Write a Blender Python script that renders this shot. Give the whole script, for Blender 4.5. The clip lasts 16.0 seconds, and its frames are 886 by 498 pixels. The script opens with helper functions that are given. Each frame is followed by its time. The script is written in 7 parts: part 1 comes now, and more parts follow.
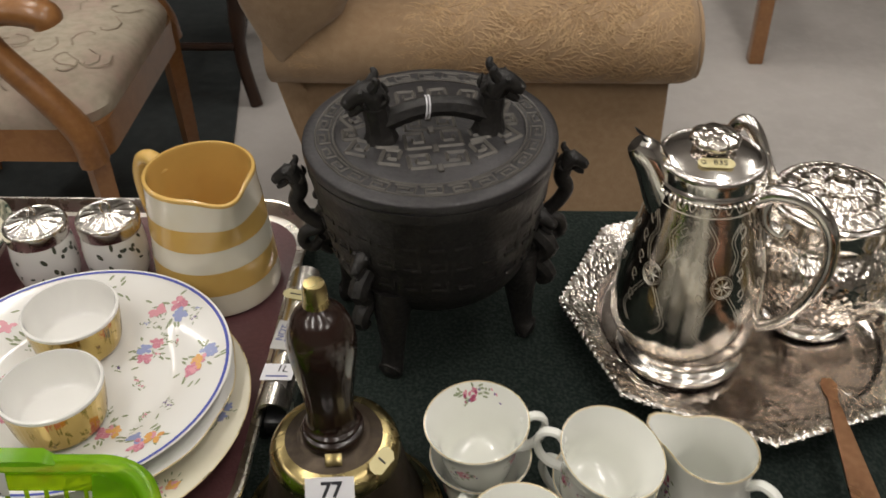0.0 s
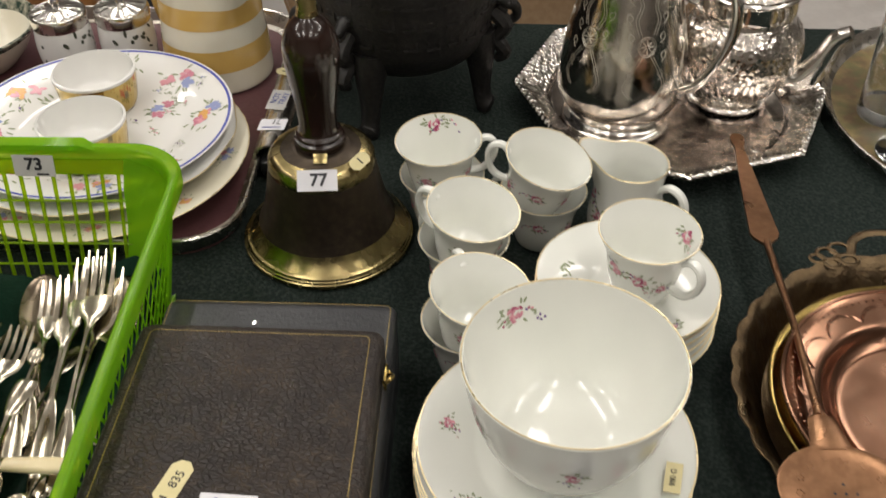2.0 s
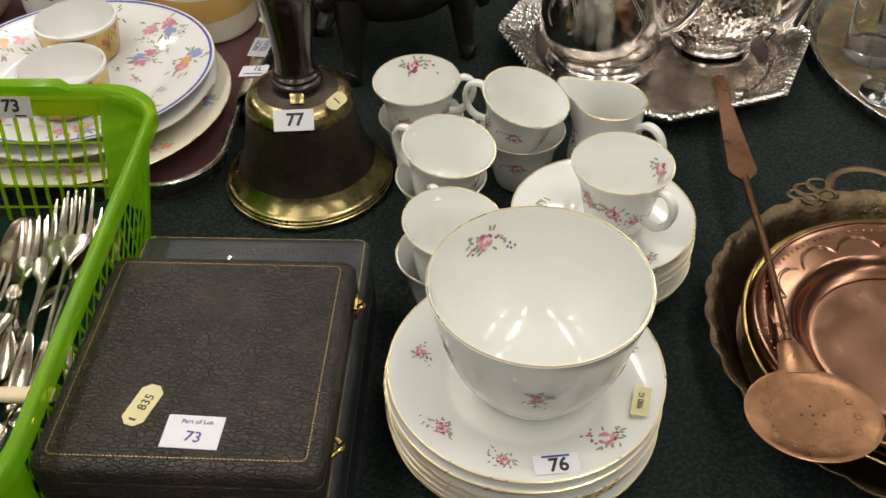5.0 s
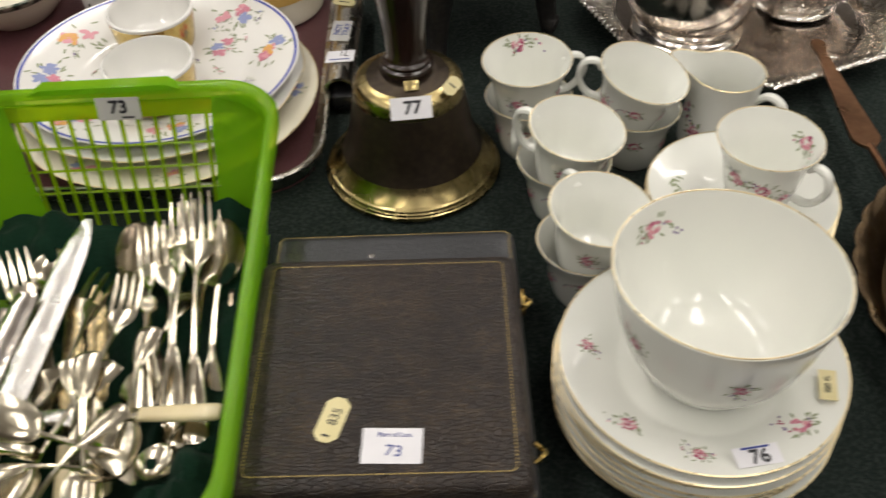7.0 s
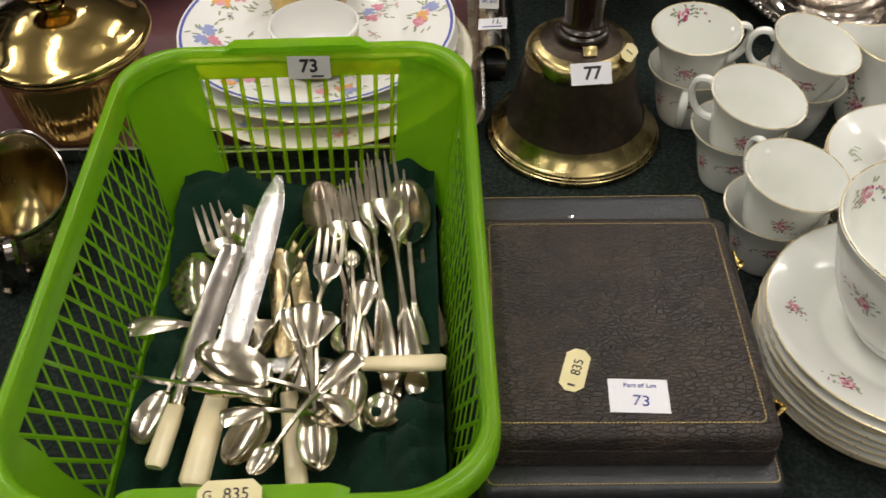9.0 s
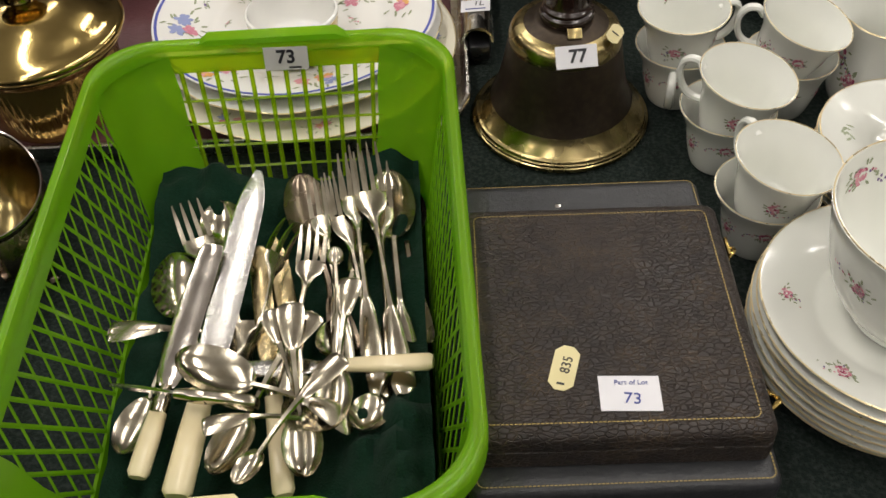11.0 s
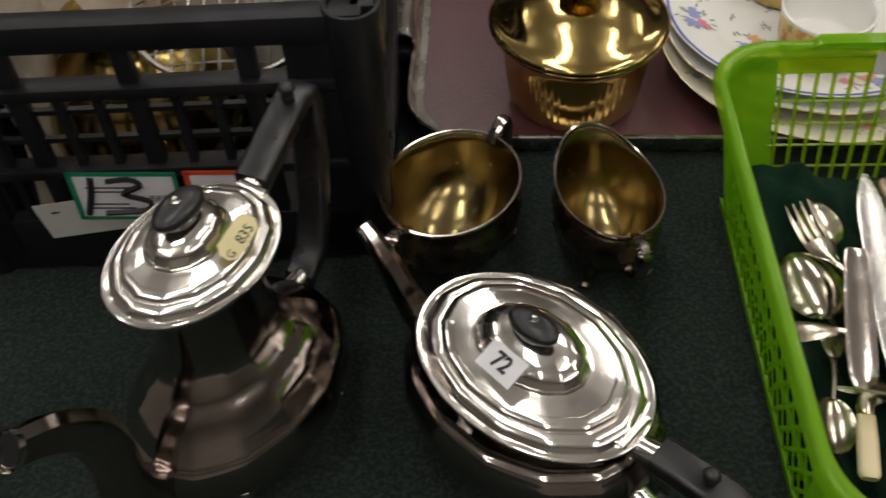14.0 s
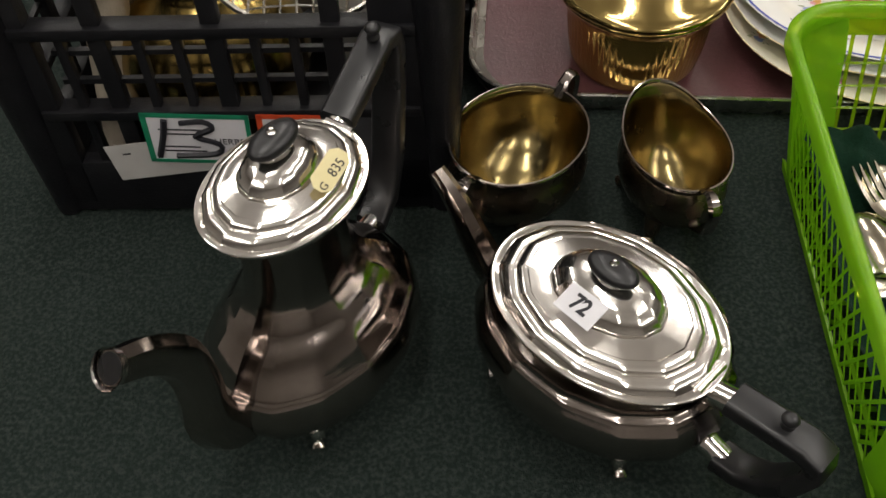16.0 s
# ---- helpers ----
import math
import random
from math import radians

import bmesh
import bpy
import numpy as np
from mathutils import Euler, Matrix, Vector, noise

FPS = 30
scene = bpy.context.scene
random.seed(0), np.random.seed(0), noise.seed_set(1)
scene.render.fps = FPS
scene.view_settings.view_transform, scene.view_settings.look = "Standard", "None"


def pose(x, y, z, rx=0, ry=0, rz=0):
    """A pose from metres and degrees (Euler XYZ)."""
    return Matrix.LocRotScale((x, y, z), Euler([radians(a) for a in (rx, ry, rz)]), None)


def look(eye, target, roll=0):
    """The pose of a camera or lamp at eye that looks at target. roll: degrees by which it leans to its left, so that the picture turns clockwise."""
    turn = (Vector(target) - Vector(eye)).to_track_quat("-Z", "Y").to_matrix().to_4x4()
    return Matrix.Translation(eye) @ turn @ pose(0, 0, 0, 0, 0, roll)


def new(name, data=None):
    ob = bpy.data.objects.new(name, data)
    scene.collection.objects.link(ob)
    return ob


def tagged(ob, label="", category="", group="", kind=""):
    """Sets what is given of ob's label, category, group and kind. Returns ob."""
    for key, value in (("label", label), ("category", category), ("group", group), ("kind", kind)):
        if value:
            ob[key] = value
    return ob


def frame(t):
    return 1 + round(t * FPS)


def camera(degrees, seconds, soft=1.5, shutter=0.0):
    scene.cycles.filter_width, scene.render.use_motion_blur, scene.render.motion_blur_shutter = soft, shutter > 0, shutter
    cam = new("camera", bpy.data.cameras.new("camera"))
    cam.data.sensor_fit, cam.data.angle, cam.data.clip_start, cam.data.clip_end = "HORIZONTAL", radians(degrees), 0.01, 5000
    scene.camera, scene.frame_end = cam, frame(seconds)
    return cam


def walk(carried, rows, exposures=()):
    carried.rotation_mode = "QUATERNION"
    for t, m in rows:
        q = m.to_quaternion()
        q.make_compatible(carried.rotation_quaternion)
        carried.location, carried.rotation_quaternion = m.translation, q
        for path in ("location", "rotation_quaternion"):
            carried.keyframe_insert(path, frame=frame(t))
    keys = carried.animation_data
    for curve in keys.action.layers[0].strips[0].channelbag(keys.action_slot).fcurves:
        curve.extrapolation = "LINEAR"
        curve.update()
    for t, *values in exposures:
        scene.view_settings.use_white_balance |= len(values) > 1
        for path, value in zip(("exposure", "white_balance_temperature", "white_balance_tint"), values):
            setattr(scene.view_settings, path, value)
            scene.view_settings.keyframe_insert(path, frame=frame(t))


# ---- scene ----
cam = camera(50.0, 16.0, soft=1.5, shutter=0.5)
PATH = [
    (0, (0.0158, 0.0943, 0.5754), (-0.0739, 1.668, -0.6556), -1.30),
    (0.5, (0.0059, 0.0669, 0.5742), (-0.0103, 1.6217, -0.6838), -1.35),
    (1, (0.0264, -0.0058, 0.5522), (-0.014, 1.5308, -0.7273), 0.40),
    (1.5, (0.0337, -0.0794, 0.5429), (-0.0409, 1.4448, -0.7498), 0.69),
    (2, (0.038, -0.115, 0.5335), (-0.016, 1.3884, -0.7844), 0.03),
    (2.5, (0.047, -0.1378, 0.5274), (0.0042, 1.3554, -0.8024), -0.04),
    (3, (0.0513, -0.1466, 0.5225), (-0.0004, 1.3301, -0.8253), -0.44),
    (3.5, (0.0545, -0.1436, 0.5194), (-0.0126, 1.3289, -0.8324), -0.84),
    (4, (0.0621, -0.1397, 0.5158), (-0.0145, 1.3273, -0.8414), -1.24),
    (4.2, (0.0641, -0.1385, 0.5173), (-0.0148, 1.3348, -0.833), -1.18),
    (6.3, (0.0564, -0.1151, 0.5048), (0.0132, 1.3235, -0.8839), -1.17),
    (6.5, (0.0332, -0.1087, 0.5068), (0.0077, 1.3227, -0.8897), -1.82),
    (7, (-0.0547, -0.1094, 0.5122), (-0.0694, 1.3124, -0.8943), -2.36),
    (7.5, (-0.1117, -0.1202, 0.5147), (-0.1042, 1.2946, -0.8989), -1.68),
    (8, (-0.1471, -0.1232, 0.5127), (-0.1567, 1.2872, -0.9053), -1.61),
    (8.5, (-0.1666, -0.1235, 0.5123), (-0.1851, 1.2798, -0.9127), -1.39),
    (9, (-0.1842, -0.1275, 0.511), (-0.2093, 1.2714, -0.9182), -1.42),
    (9.2, (-0.1898, -0.1275, 0.5118), (-0.2172, 1.2697, -0.9191), -1.58),
    (11.3, (-0.1739, -0.1064, 0.5085), (-0.1957, 1.2448, -0.9658), -3.00),
    (11.5, (-0.1726, -0.106, 0.5146), (-0.2185, 1.2399, -0.964), -2.95),
    (12, (-0.2042, -0.1003, 0.4952), (-0.2605, 1.2397, -0.9884), -2.75),
    (12.5, (-0.3401, -0.0943, 0.5208), (-0.3016, 1.2093, -0.9954), -2.45),
    (13, (-0.4608, -0.0939, 0.5372), (-0.4479, 1.2124, -0.9772), -2.34),
    (13.5, (-0.5255, -0.0963, 0.542), (-0.5772, 1.2018, -0.9786), -3.89),
    (14, (-0.573, -0.1038, 0.5462), (-0.6807, 1.2019, -0.9649), -3.07),
    (14.5, (-0.5961, -0.1099, 0.5496), (-0.7512, 1.1938, -0.9592), -3.16),
    (15, (-0.6061, -0.1149, 0.5466), (-0.7489, 1.1808, -0.9702), -2.53),
    (15.5, (-0.6064, -0.1225, 0.5405), (-0.7408, 1.1654, -0.9836), -2.49),
    (16, (-0.6119, -0.1265, 0.5367), (-0.7392, 1.1493, -0.9983), -2.25),
]
walk(cam, [(t, look(eye, target, roll)) for t, eye, target, roll in PATH], [(0, -0.03), (1.5, 0.11), (9, 0.11), (12, 0.03), (13, -0.22), (14, -0.26), (14.7, 0.08), (16, 0.20)])

# ---- light: rows of ceiling tubes in a large hall ----
world = bpy.data.worlds.new("hall_air")
world.use_nodes = True
world.node_tree.nodes["Background"].inputs[0].default_value = (0.9, 0.95, 1.0, 1)
world.node_tree.nodes["Background"].inputs[1].default_value = 0.03
scene.world = world
CEIL = 2.55          # the ceiling above the table top
FLOOR = -0.75
TUBES = [(x, y) for x in (-2.5, -0.9, 0.7, 2.3) for y in (-1.7, 0.35, 2.4)]
HANG = 0.30          # the fittings hang below the ceiling and shine both ways
for x, y in TUBES:
    for watts, turn, dz in ((11.7, 0, -0.03), (5.4, 180, 0.03)):
        lamp = bpy.data.lights.new("tube_light", "AREA")
        lamp.shape, lamp.size, lamp.size_y, lamp.energy, lamp.color = "RECTANGLE", 0.19, 1.35, watts, (1.0, 0.95, 0.89)
        ob = new("tube_light", lamp)
        ob.matrix_world = pose(x, y, CEIL - HANG + dz, 0, turn, 0)


# ---- materials ----
def material(name, color, rough=0.5, metal=0.0, spots=None, grain=None, bump=None, coat=0.0, rough_var=0.0, glass=0.0, sheen=0.0, through_light=0.0, spec=0.5, clarity=0.32):
    """spots: (second colour, scale, share); grain: (third colour, scale, share); bump: (kind, scale, depth in metres)."""
    m = bpy.data.materials.new(name)
    m.use_nodes = True
    nt = m.node_tree
    N, L = nt.nodes, nt.links
    b = N["Principled BSDF"]
    b.inputs["Roughness"].default_value, b.inputs["Metallic"].default_value = rough, metal
    b.inputs["Coat Weight"].default_value = coat
    b.inputs["Specular IOR Level"].default_value = spec
    b.inputs["Transmission Weight"].default_value = glass
    b.inputs["Sheen Weight"].default_value = sheen
    tc = N.new("ShaderNodeTexCoord")
    col = None

    def mix(first, second, fac):
        n = N.new("ShaderNodeMix")
        n.data_type = "RGBA"
        if not isinstance(first, tuple):
            L.new(first, n.inputs["A"])
        else:
            n.inputs["A"].default_value = (*first, 1)
        n.inputs["B"].default_value = (*second, 1)
        L.new(fac, n.inputs["Factor"])
        return n.outputs["Result"]

    def noise_of(scale, detail=4.0, low=0.4, high=0.65, top=1.0):
        n = N.new("ShaderNodeTexNoise")
        n.inputs["Scale"].default_value, n.inputs["Detail"].default_value = scale, detail
        L.new(tc.outputs["Object"], n.inputs["Vector"])
        r = N.new("ShaderNodeMapRange")
        r.inputs["From Min"].default_value, r.inputs["From Max"].default_value, r.inputs["To Max"].default_value = low, high, top
        L.new(n.outputs["Fac"], r.inputs["Value"])
        return r.outputs["Result"]

    for extra in (spots, grain):
        if extra:
            col = mix(col if col is not None else color, extra[0], noise_of(extra[1], 5.0, 0.42, 0.68, extra[2]))
    if col is not None:
        L.new(col, b.inputs["Base Color"])
    else:
        b.inputs["Base Color"].default_value = (*color, 1)
    if rough_var:
        r = N.new("ShaderNodeMapRange")
        r.inputs["To Min"].default_value, r.inputs["To Max"].default_value = max(0.02, rough - rough_var), rough + rough_var
        L.new(noise_of(55.0, 4.0, 0.3, 0.75), r.inputs["Value"])
        L.new(r.outputs["Result"], b.inputs["Roughness"])
    if bump:
        kind, scale, depth = bump
        if kind == "noise":
            t = N.new("ShaderNodeTexNoise")
            t.inputs["Detail"].default_value = 6.0
            out = "Fac"
        elif kind == "wave":
            t = N.new("ShaderNodeTexWave")
            t.inputs["Distortion"].default_value = 3.0
            out = "Fac"
        else:
            t = N.new("ShaderNodeTexVoronoi")
            t.feature = "DISTANCE_TO_EDGE" if kind in ("cells", "croc") else "F1"
            out = "Distance"
        t.inputs["Scale"].default_value = scale
        where = tc.outputs["Object"]
        if kind == "croc":
            mp = N.new("ShaderNodeMapping")
            mp.inputs["Scale"].default_value = (0.62, 1.05, 1.0)
            L.new(where, mp.inputs["Vector"])
            where = mp.outputs["Vector"]
        L.new(where, t.inputs["Vector"])
        bp = N.new("ShaderNodeBump")
        bp.inputs["Distance"].default_value, bp.inputs["Strength"].default_value = depth, 1.0
        src = t.outputs[out]
        if kind in ("cells", "croc"):
            r = N.new("ShaderNodeMapRange")
            r.inputs["From Max"].default_value = 0.12
            L.new(src, r.inputs["Value"])
            src = r.outputs["Result"]
        if kind == "croc":
            gap = N.new("ShaderNodeMath")
            gap.operation = "SUBTRACT"
            gap.inputs[0].default_value = 1.0
            L.new(src, gap.inputs[1])
            worn = N.new("ShaderNodeMath")
            worn.operation = "MULTIPLY"
            L.new(gap.outputs["Value"], worn.inputs[0])
            L.new(noise_of(38.0, 3.0, 0.47, 0.72, 0.42), worn.inputs[1])
            L.new(mix(col if col is not None else color, (0.17, 0.115, 0.065), worn.outputs["Value"]), b.inputs["Base Color"])
        L.new(src, bp.inputs["Height"])
        L.new(bp.outputs["Normal"], b.inputs["Normal"])
    if through_light:
        t = N.new("ShaderNodeBsdfTranslucent")
        t.inputs["Color"].default_value = (*color, 1)
        s = N.new("ShaderNodeMixShader")
        s.inputs["Fac"].default_value = through_light
        L.new(b.outputs["BSDF"], s.inputs[1])
        L.new(t.outputs["BSDF"], s.inputs[2])
        clear = N.new("ShaderNodeBsdfTransparent")
        clear.inputs["Color"].default_value = (0.72, 0.85, 0.10, 1)
        s2 = N.new("ShaderNodeMixShader")
        s2.inputs["Fac"].default_value = clarity
        L.new(s.outputs["Shader"], s2.inputs[1])
        L.new(clear.outputs["BSDF"], s2.inputs[2])
        L.new(s2.outputs["Shader"], N["Material Output"].inputs["Surface"])
    return m


CLOTH = material("green_cloth", (0.0105, 0.0160, 0.0138), 0.95, spots=((0.0155, 0.0225, 0.0195), 5, 0.8), grain=((0.042, 0.051, 0.045), 340, 0.6), bump=("noise", 620, 0.0016), spec=0.12)
CHINA = material("bone_china", (0.787, 0.79, 0.735), 0.12, spots=((0.73, 0.75, 0.69), 14, 0.5), coat=0.4, rough_var=0.04)
EARTHEN = material("cream_glaze", (0.76, 0.72, 0.60), 0.16, spots=((0.70, 0.64, 0.49), 20, 0.6), coat=0.3, rough_var=0.05)
PORCELAIN = material("white_porcelain", (0.80, 0.79, 0.76), 0.12, spots=((0.76, 0.74, 0.7), 18, 0.4), coat=0.3)
GILT_OLD = material("faded_gilt_tooling", (0.38, 0.28, 0.10), 0.45, 0.6)
GILT = material("gilt", (0.72, 0.60, 0.36), 0.32, 0.6, rough_var=0.1)
BLUE_LINE = material("blue_rim_paint", (0.10, 0.12, 0.42), 0.2)
YELLOW = material("yellow_glaze", (0.66, 0.43, 0.13), 0.18, spots=((0.58, 0.36, 0.10), 25, 0.6), coat=0.4)
ROSE = material("rose_print", (0.56, 0.19, 0.27), 0.25, spots=((0.68, 0.36, 0.40), 900, 0.9))
ROSE_DEEP = material("rose_print_deep", (0.36, 0.07, 0.14), 0.25)
LEAF = material("leaf_print", (0.27, 0.31, 0.19), 0.25, spots=((0.38, 0.41, 0.28), 700, 0.8))
VIOLET = material("violet_print", (0.20, 0.14, 0.29), 0.25)
ORANGE = material("orange_print", (0.72, 0.42, 0.12), 0.25, spots=((0.68, 0.28, 0.16), 600, 0.8))
BLUE_PRINT = material("blue_print", (0.30, 0.34, 0.56), 0.25)
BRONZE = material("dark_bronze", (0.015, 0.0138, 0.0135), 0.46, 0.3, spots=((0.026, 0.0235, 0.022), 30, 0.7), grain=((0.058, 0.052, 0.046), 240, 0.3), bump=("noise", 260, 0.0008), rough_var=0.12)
BRONZE_RUB = material("rubbed_bronze", (0.120, 0.110, 0.096), 0.5, 0.3, spots=((0.06, 0.055, 0.05), 60, 0.8))
# paler copy of dark_bronze: the ceiling's sheen on the lid, put into the colour
BRONZE_CEILING_LIT = material("ceiling_lit_bronze", (0.036, 0.034, 0.036), 0.42, 0.4, spots=((0.052, 0.049, 0.050), 26, 0.7), grain=((0.09, 0.083, 0.075), 260, 0.25), bump=("noise", 260, 0.0005), rough_var=0.1)
BELL_DARK = material("bell_bronze_patina", (0.060, 0.044, 0.030), 0.42, 0.75, spots=((0.035, 0.026, 0.02), 22, 0.8), grain=((0.10, 0.075, 0.045), 160, 0.4), rough_var=0.1)
BRASS = material("polished_brass", (0.46, 0.33, 0.11), 0.2, 1.0, spots=((0.30, 0.21, 0.075), 40, 0.7), rough_var=0.1)
BELL_BRASS = material("worn_bell_brass", (0.46, 0.37, 0.17), 0.27, 1.0, spots=((0.29, 0.225, 0.105), 40, 0.8), grain=((0.17, 0.13, 0.065), 90, 0.4), rough_var=0.1)
BRASS_OLD = material("antique_brass", (0.125, 0.088, 0.050), 0.36, 1.0, spots=((0.08, 0.055, 0.034), 24, 0.8), grain=((0.22, 0.155, 0.08), 120, 0.4), bump=("noise", 300, 0.0008), rough_var=0.1)
COPPER = material("copper", (0.34, 0.180, 0.115), 0.22, 1.0, spots=((0.25, 0.13, 0.085), 14, 0.7), grain=((0.42, 0.25, 0.17), 60, 0.4), rough_var=0.07)
COPPER_DULL = material("worn_copper", (0.25, 0.130, 0.070), 0.34, 1.0, spots=((0.17, 0.088, 0.048), 30, 0.8), grain=((0.36, 0.20, 0.11), 150, 0.4), bump=("noise", 90, 0.0003), rough_var=0.08)
SILVER = material("silver_plate", (0.90, 0.87, 0.83), 0.14, 1.0, spots=((0.78, 0.73, 0.67), 30, 0.6), bump=("noise", 90, 0.00012), rough_var=0.05)
SILVER_CHASED = material("chased_silver", (0.85, 0.80, 0.74), 0.16, 1.0, spots=((0.48, 0.42, 0.36), 60, 0.7), bump=("edges", 210, 0.0009), rough_var=0.08)
SILVER_ENGRAVED = material("engraved_silver", (0.70, 0.65, 0.59), 0.15, 1.0, spots=((0.46, 0.41, 0.36), 30, 0.7), bump=("noise", 150, 0.00022), rough_var=0.05)
SILVER_WELL = material("chased_tray_well", (0.55, 0.50, 0.46), 0.15, 1.0, spots=((0.34, 0.30, 0.27), 46, 0.7), bump=("edges", 150, 0.00028), rough_var=0.06)
TARNISH = material("tarnished_silver", (0.43, 0.38, 0.35), 0.12, 1.0, spots=((0.30, 0.255, 0.23), 14, 0.8), bump=("noise", 80, 0.0001), rough_var=0.05)
ENGRAVING = material("engraved_line", (0.62, 0.58, 0.50), 0.5, 0.8, spots=((0.45, 0.41, 0.35), 200, 0.7))
HANDLE_METAL = material("brushed_handle_metal", (0.80, 0.77, 0.72), 0.24, 1.0, spots=((0.66, 0.62, 0.56), 40, 0.6), rough_var=0.1)
GILT_INSIDE = material("gilt_lining", (0.29, 0.225, 0.10), 0.22, 1.0, spots=((0.17, 0.13, 0.06), 22, 0.8), rough_var=0.08)
# dull plate of the open vessels; also colours cutlery silver that lies in shade
OLD_SHADED_PLATE = material("worn_and_shaded_plate", (0.25, 0.20, 0.15), 0.27, 1.0, spots=((0.14, 0.11, 0.08), 26, 0.8), rough_var=0.08)
CUTLERY = material("cutlery_plate", (0.60, 0.55, 0.44), 0.18, 1.0, spots=((0.38, 0.33, 0.23), 45, 0.7), grain=((0.30, 0.25, 0.17), 160, 0.35), bump=("noise", 120, 0.00015), rough_var=0.07)
BLADE = material("knife_steel", (0.72, 0.70, 0.67), 0.24, 1.0, spots=((0.56, 0.54, 0.5), 40, 0.6), bump=("noise", 420, 0.0003), rough_var=0.08)
GILT_BLADE = material("engraved_gilt_blade", (0.62, 0.50, 0.28), 0.24, 1.0, spots=((0.42, 0.32, 0.16), 90, 0.8), bump=("noise", 240, 0.0003))
IVORY = material("bone_handle", (0.74, 0.63, 0.40), 0.32, spots=((0.66, 0.53, 0.30), 40, 0.7), coat=0.2)
CHROME = material("chrome", (0.82, 0.80, 0.80), 0.07, 1.0, rough_var=0.04)
ALU = material("aluminium", (0.62, 0.59, 0.54), 0.28, 1.0, spots=((0.5, 0.46, 0.41), 40, 0.6), rough_var=0.1)
PINK = material("mauve_laminate", (0.098, 0.038, 0.042), 0.3, spots=((0.074, 0.028, 0.032), 12, 0.7), grain=((0.135, 0.058, 0.064), 260, 0.4), bump=("noise", 500, 0.0003))
GOLD = material("gold_lustre", (0.52, 0.385, 0.145), 0.11, 1.0, spots=((0.40, 0.29, 0.10), 16, 0.6), bump=("noise", 45, 0.0005), rough_var=0.04)
GOLD_AMBER = material("amber_lustre", (0.50, 0.33, 0.10), 0.16, 0.9, spots=((0.38, 0.235, 0.07), 20, 0.7), rough_var=0.06)
WOOD_DARK = material("dark_turned_wood", (0.014, 0.0075, 0.0055), 0.2, spots=((0.030, 0.012, 0.008), 18, 0.7), coat=0.5)
EBONY = material("black_handle", (0.0085, 0.0085, 0.0095), 0.34, spots=((0.017, 0.0165, 0.0165), 60, 0.6), rough_var=0.1)
OAK = material("chair_wood", (0.30, 0.135, 0.045), 0.3, spots=((0.20, 0.085, 0.03), 12, 0.8), grain=((0.37, 0.18, 0.07), 90, 0.5), coat=0.3)
WOOD_BROWN = material("brown_wood", (0.050, 0.024, 0.014), 0.4, spots=((0.03, 0.015, 0.01), 14, 0.8))
BLACK_PLASTIC = material("black_plastic", (0.0068, 0.0068, 0.0085), 0.42, spots=((0.012, 0.012, 0.0135), 40, 0.7), bump=("noise", 500, 0.0003), rough_var=0.1, spec=0.32)
LIME = material("lime_plastic", (0.30, 0.64, 0.02), 0.2, spots=((0.36, 0.68, 0.035), 12, 0.6), bump=("noise", 180, 0.0003), coat=0.2, through_light=0.5)
LIME_THIN = material("thin_lime_plastic", (0.42, 0.64, 0.02), 0.18, spots=((0.50, 0.68, 0.03), 14, 0.6), bump=("noise", 180, 0.0003), coat=0.2, through_light=0.5, clarity=0.55)
NAPKIN = material("dark_green_napkin", (0.0022, 0.0165, 0.0075), 0.9, spots=((0.003, 0.022, 0.011), 22, 0.7), grain=((0.006, 0.030, 0.017), 420, 0.5), bump=("noise", 800, 0.001), sheen=0.03, spec=0.15)
LEATHER = material("grained_leather", (0.018, 0.0135, 0.012), 0.46, spots=((0.028, 0.020, 0.016), 24, 0.7), grain=((0.050, 0.035, 0.024), 150, 0.35), bump=("croc", 360, 0.0004), rough_var=0.1, spec=0.4)
LEATHER_PLAIN = material("plain_black_leathercloth", (0.022, 0.023, 0.026), 0.38, spots=((0.032, 0.033, 0.036), 24, 0.7), grain=((0.05, 0.05, 0.052), 260, 0.3), bump=("noise", 420, 0.0005), rough_var=0.1)
PAPER = material("white_paper", (0.72, 0.71, 0.74), 0.6, spots=((0.66, 0.65, 0.68), 60, 0.5))
PAPER_GREY = material("grey_paper", (0.50, 0.49, 0.47), 0.6, spots=((0.44, 0.43, 0.41), 60, 0.5))
PAPER_YELLOW = material("yellow_ticket", (0.68, 0.60, 0.33), 0.6, spots=((0.62, 0.54, 0.28), 60, 0.6))
INK = material("black_ink", (0.015, 0.015, 0.02), 0.5)
INK_BLUE = material("blue_ink", (0.03, 0.05, 0.25), 0.5)
PRINT_GREEN = material("green_print", (0.01, 0.20, 0.10), 0.5)
PRINT_RED = material("red_print", (0.60, 0.07, 0.02), 0.5)
CONCRETE = material("hall_floor", (0.54, 0.51, 0.48), 0.62, spots=((0.43, 0.405, 0.38), 2.2, 0.8), grain=((0.60, 0.57, 0.54), 26, 0.4), bump=("noise", 60, 0.0006), rough_var=0.1)
CARPET = material("dark_carpet", (0.030, 0.036, 0.036), 0.95, spots=((0.045, 0.05, 0.05), 30, 0.7), bump=("noise", 300, 0.002))
WALL = material("hall_wall", (0.48, 0.46, 0.43), 0.8, spots=((0.38, 0.36, 0.34), 1.4, 0.6), bump=("noise", 40, 0.001))
CEILING = material("hall_ceiling", (0.66, 0.65, 0.63), 0.85, spots=((0.52, 0.51, 0.49), 0.9, 0.7))
LAMP_WHITE = material("lamp_housing", (0.7, 0.7, 0.68), 0.5)
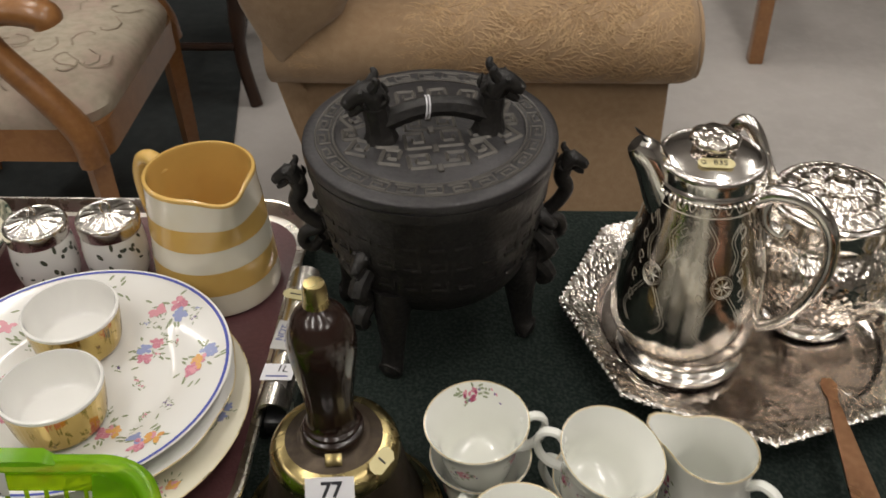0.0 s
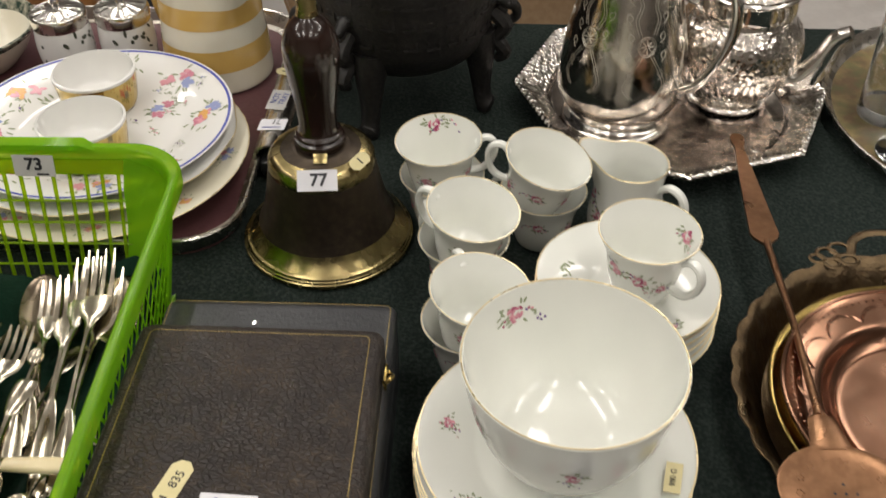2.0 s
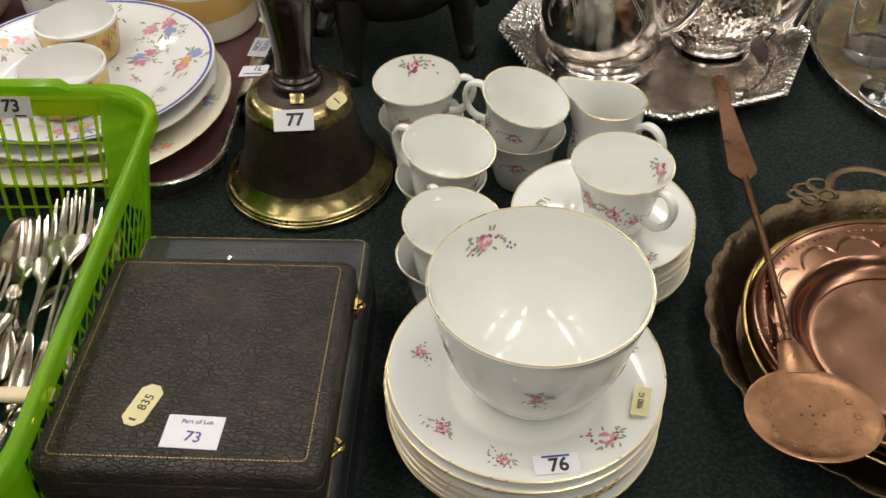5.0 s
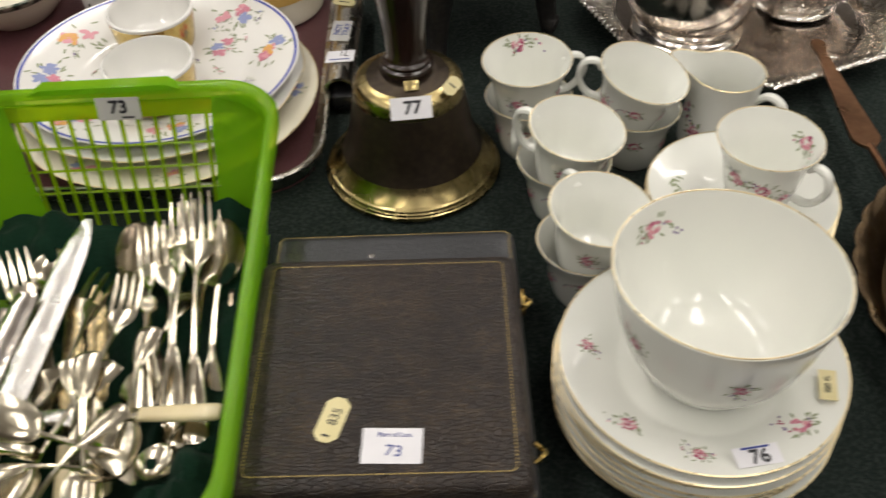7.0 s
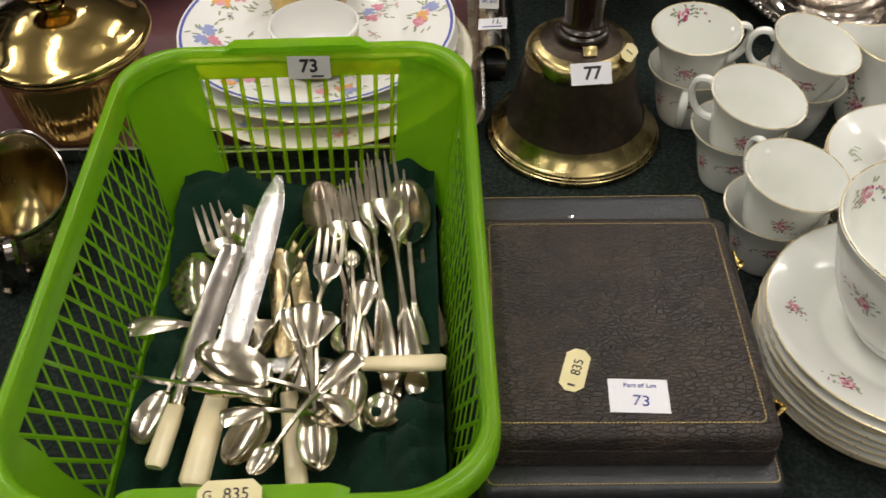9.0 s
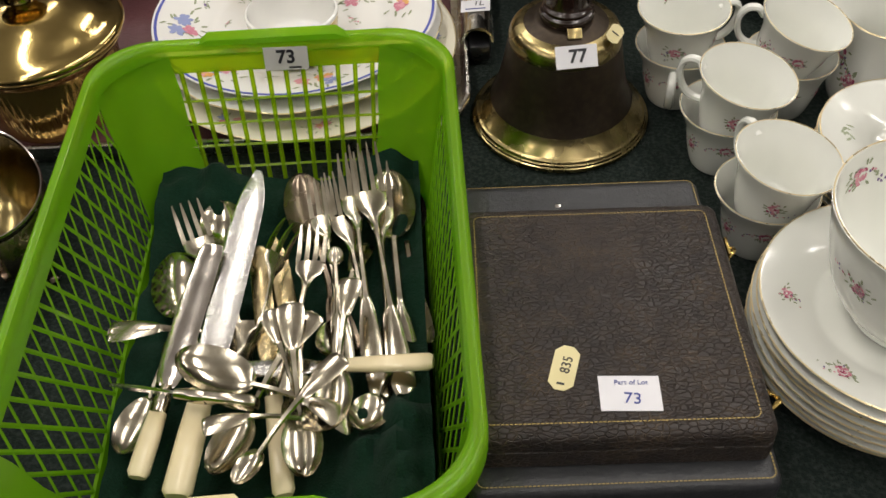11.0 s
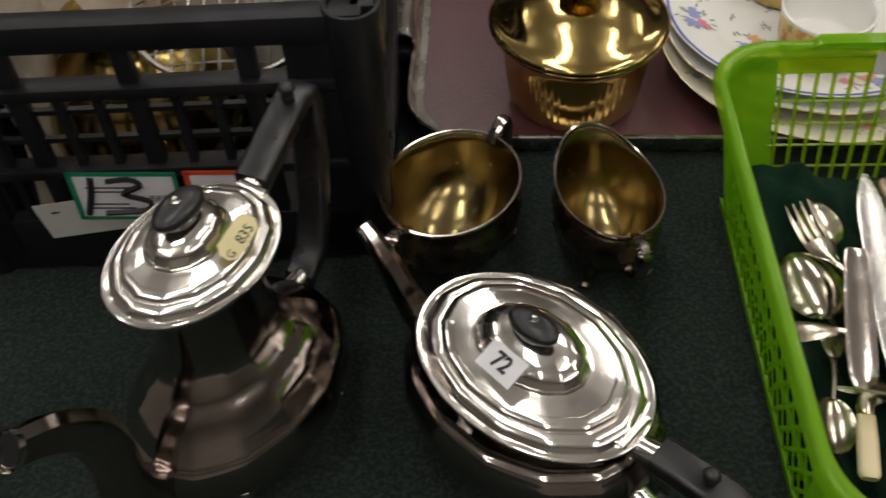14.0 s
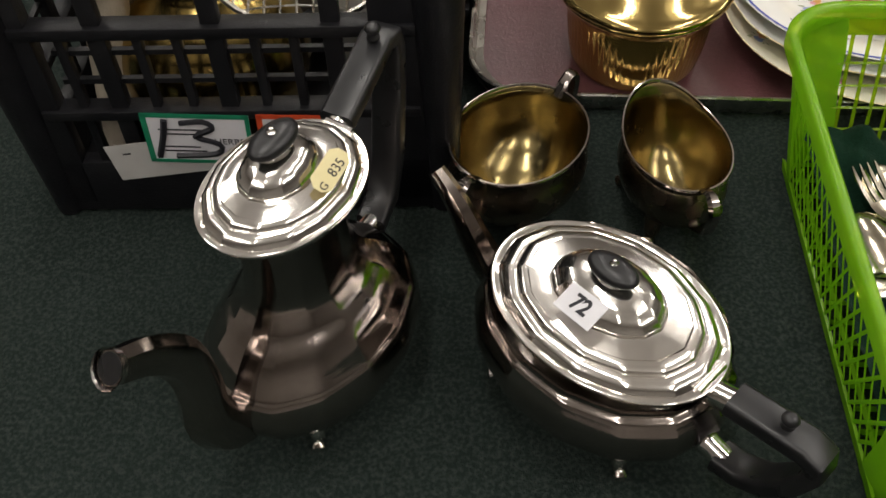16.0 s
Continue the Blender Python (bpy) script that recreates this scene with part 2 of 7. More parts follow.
TAN = material("tan_upholstery", (0.33, 0.215, 0.118), 0.85, spots=((0.28, 0.178, 0.095), 16, 0.7), grain=((0.40, 0.275, 0.16), 70, 0.5), bump=("noise", 240, 0.001), sheen=0.2)
TAN_LEAF = material("tan_leaf_weave", (0.50, 0.34, 0.185), 0.8, spots=((0.42, 0.27, 0.14), 40, 0.6))
TAPESTRY = material("tapestry", (0.50, 0.44, 0.34), 0.9, spots=((0.44, 0.30, 0.25), 9, 0.75), grain=((0.36, 0.31, 0.23), 46, 0.6), bump=("noise", 320, 0.001))
TAPESTRY_LINE = material("faded_tapestry_thread", (0.36, 0.31, 0.23), 0.9, spots=((0.42, 0.31, 0.25), 40, 0.7))
TRAY_BROWN = material("brown_flower_laminate", (0.13, 0.085, 0.05), 0.25, spots=((0.36, 0.28, 0.12), 24, 0.8), grain=((0.10, 0.11, 0.05), 60, 0.7), coat=0.3)
GLASS = material("clear_glass", (0.96, 0.97, 0.97), 0.03, glass=1.0)
SPONGE = material("green_sponged_glaze", (0.035, 0.06, 0.045), 0.2, spots=((0.6, 0.55, 0.42), 130, 0.7), coat=0.3)
FLORAL_DARK = material("dark_leaf_print", (0.035, 0.045, 0.035), 0.3, spots=((0.16, 0.16, 0.10), 200, 0.7))


# ---- building helpers ----
def thing(name, m, label, category, group="", kind=""):
    ob = new(name)
    ob.empty_display_size = 0.02
    ob.matrix_world = m
    return tagged(ob, label, category, group, kind)


def part(name, bm, mats, parent=None, label="", m=None, sharp=40):
    me = bpy.data.meshes.new(name)
    bm.normal_update()
    bm.to_mesh(me)
    bm.free()
    for mat in mats if isinstance(mats, (list, tuple)) else [mats]:
        me.materials.append(mat)
    me.polygons.foreach_set("use_smooth", [True] * len(me.polygons))
    me.set_sharp_from_angle(angle=radians(sharp))
    ob = new(name, me)
    ob.parent = parent
    if m is not None:
        ob.matrix_basis = m
    if label:
        ob["label"] = label
    return ob


def again(ob, m, parent=None):
    """Another object on the same mesh."""
    o = new(ob.name.split(".")[0], ob.data)
    o.parent = parent if parent is not None else ob.parent
    o.matrix_basis = m
    if "label" in ob:
        o["label"] = ob["label"]
    return o


def smooth(pts, k=4):
    """A Catmull-Rom curve through the points."""
    P = [np.array(p, float) for p in pts]
    P = [2 * P[0] - P[1]] + P + [2 * P[-1] - P[-2]]
    out = []
    for a, b, c, d in zip(P, P[1:], P[2:], P[3:]):
        for j in range(k):
            t = j / k
            out.append(tuple(0.5 * (2 * b + (c - a) * t + (2 * a - 5 * b + 4 * c - d) * t * t + (3 * b - a - 3 * c + d) * t ** 3)))
    out.append(tuple(P[-2]))
    return out


def lathe(prof, n=48, sx=1.0, sy=1.0, mod=None, bm=None, mi=0, m=None):
    """Turns a profile of (radius, height); mod(angle, radius, height) gives the point's own radius and height."""
    bm = bm or bmesh.new()
    rings = []
    for r, z in prof:
        if r < 1e-6:
            rings.append([bm.verts.new((0, 0, z))])
            continue
        ring = []
        for j in range(n):
            a = 2 * math.pi * j / n
            rr, zz = mod(a, r, z) if mod else (r, z)
            ring.append(bm.verts.new((rr * math.cos(a) * sx, rr * math.sin(a) * sy, zz)))
        rings.append(ring)
    for p, q in zip(rings, rings[1:]):
        for j in range(n):
            k = (j + 1) % n
            if len(p) == 1 and len(q) == 1:
                continue
            vs = [p[0], q[k], q[j]] if len(p) == 1 else [p[j], p[k], q[0]] if len(q) == 1 else [p[j], p[k], q[k], q[j]]
            f = bm.faces.new(vs)
            f.material_index = mi
    if m is not None:
        bmesh.ops.transform(bm, matrix=m, verts=[v for ring in rings for v in ring])
    return bm


def sweep(path, radii, n=10, wide=1.0, bm=None, caps=True, mi=0, up=(0, 0, 1)):
    """A tube along the path; wide stretches it across the path."""
    bm = bm or bmesh.new()
    P = [Vector(p) for p in path]
    R = list(radii) if isinstance(radii, (list, tuple)) else [radii] * len(P)
    rings = []
    side = None
    for i, p in enumerate(P):
        t = (P[min(i + 1, len(P) - 1)] - P[max(i - 1, 0)]).normalized()
        if side is None:
            side = t.cross(Vector(up))
            side = side if side.length > 1e-3 else t.cross(Vector((1, 0, 0)))
        side = (side - t * side.dot(t)).normalized()
        top = side.cross(t)
        w = wide[i] if isinstance(wide, (list, tuple)) else wide
        rings.append([bm.verts.new(p + R[i] * (side * math.cos(2 * math.pi * j / n) * w + top * math.sin(2 * math.pi * j / n))) for j in range(n)])
    for p, q in zip(rings, rings[1:]):
        for j in range(n):
            f = bm.faces.new([p[j], q[j], q[(j + 1) % n], p[(j + 1) % n]][::-1])
            f.material_index = mi
    if caps:
        for ring in (rings[0], rings[-1][::-1]):
            f = bm.faces.new(ring)
            f.material_index = mi
    return bm


def block(x, y, z, bevel=0.0, seg=2, at=(0, 0, 0), bm=None, turn=None, mi=0):
    """A box of that size round the point at, with rounded edges."""
    b = bmesh.new()
    bmesh.ops.create_cube(b, size=1.0)
    bmesh.ops.scale(b, vec=(x, y, z), verts=b.verts)
    if bevel:
        bmesh.ops.bevel(b, geom=b.edges[:], offset=bevel, segments=seg, profile=0.5, affect="EDGES")
    mt = Matrix.Translation(at) @ (turn.to_matrix().to_4x4() if turn is not None else Matrix.Identity(4))
    bmesh.ops.transform(b, matrix=mt, verts=b.verts)
    for f in b.faces:
        f.material_index = mi
    if bm is None:
        return b
    join(bm, b)
    return bm


def join(bm, other):
    vs = {v: bm.verts.new(v.co) for v in other.verts}
    for f in other.faces:
        g = bm.faces.new([vs[v] for v in f.verts])
        g.material_index = f.material_index
    other.free()
    return bm


def rounded(w, d, r, n=8, inset=0.0):
    """The outline of a rectangle with round corners."""
    out = []
    r = max(r - inset, 0.001)
    for cx, cy, a in ((w / 2 - inset - r, d / 2 - inset - r, 0), (-w / 2 + inset + r, d / 2 - inset - r, 90), (-w / 2 + inset + r, -d / 2 + inset + r, 180), (w / 2 - inset - r, -d / 2 + inset + r, 270)):
        for j in range(n + 1):
            t = radians(a + 90 * j / n)
            out.append((cx + r * math.cos(t), cy + r * math.sin(t)))
    return out


def loft(loops, bm=None, caps=(True, True), mi=0, closed=True):
    """Joins loops of points, one after another, into a skin."""
    bm = bm or bmesh.new()
    R = [[bm.verts.new(p) for p in loop] for loop in loops]
    n = len(R[0])
    for p, q in zip(R, R[1:]):
        for j in range(n if closed else n - 1):
            f = bm.faces.new([p[j], p[(j + 1) % n], q[(j + 1) % n], q[j]])
            f.material_index = mi
    for on, ring in ((caps[0], R[0][::-1]), (caps[1], R[-1])):
        if on:
            f = bm.faces.new(ring)
            f.material_index = mi
    return bm


def torus(R, r, z=0.0, n=64, k=8, sx=1.0, sy=1.0):
    return lathe([(R + r * math.cos(2 * math.pi * j / k), z + r * math.sin(2 * math.pi * j / k)) for j in range(k + 1)], n, sx, sy)


def lettering(text, size, mat, parent, m, name="lettering", bold=0.0):
    cu = bpy.data.curves.new(name, "FONT")
    cu.body, cu.size, cu.align_x, cu.align_y, cu.extrude, cu.offset = text, size, "CENTER", "CENTER", 0.00012, bold
    tmp = new("tmp_text", cu)
    bpy.context.view_layer.update()
    me = bpy.data.meshes.new_from_object(tmp.evaluated_get(bpy.context.evaluated_depsgraph_get()))
    bpy.data.objects.remove(tmp)
    me.materials.clear()
    me.materials.append(mat)
    ob = new(name, me)
    ob.parent = parent
    ob.matrix_basis = m
    return ob


def sticker(w, d, m, label, paper, texts=(), cut=False, curl=0.0):
    """A small paper label; texts: (text, size, x, y, ink, bold)."""
    t = thing("paper_label", m, label, "label")
    pts = [(-w / 2, -d / 2), (w / 2, -d / 2), (w / 2, d / 2), (-w / 2, d / 2)]
    if cut:
        c = min(w, d) * 0.3
        pts = [(-w / 2 + c, -d / 2), (w / 2 - c, -d / 2), (w / 2, -d / 2 + c), (w / 2, d / 2 - c), (w / 2 - c, d / 2), (-w / 2 + c, d / 2), (-w / 2, d / 2 - c), (-w / 2, -d / 2 + c)]
    bm = loft([[(x, y, -0.0002) for x, y in pts], [(x, y, 0.0002 + curl * (x / w) ** 2) for x, y in pts]])
    part("paper", bm, paper, t)
    for text, size, x, y, ink, bold in texts:
        if text == "|":
            part("print_bar", block(size, 0.0012, 0.0003, at=(x, y, 0.0004)), ink, t)
        else:
            lettering(text, size, ink, t, pose(x, y, 0.0004, 0, 0, bold if abs(bold) > 1 else 0), bold=0.0 if abs(bold) > 1 else bold)
    return t


def surface(prof):
    """A point and frame on a turned surface: s from 0 to 1 along the profile, a the angle, h the height over it."""
    L = [0.0]
    for p, q in zip(prof, prof[1:]):
        L.append(L[-1] + math.dist(p, q))

    def at(a, d, h):
        d = min(max(d, 0.0), L[-1] - 1e-6)
        i = max(j for j in range(len(prof) - 1) if L[j] <= d)
        f = (d - L[i]) / max(L[i + 1] - L[i], 1e-9)
        (r0, z0), (r1, z1) = prof[i], prof[i + 1]
        r, z = r0 + (r1 - r0) * f, z0 + (z1 - z0) * f
        k = max(math.hypot(r1 - r0, z1 - z0), 1e-9)
        nr, nz = (z1 - z0) / k, -(r1 - r0) / k
        return ((r + nr * h) * math.cos(a), (r + nr * h) * math.sin(a), z + nz * h), r
    return at


def petals(bm, at, a0, d0, u, v, ru, rv, mi, h, turn=0.0, n=7):
    """One dab of print on a turned surface, offset by u across and v along it."""
    vs = []
    for j in range(n):
        t = 2 * math.pi * j / n
        x, y = ru * math.cos(t), rv * math.sin(t)
        x, y = u + x * math.cos(turn) - y * math.sin(turn), v + x * math.sin(turn) + y * math.cos(turn)
        _, r = at(a0, d0 + y, 0)
        p, _ = at(a0 + x / max(r, 0.004), d0 + y, h)
        vs.append(bm.verts.new(p))
    bm.faces.new(vs).material_index = mi


PINK_PRINT = material("pale_pink_print", (0.70, 0.33, 0.38), 0.25)
PRINTS = [ROSE, ROSE_DEEP, LEAF, VIOLET, ORANGE, BLUE_PRINT, PINK_PRINT]


def spray(parent, prof, a, d, size, seed, kind="rose", flip=1):
    """A printed flower spray on a turned surface."""
    size *= 1.6
    rnd = random.Random(seed)
    at = surface(prof)
    bm = bmesh.new()
    h = 0.00025 * flip
    if kind == "rose":
        t0 = rnd.uniform(0, 6.3)
        for j in range(14):
            t = rnd.uniform(0, 6.3)
            q = rnd.uniform(0.20, 0.48) * size
            petals(bm, at, a, d, q * math.cos(t), q * 0.8 * math.sin(t), 0.085 * size, 0.034 * size, 2, h, t + rnd.uniform(-0.7, 0.7), 6)
        for j in range(20):
            t, q = rnd.uniform(0, 6.3), 0.21 * size * math.sqrt(rnd.random())
            petals(bm, at, a, d, q * math.cos(t), q * math.sin(t), 0.075 * size, 0.042 * size, 6 if j < 9 else rnd.choice([0, 0, 0, 1]), h * (1.3 + 0.06 * j), t + 1.5, 6)
        for j in range(13):
            side = 1 if j < 9 else -1
            q = (0.25 + 0.07 * (j % 9) + rnd.uniform(-0.05, 0.05)) * size
            t = t0 + side * 0.12 * (j % 9) + rnd.uniform(-0.3, 0.3) + (math.pi if side < 0 else 0)
            petals(bm, at, a, d, q * math.cos(t), q * 0.7 * math.sin(t), 0.046 * size, 0.032 * size, rnd.choice([3, 3, 2, 1, 2, 6]), h * 1.5, rnd.uniform(0, 3), 6)
    elif kind == "small":
        for j in range(5):
            petals(bm, at, a, d, (j - 2) * 0.2 * size, rnd.uniform(-0.3, 0.3) * size, 0.17 * size, 0.055 * size, 2, h, rnd.uniform(0, 3), 6)
        for j in range(3):
            t = rnd.uniform(0, 6.3)
            petals(bm, at, a, d, 0.14 * size * math.cos(t), 0.14 * size * math.sin(t), 0.11 * size, 0.07 * size, [2, 3, 6, 2, 5][seed % 5], h * 1.5, t, 6)
    else:
        for j in range(15):
            t, q = rnd.uniform(0, 6.3), rnd.uniform(0.3, 0.7) * size
            petals(bm, at, a, d, q * math.cos(t), q * 0.8 * math.sin(t), 0.10 * size, 0.032 * size, 2, h, t + rnd.uniform(-0.7, 0.7), 6)
        main = rnd.choice([0, 4, 5, 4])
        for c in range(3):
            cu, cv, mi = rnd.uniform(-0.32, 0.32) * size, rnd.uniform(-0.28, 0.28) * size, [main, rnd.choice([4, 5]), rnd.choice([0, 6])][c]
            for j in range(15):
                t, q = rnd.uniform(0, 6.3), 0.16 * size * math.sqrt(rnd.random())
                petals(bm, at, a, d, cu + q * math.cos(t), cv + q * math.sin(t), 0.088 * size, 0.062 * size, rnd.choice([mi, mi, mi, 6 if mi in (0, 4) else mi]), h * (1.3 + 0.05 * j), t, 6)
    return part("printed_flower", bm, PRINTS, parent, "printed flower spray")


# ---- the hall ----
def slab(name, x0, x1, y0, y1, z0, z1, mat, label, category):
    ob = part(name, block(x1 - x0, y1 - y0, z1 - z0, at=((x0 + x1) / 2, (y0 + y1) / 2, (z0 + z1) / 2)), mat)
    return tagged(ob, label, category, kind="structure")


slab("floor", -6, 6, -5, 9, FLOOR - 0.1, FLOOR, CONCRETE, "pale grey worn concrete hall floor", "floor")
slab("ceiling", -6.2, 6.2, -5.2, 9.2, CEIL, CEIL + 0.1, CEILING, "grey hall ceiling with rows of tube lights", "ceiling")
slab("wall_north", -6, 6, 9, 9.2, FLOOR, CEIL, WALL, "plain grey painted hall wall", "wall")
slab("wall_south", -6, 6, -5.2, -5, FLOOR, CEIL, WALL, "plain grey painted hall wall", "wall")
slab("wall_west", -6.2, -6, -5.2, 9.2, FLOOR, CEIL, WALL, "plain grey painted hall wall", "wall")
slab("wall_east", 6, 6.2, -5.2, 9.2, FLOOR, CEIL, WALL, "plain grey painted hall wall", "wall")
for x, y in TUBES:
    t = thing("ceiling_light", pose(x, y, CEIL), "white hanging tube light fitting, switched on", "lamp", "ceiling tube lights")
    part("housing", block(0.05, 1.42, 0.05, 0.005, at=(0, 0, -HANG)), LAMP_WHITE, t)
    for k in (-0.5, 0.5):
        part("hanger", block(0.012, 0.012, HANG - 0.02, at=(0, k, -HANG / 2 + 0.01)), LAMP_WHITE, t)
carpet = part("carpet", block(2.4, 1.9, 0.008, 0.003, at=(0, 0, 0.005)), CARPET, None, "", pose(-1.945, 2.70, FLOOR, 0, 0, 9))
tagged(carpet, "dark grey-green carpet lying on the hall floor", "carpet", kind="structure")

# the table under its green cloth
table = thing("table", pose(-0.1, 0.33, 0), "long sale table covered with dark green cloth", "table")
TW, TD = 2.9, 1.135
rnd = random.Random(4)
bm = bmesh.new()
nx, ny = 90, 44
grid = [[bm.verts.new((-TW / 2 + TW * i / nx, -TD / 2 + TD * j / ny, -0.0006 + 0.0006 * noise.noise((i * 0.35, j * 0.4, 2)))) for j in range(ny + 1)] for i in range(nx + 1)]
for i in range(nx):
    for j in range(ny):
        bm.faces.new([grid[i][j], grid[i + 1][j], grid[i + 1][j + 1], grid[i][j + 1]])
rim = [grid[i][0] for i in range(nx + 1)] + [grid[nx][j] for j in range(1, ny + 1)] + [grid[i][ny] for i in range(nx - 1, -1, -1)] + [grid[0][j] for j in range(ny - 1, 0, -1)]
last = rim
for z, out in ((-0.006, 0.006), (-0.03, 0.010), (-0.2, 0.016), (-0.45, 0.022)):
    ring = []
    for k, v in enumerate(rim):
        d = Vector((v.co.x / (TW / 2), v.co.y / (TD / 2), 0))
        s = Vector((math.copysign(1, d.x) if abs(d.x) > 0.999 else 0, math.copysign(1, d.y) if abs(d.y) > 0.999 else 0, 0))
        ring.append(bm.verts.new((v.co.x + s.x * out * (1 + 0.8 * math.sin(k * 0.7) * (z < -0.1)), v.co.y + s.y * out * (1 + 0.8 * math.sin(k * 0.7) * (z < -0.1)), z)))
    for k in range(len(rim)):
        bm.faces.new([last[k], ring[k], ring[(k + 1) % len(rim)], last[(k + 1) % len(rim)]])
    last = ring
part("tablecloth", bm, CLOTH, table, "dark green woven cloth")
part("tabletop", block(TW - 0.01, TD - 0.01, 0.03, 0.004, at=(0, 0, -0.019)), WOOD_BROWN, table)
leg = part("leg", block(0.05, 0.05, 0.715, 0.004, at=(0, 0, -0.3925)), WOOD_BROWN, table, "", pose(-1.35, -0.48, 0))
for x, y in ((1.35, -0.48), (-1.35, 0.48), (1.35, 0.48)):
    again(leg, pose(x, y, 0))


# ---- bone china tea set ----
CUP_OUT = smooth([(0.0195, 0.0), (0.0210, 0.002), (0.0230, 0.008), (0.0260, 0.021), (0.0290, 0.037), (0.0360, 0.0530)], 4)
CUP_IN = smooth([(0.0346, 0.0532), (0.0276, 0.037), (0.0246, 0.021), (0.0212, 0.009), (0.012, 0.005), (0.0, 0.0046)], 4)


def teacup(m, label, handle=0.0, sprays=(), s=1.0):
    """handle: the angle of its handle; sprays: (inside or not, angle, distance from the foot, size)."""
    t = thing("teacup", m, label, "teacup", "rose china teacups")
    o, i = [(r * s, z) for r, z in CUP_OUT], [(r * s, z) for r, z in CUP_IN]
    part("body", lathe([(0.0, 0.002), (0.016 * s, 0.0015)] + o + i, 56), CHINA, t)
    part("gilt_rim", torus(0.0354 * s, 0.00042, 0.0533, 56, 6), GILT, t, "thin gilt rim")
    c, n = math.cos(radians(handle)), math.sin(radians(handle))
    path = [(0.0315 * s, 0.044), (0.038 * s, 0.0485), (0.0455 * s, 0.0450), (0.0475 * s, 0.0345), (0.0425 * s, 0.0225), (0.0345 * s, 0.0165), (0.0248 * s, 0.0165)]
    path = smooth([(r * c, r * n, z) for r, z in path], 4)
    part("handle", sweep(path, 0.0027, 8, 1.35), CHINA, t, "loop handle")
    for k, (inside, a, d, size) in enumerate(sprays):
        spray(t, i[::-1] if inside else o, radians(a), d, size, k + int(a), "rose", -1 if inside else 1)
    return t


ROUND = [(0, 60, 0.036, 0.013), (0, 150, 0.034, 0.011), (0, 250, 0.030, 0.013), (0, 330, 0.032, 0.011)]
LOW = [(0, 200, 0.028, 0.012), (0, 260, 0.034, 0.012), (0, 320, 0.028, 0.012)]
UP = 0.0365
teacup(pose(0.014, 0.531, 0), "white bone china teacup with rose sprays under another cup", 252, LOW)
teacup(pose(0.013, 0.5305, UP, 3, -2, 0), "white bone china teacup with a rose spray inside, stacked on another", 12, [(1, 98, 0.060, 0.016)] + ROUND)
teacup(pose(0.099, 0.512, 0), "white bone china teacup with rose sprays under a tilted cup", 150, LOW)
teacup(pose(0.0885, 0.510, UP + 0.002, 7, 13, 0), "white bone china teacup tilted in the mouth of another", 165, LOW)
teacup(pose(0.034, 0.449, 0), "white bone china teacup with rose sprays under another cup", 60, LOW)
teacup(pose(0.0345, 0.446, UP - 0.002, 5, 7, 0), "plain-bowled white bone china teacup stacked on another", 150, ROUND)
teacup(pose(0.041, 0.360, 0), "white bone china teacup with rose sprays under another cup", 296, LOW)
teacup(pose(0.0415, 0.3585, UP - 0.004, 3, 6, 0), "plain-bowled white bone china teacup stacked on another", 112, ROUND)


def plate(m, R, name, label, category, group, mat, rim_mat, rise=0.018, well=0.6, sprays=(), scallop=0.0, blue=False, z_foot=0.0):
    t = thing(name, m, label, category, group)
    mod = (lambda a, r, z: (r * (1 + scallop * max(0, r / R - 0.75) * math.cos(12 * a)), z)) if scallop else None
    top = [(R, rise), (R * 0.97, rise - 0.0006), (R * 0.82, rise - 0.0055), (R * (well + 0.06), rise - 0.0095), (R * well, rise - 0.0135), (R * well * 0.9, rise - 0.0148), (0, rise - 0.0148)]
    under = [(0, rise - 0.0178), (R * 0.5, rise - 0.0178), (R * 0.52, rise - 0.0195), (R * 0.56, rise - 0.0195), (R * 0.58, rise - 0.0165), (R * 0.8, rise - 0.0085), (R * 0.985, rise - 0.0022)]
    part("body", lathe(under + top, 72, mod=mod), mat, t)
    if rim_mat:
        part("gilt_rim", lathe([(R + 0.0002, rise - 0.0005), (R + 0.0004, rise + 0.0002), (R - 0.0006, rise + 0.0004)], 72, mod=mod), rim_mat, t, "thin gilt rim" if rim_mat == GILT else "painted rim line")
    if blue:
        part("blue_line", lathe([(R * 0.985, rise + 0.0001), (R * 0.965, rise - 0.0003)], 72), BLUE_LINE, t, "blue rim line")
    prof = top[::-1]
    for k, (r, a, size, kind) in enumerate(sprays):
        spray(t, prof, radians(a), r, size, k * 7 + 3, kind, -1)
    return t


# tea plates under the slop bowl
for k in range(8):
    plate(pose(0.093 + 0.0016 * math.sin(k * 2.1), 0.249 + 0.0016 * math.cos(k * 2.6), 0.0020 + 0.00586 * k), 0.0855, "tea_plate", "white bone china tea plate with a gilt rim, in a stack", "plate", "stacked tea plates", CHINA, GILT,
          sprays=[(0.070, 222, 0.013, "rose"), (0.071, 313, 0.016, "rose"), (0.071, 258, 0.012, "rose"), (0.070, 168, 0.011, "rose"), (0.070, 20, 0.013, "rose")] if k == 7 else ())
bowl = thing("slop_bowl", pose(0.0995, 0.252, 0.0478), "white bone china slop bowl with rose sprays and a gilt rim", "bowl")
B_OUT = smooth([(0.034, 0.0), (0.036, 0.002), (0.037, 0.007), (0.046, 0.017), (0.054, 0.034), (0.060, 0.058), (0.0655, 0.085)], 4)
B_IN = smooth([(0.0635, 0.0852), (0.058, 0.058), (0.052, 0.035), (0.043, 0.0185), (0.03, 0.010), (0.012, 0.0075), (0.0, 0.007)], 4)
part("body", lathe([(0, 0.003), (0.031, 0.003)] + B_OUT + B_IN, 72), CHINA, bowl)
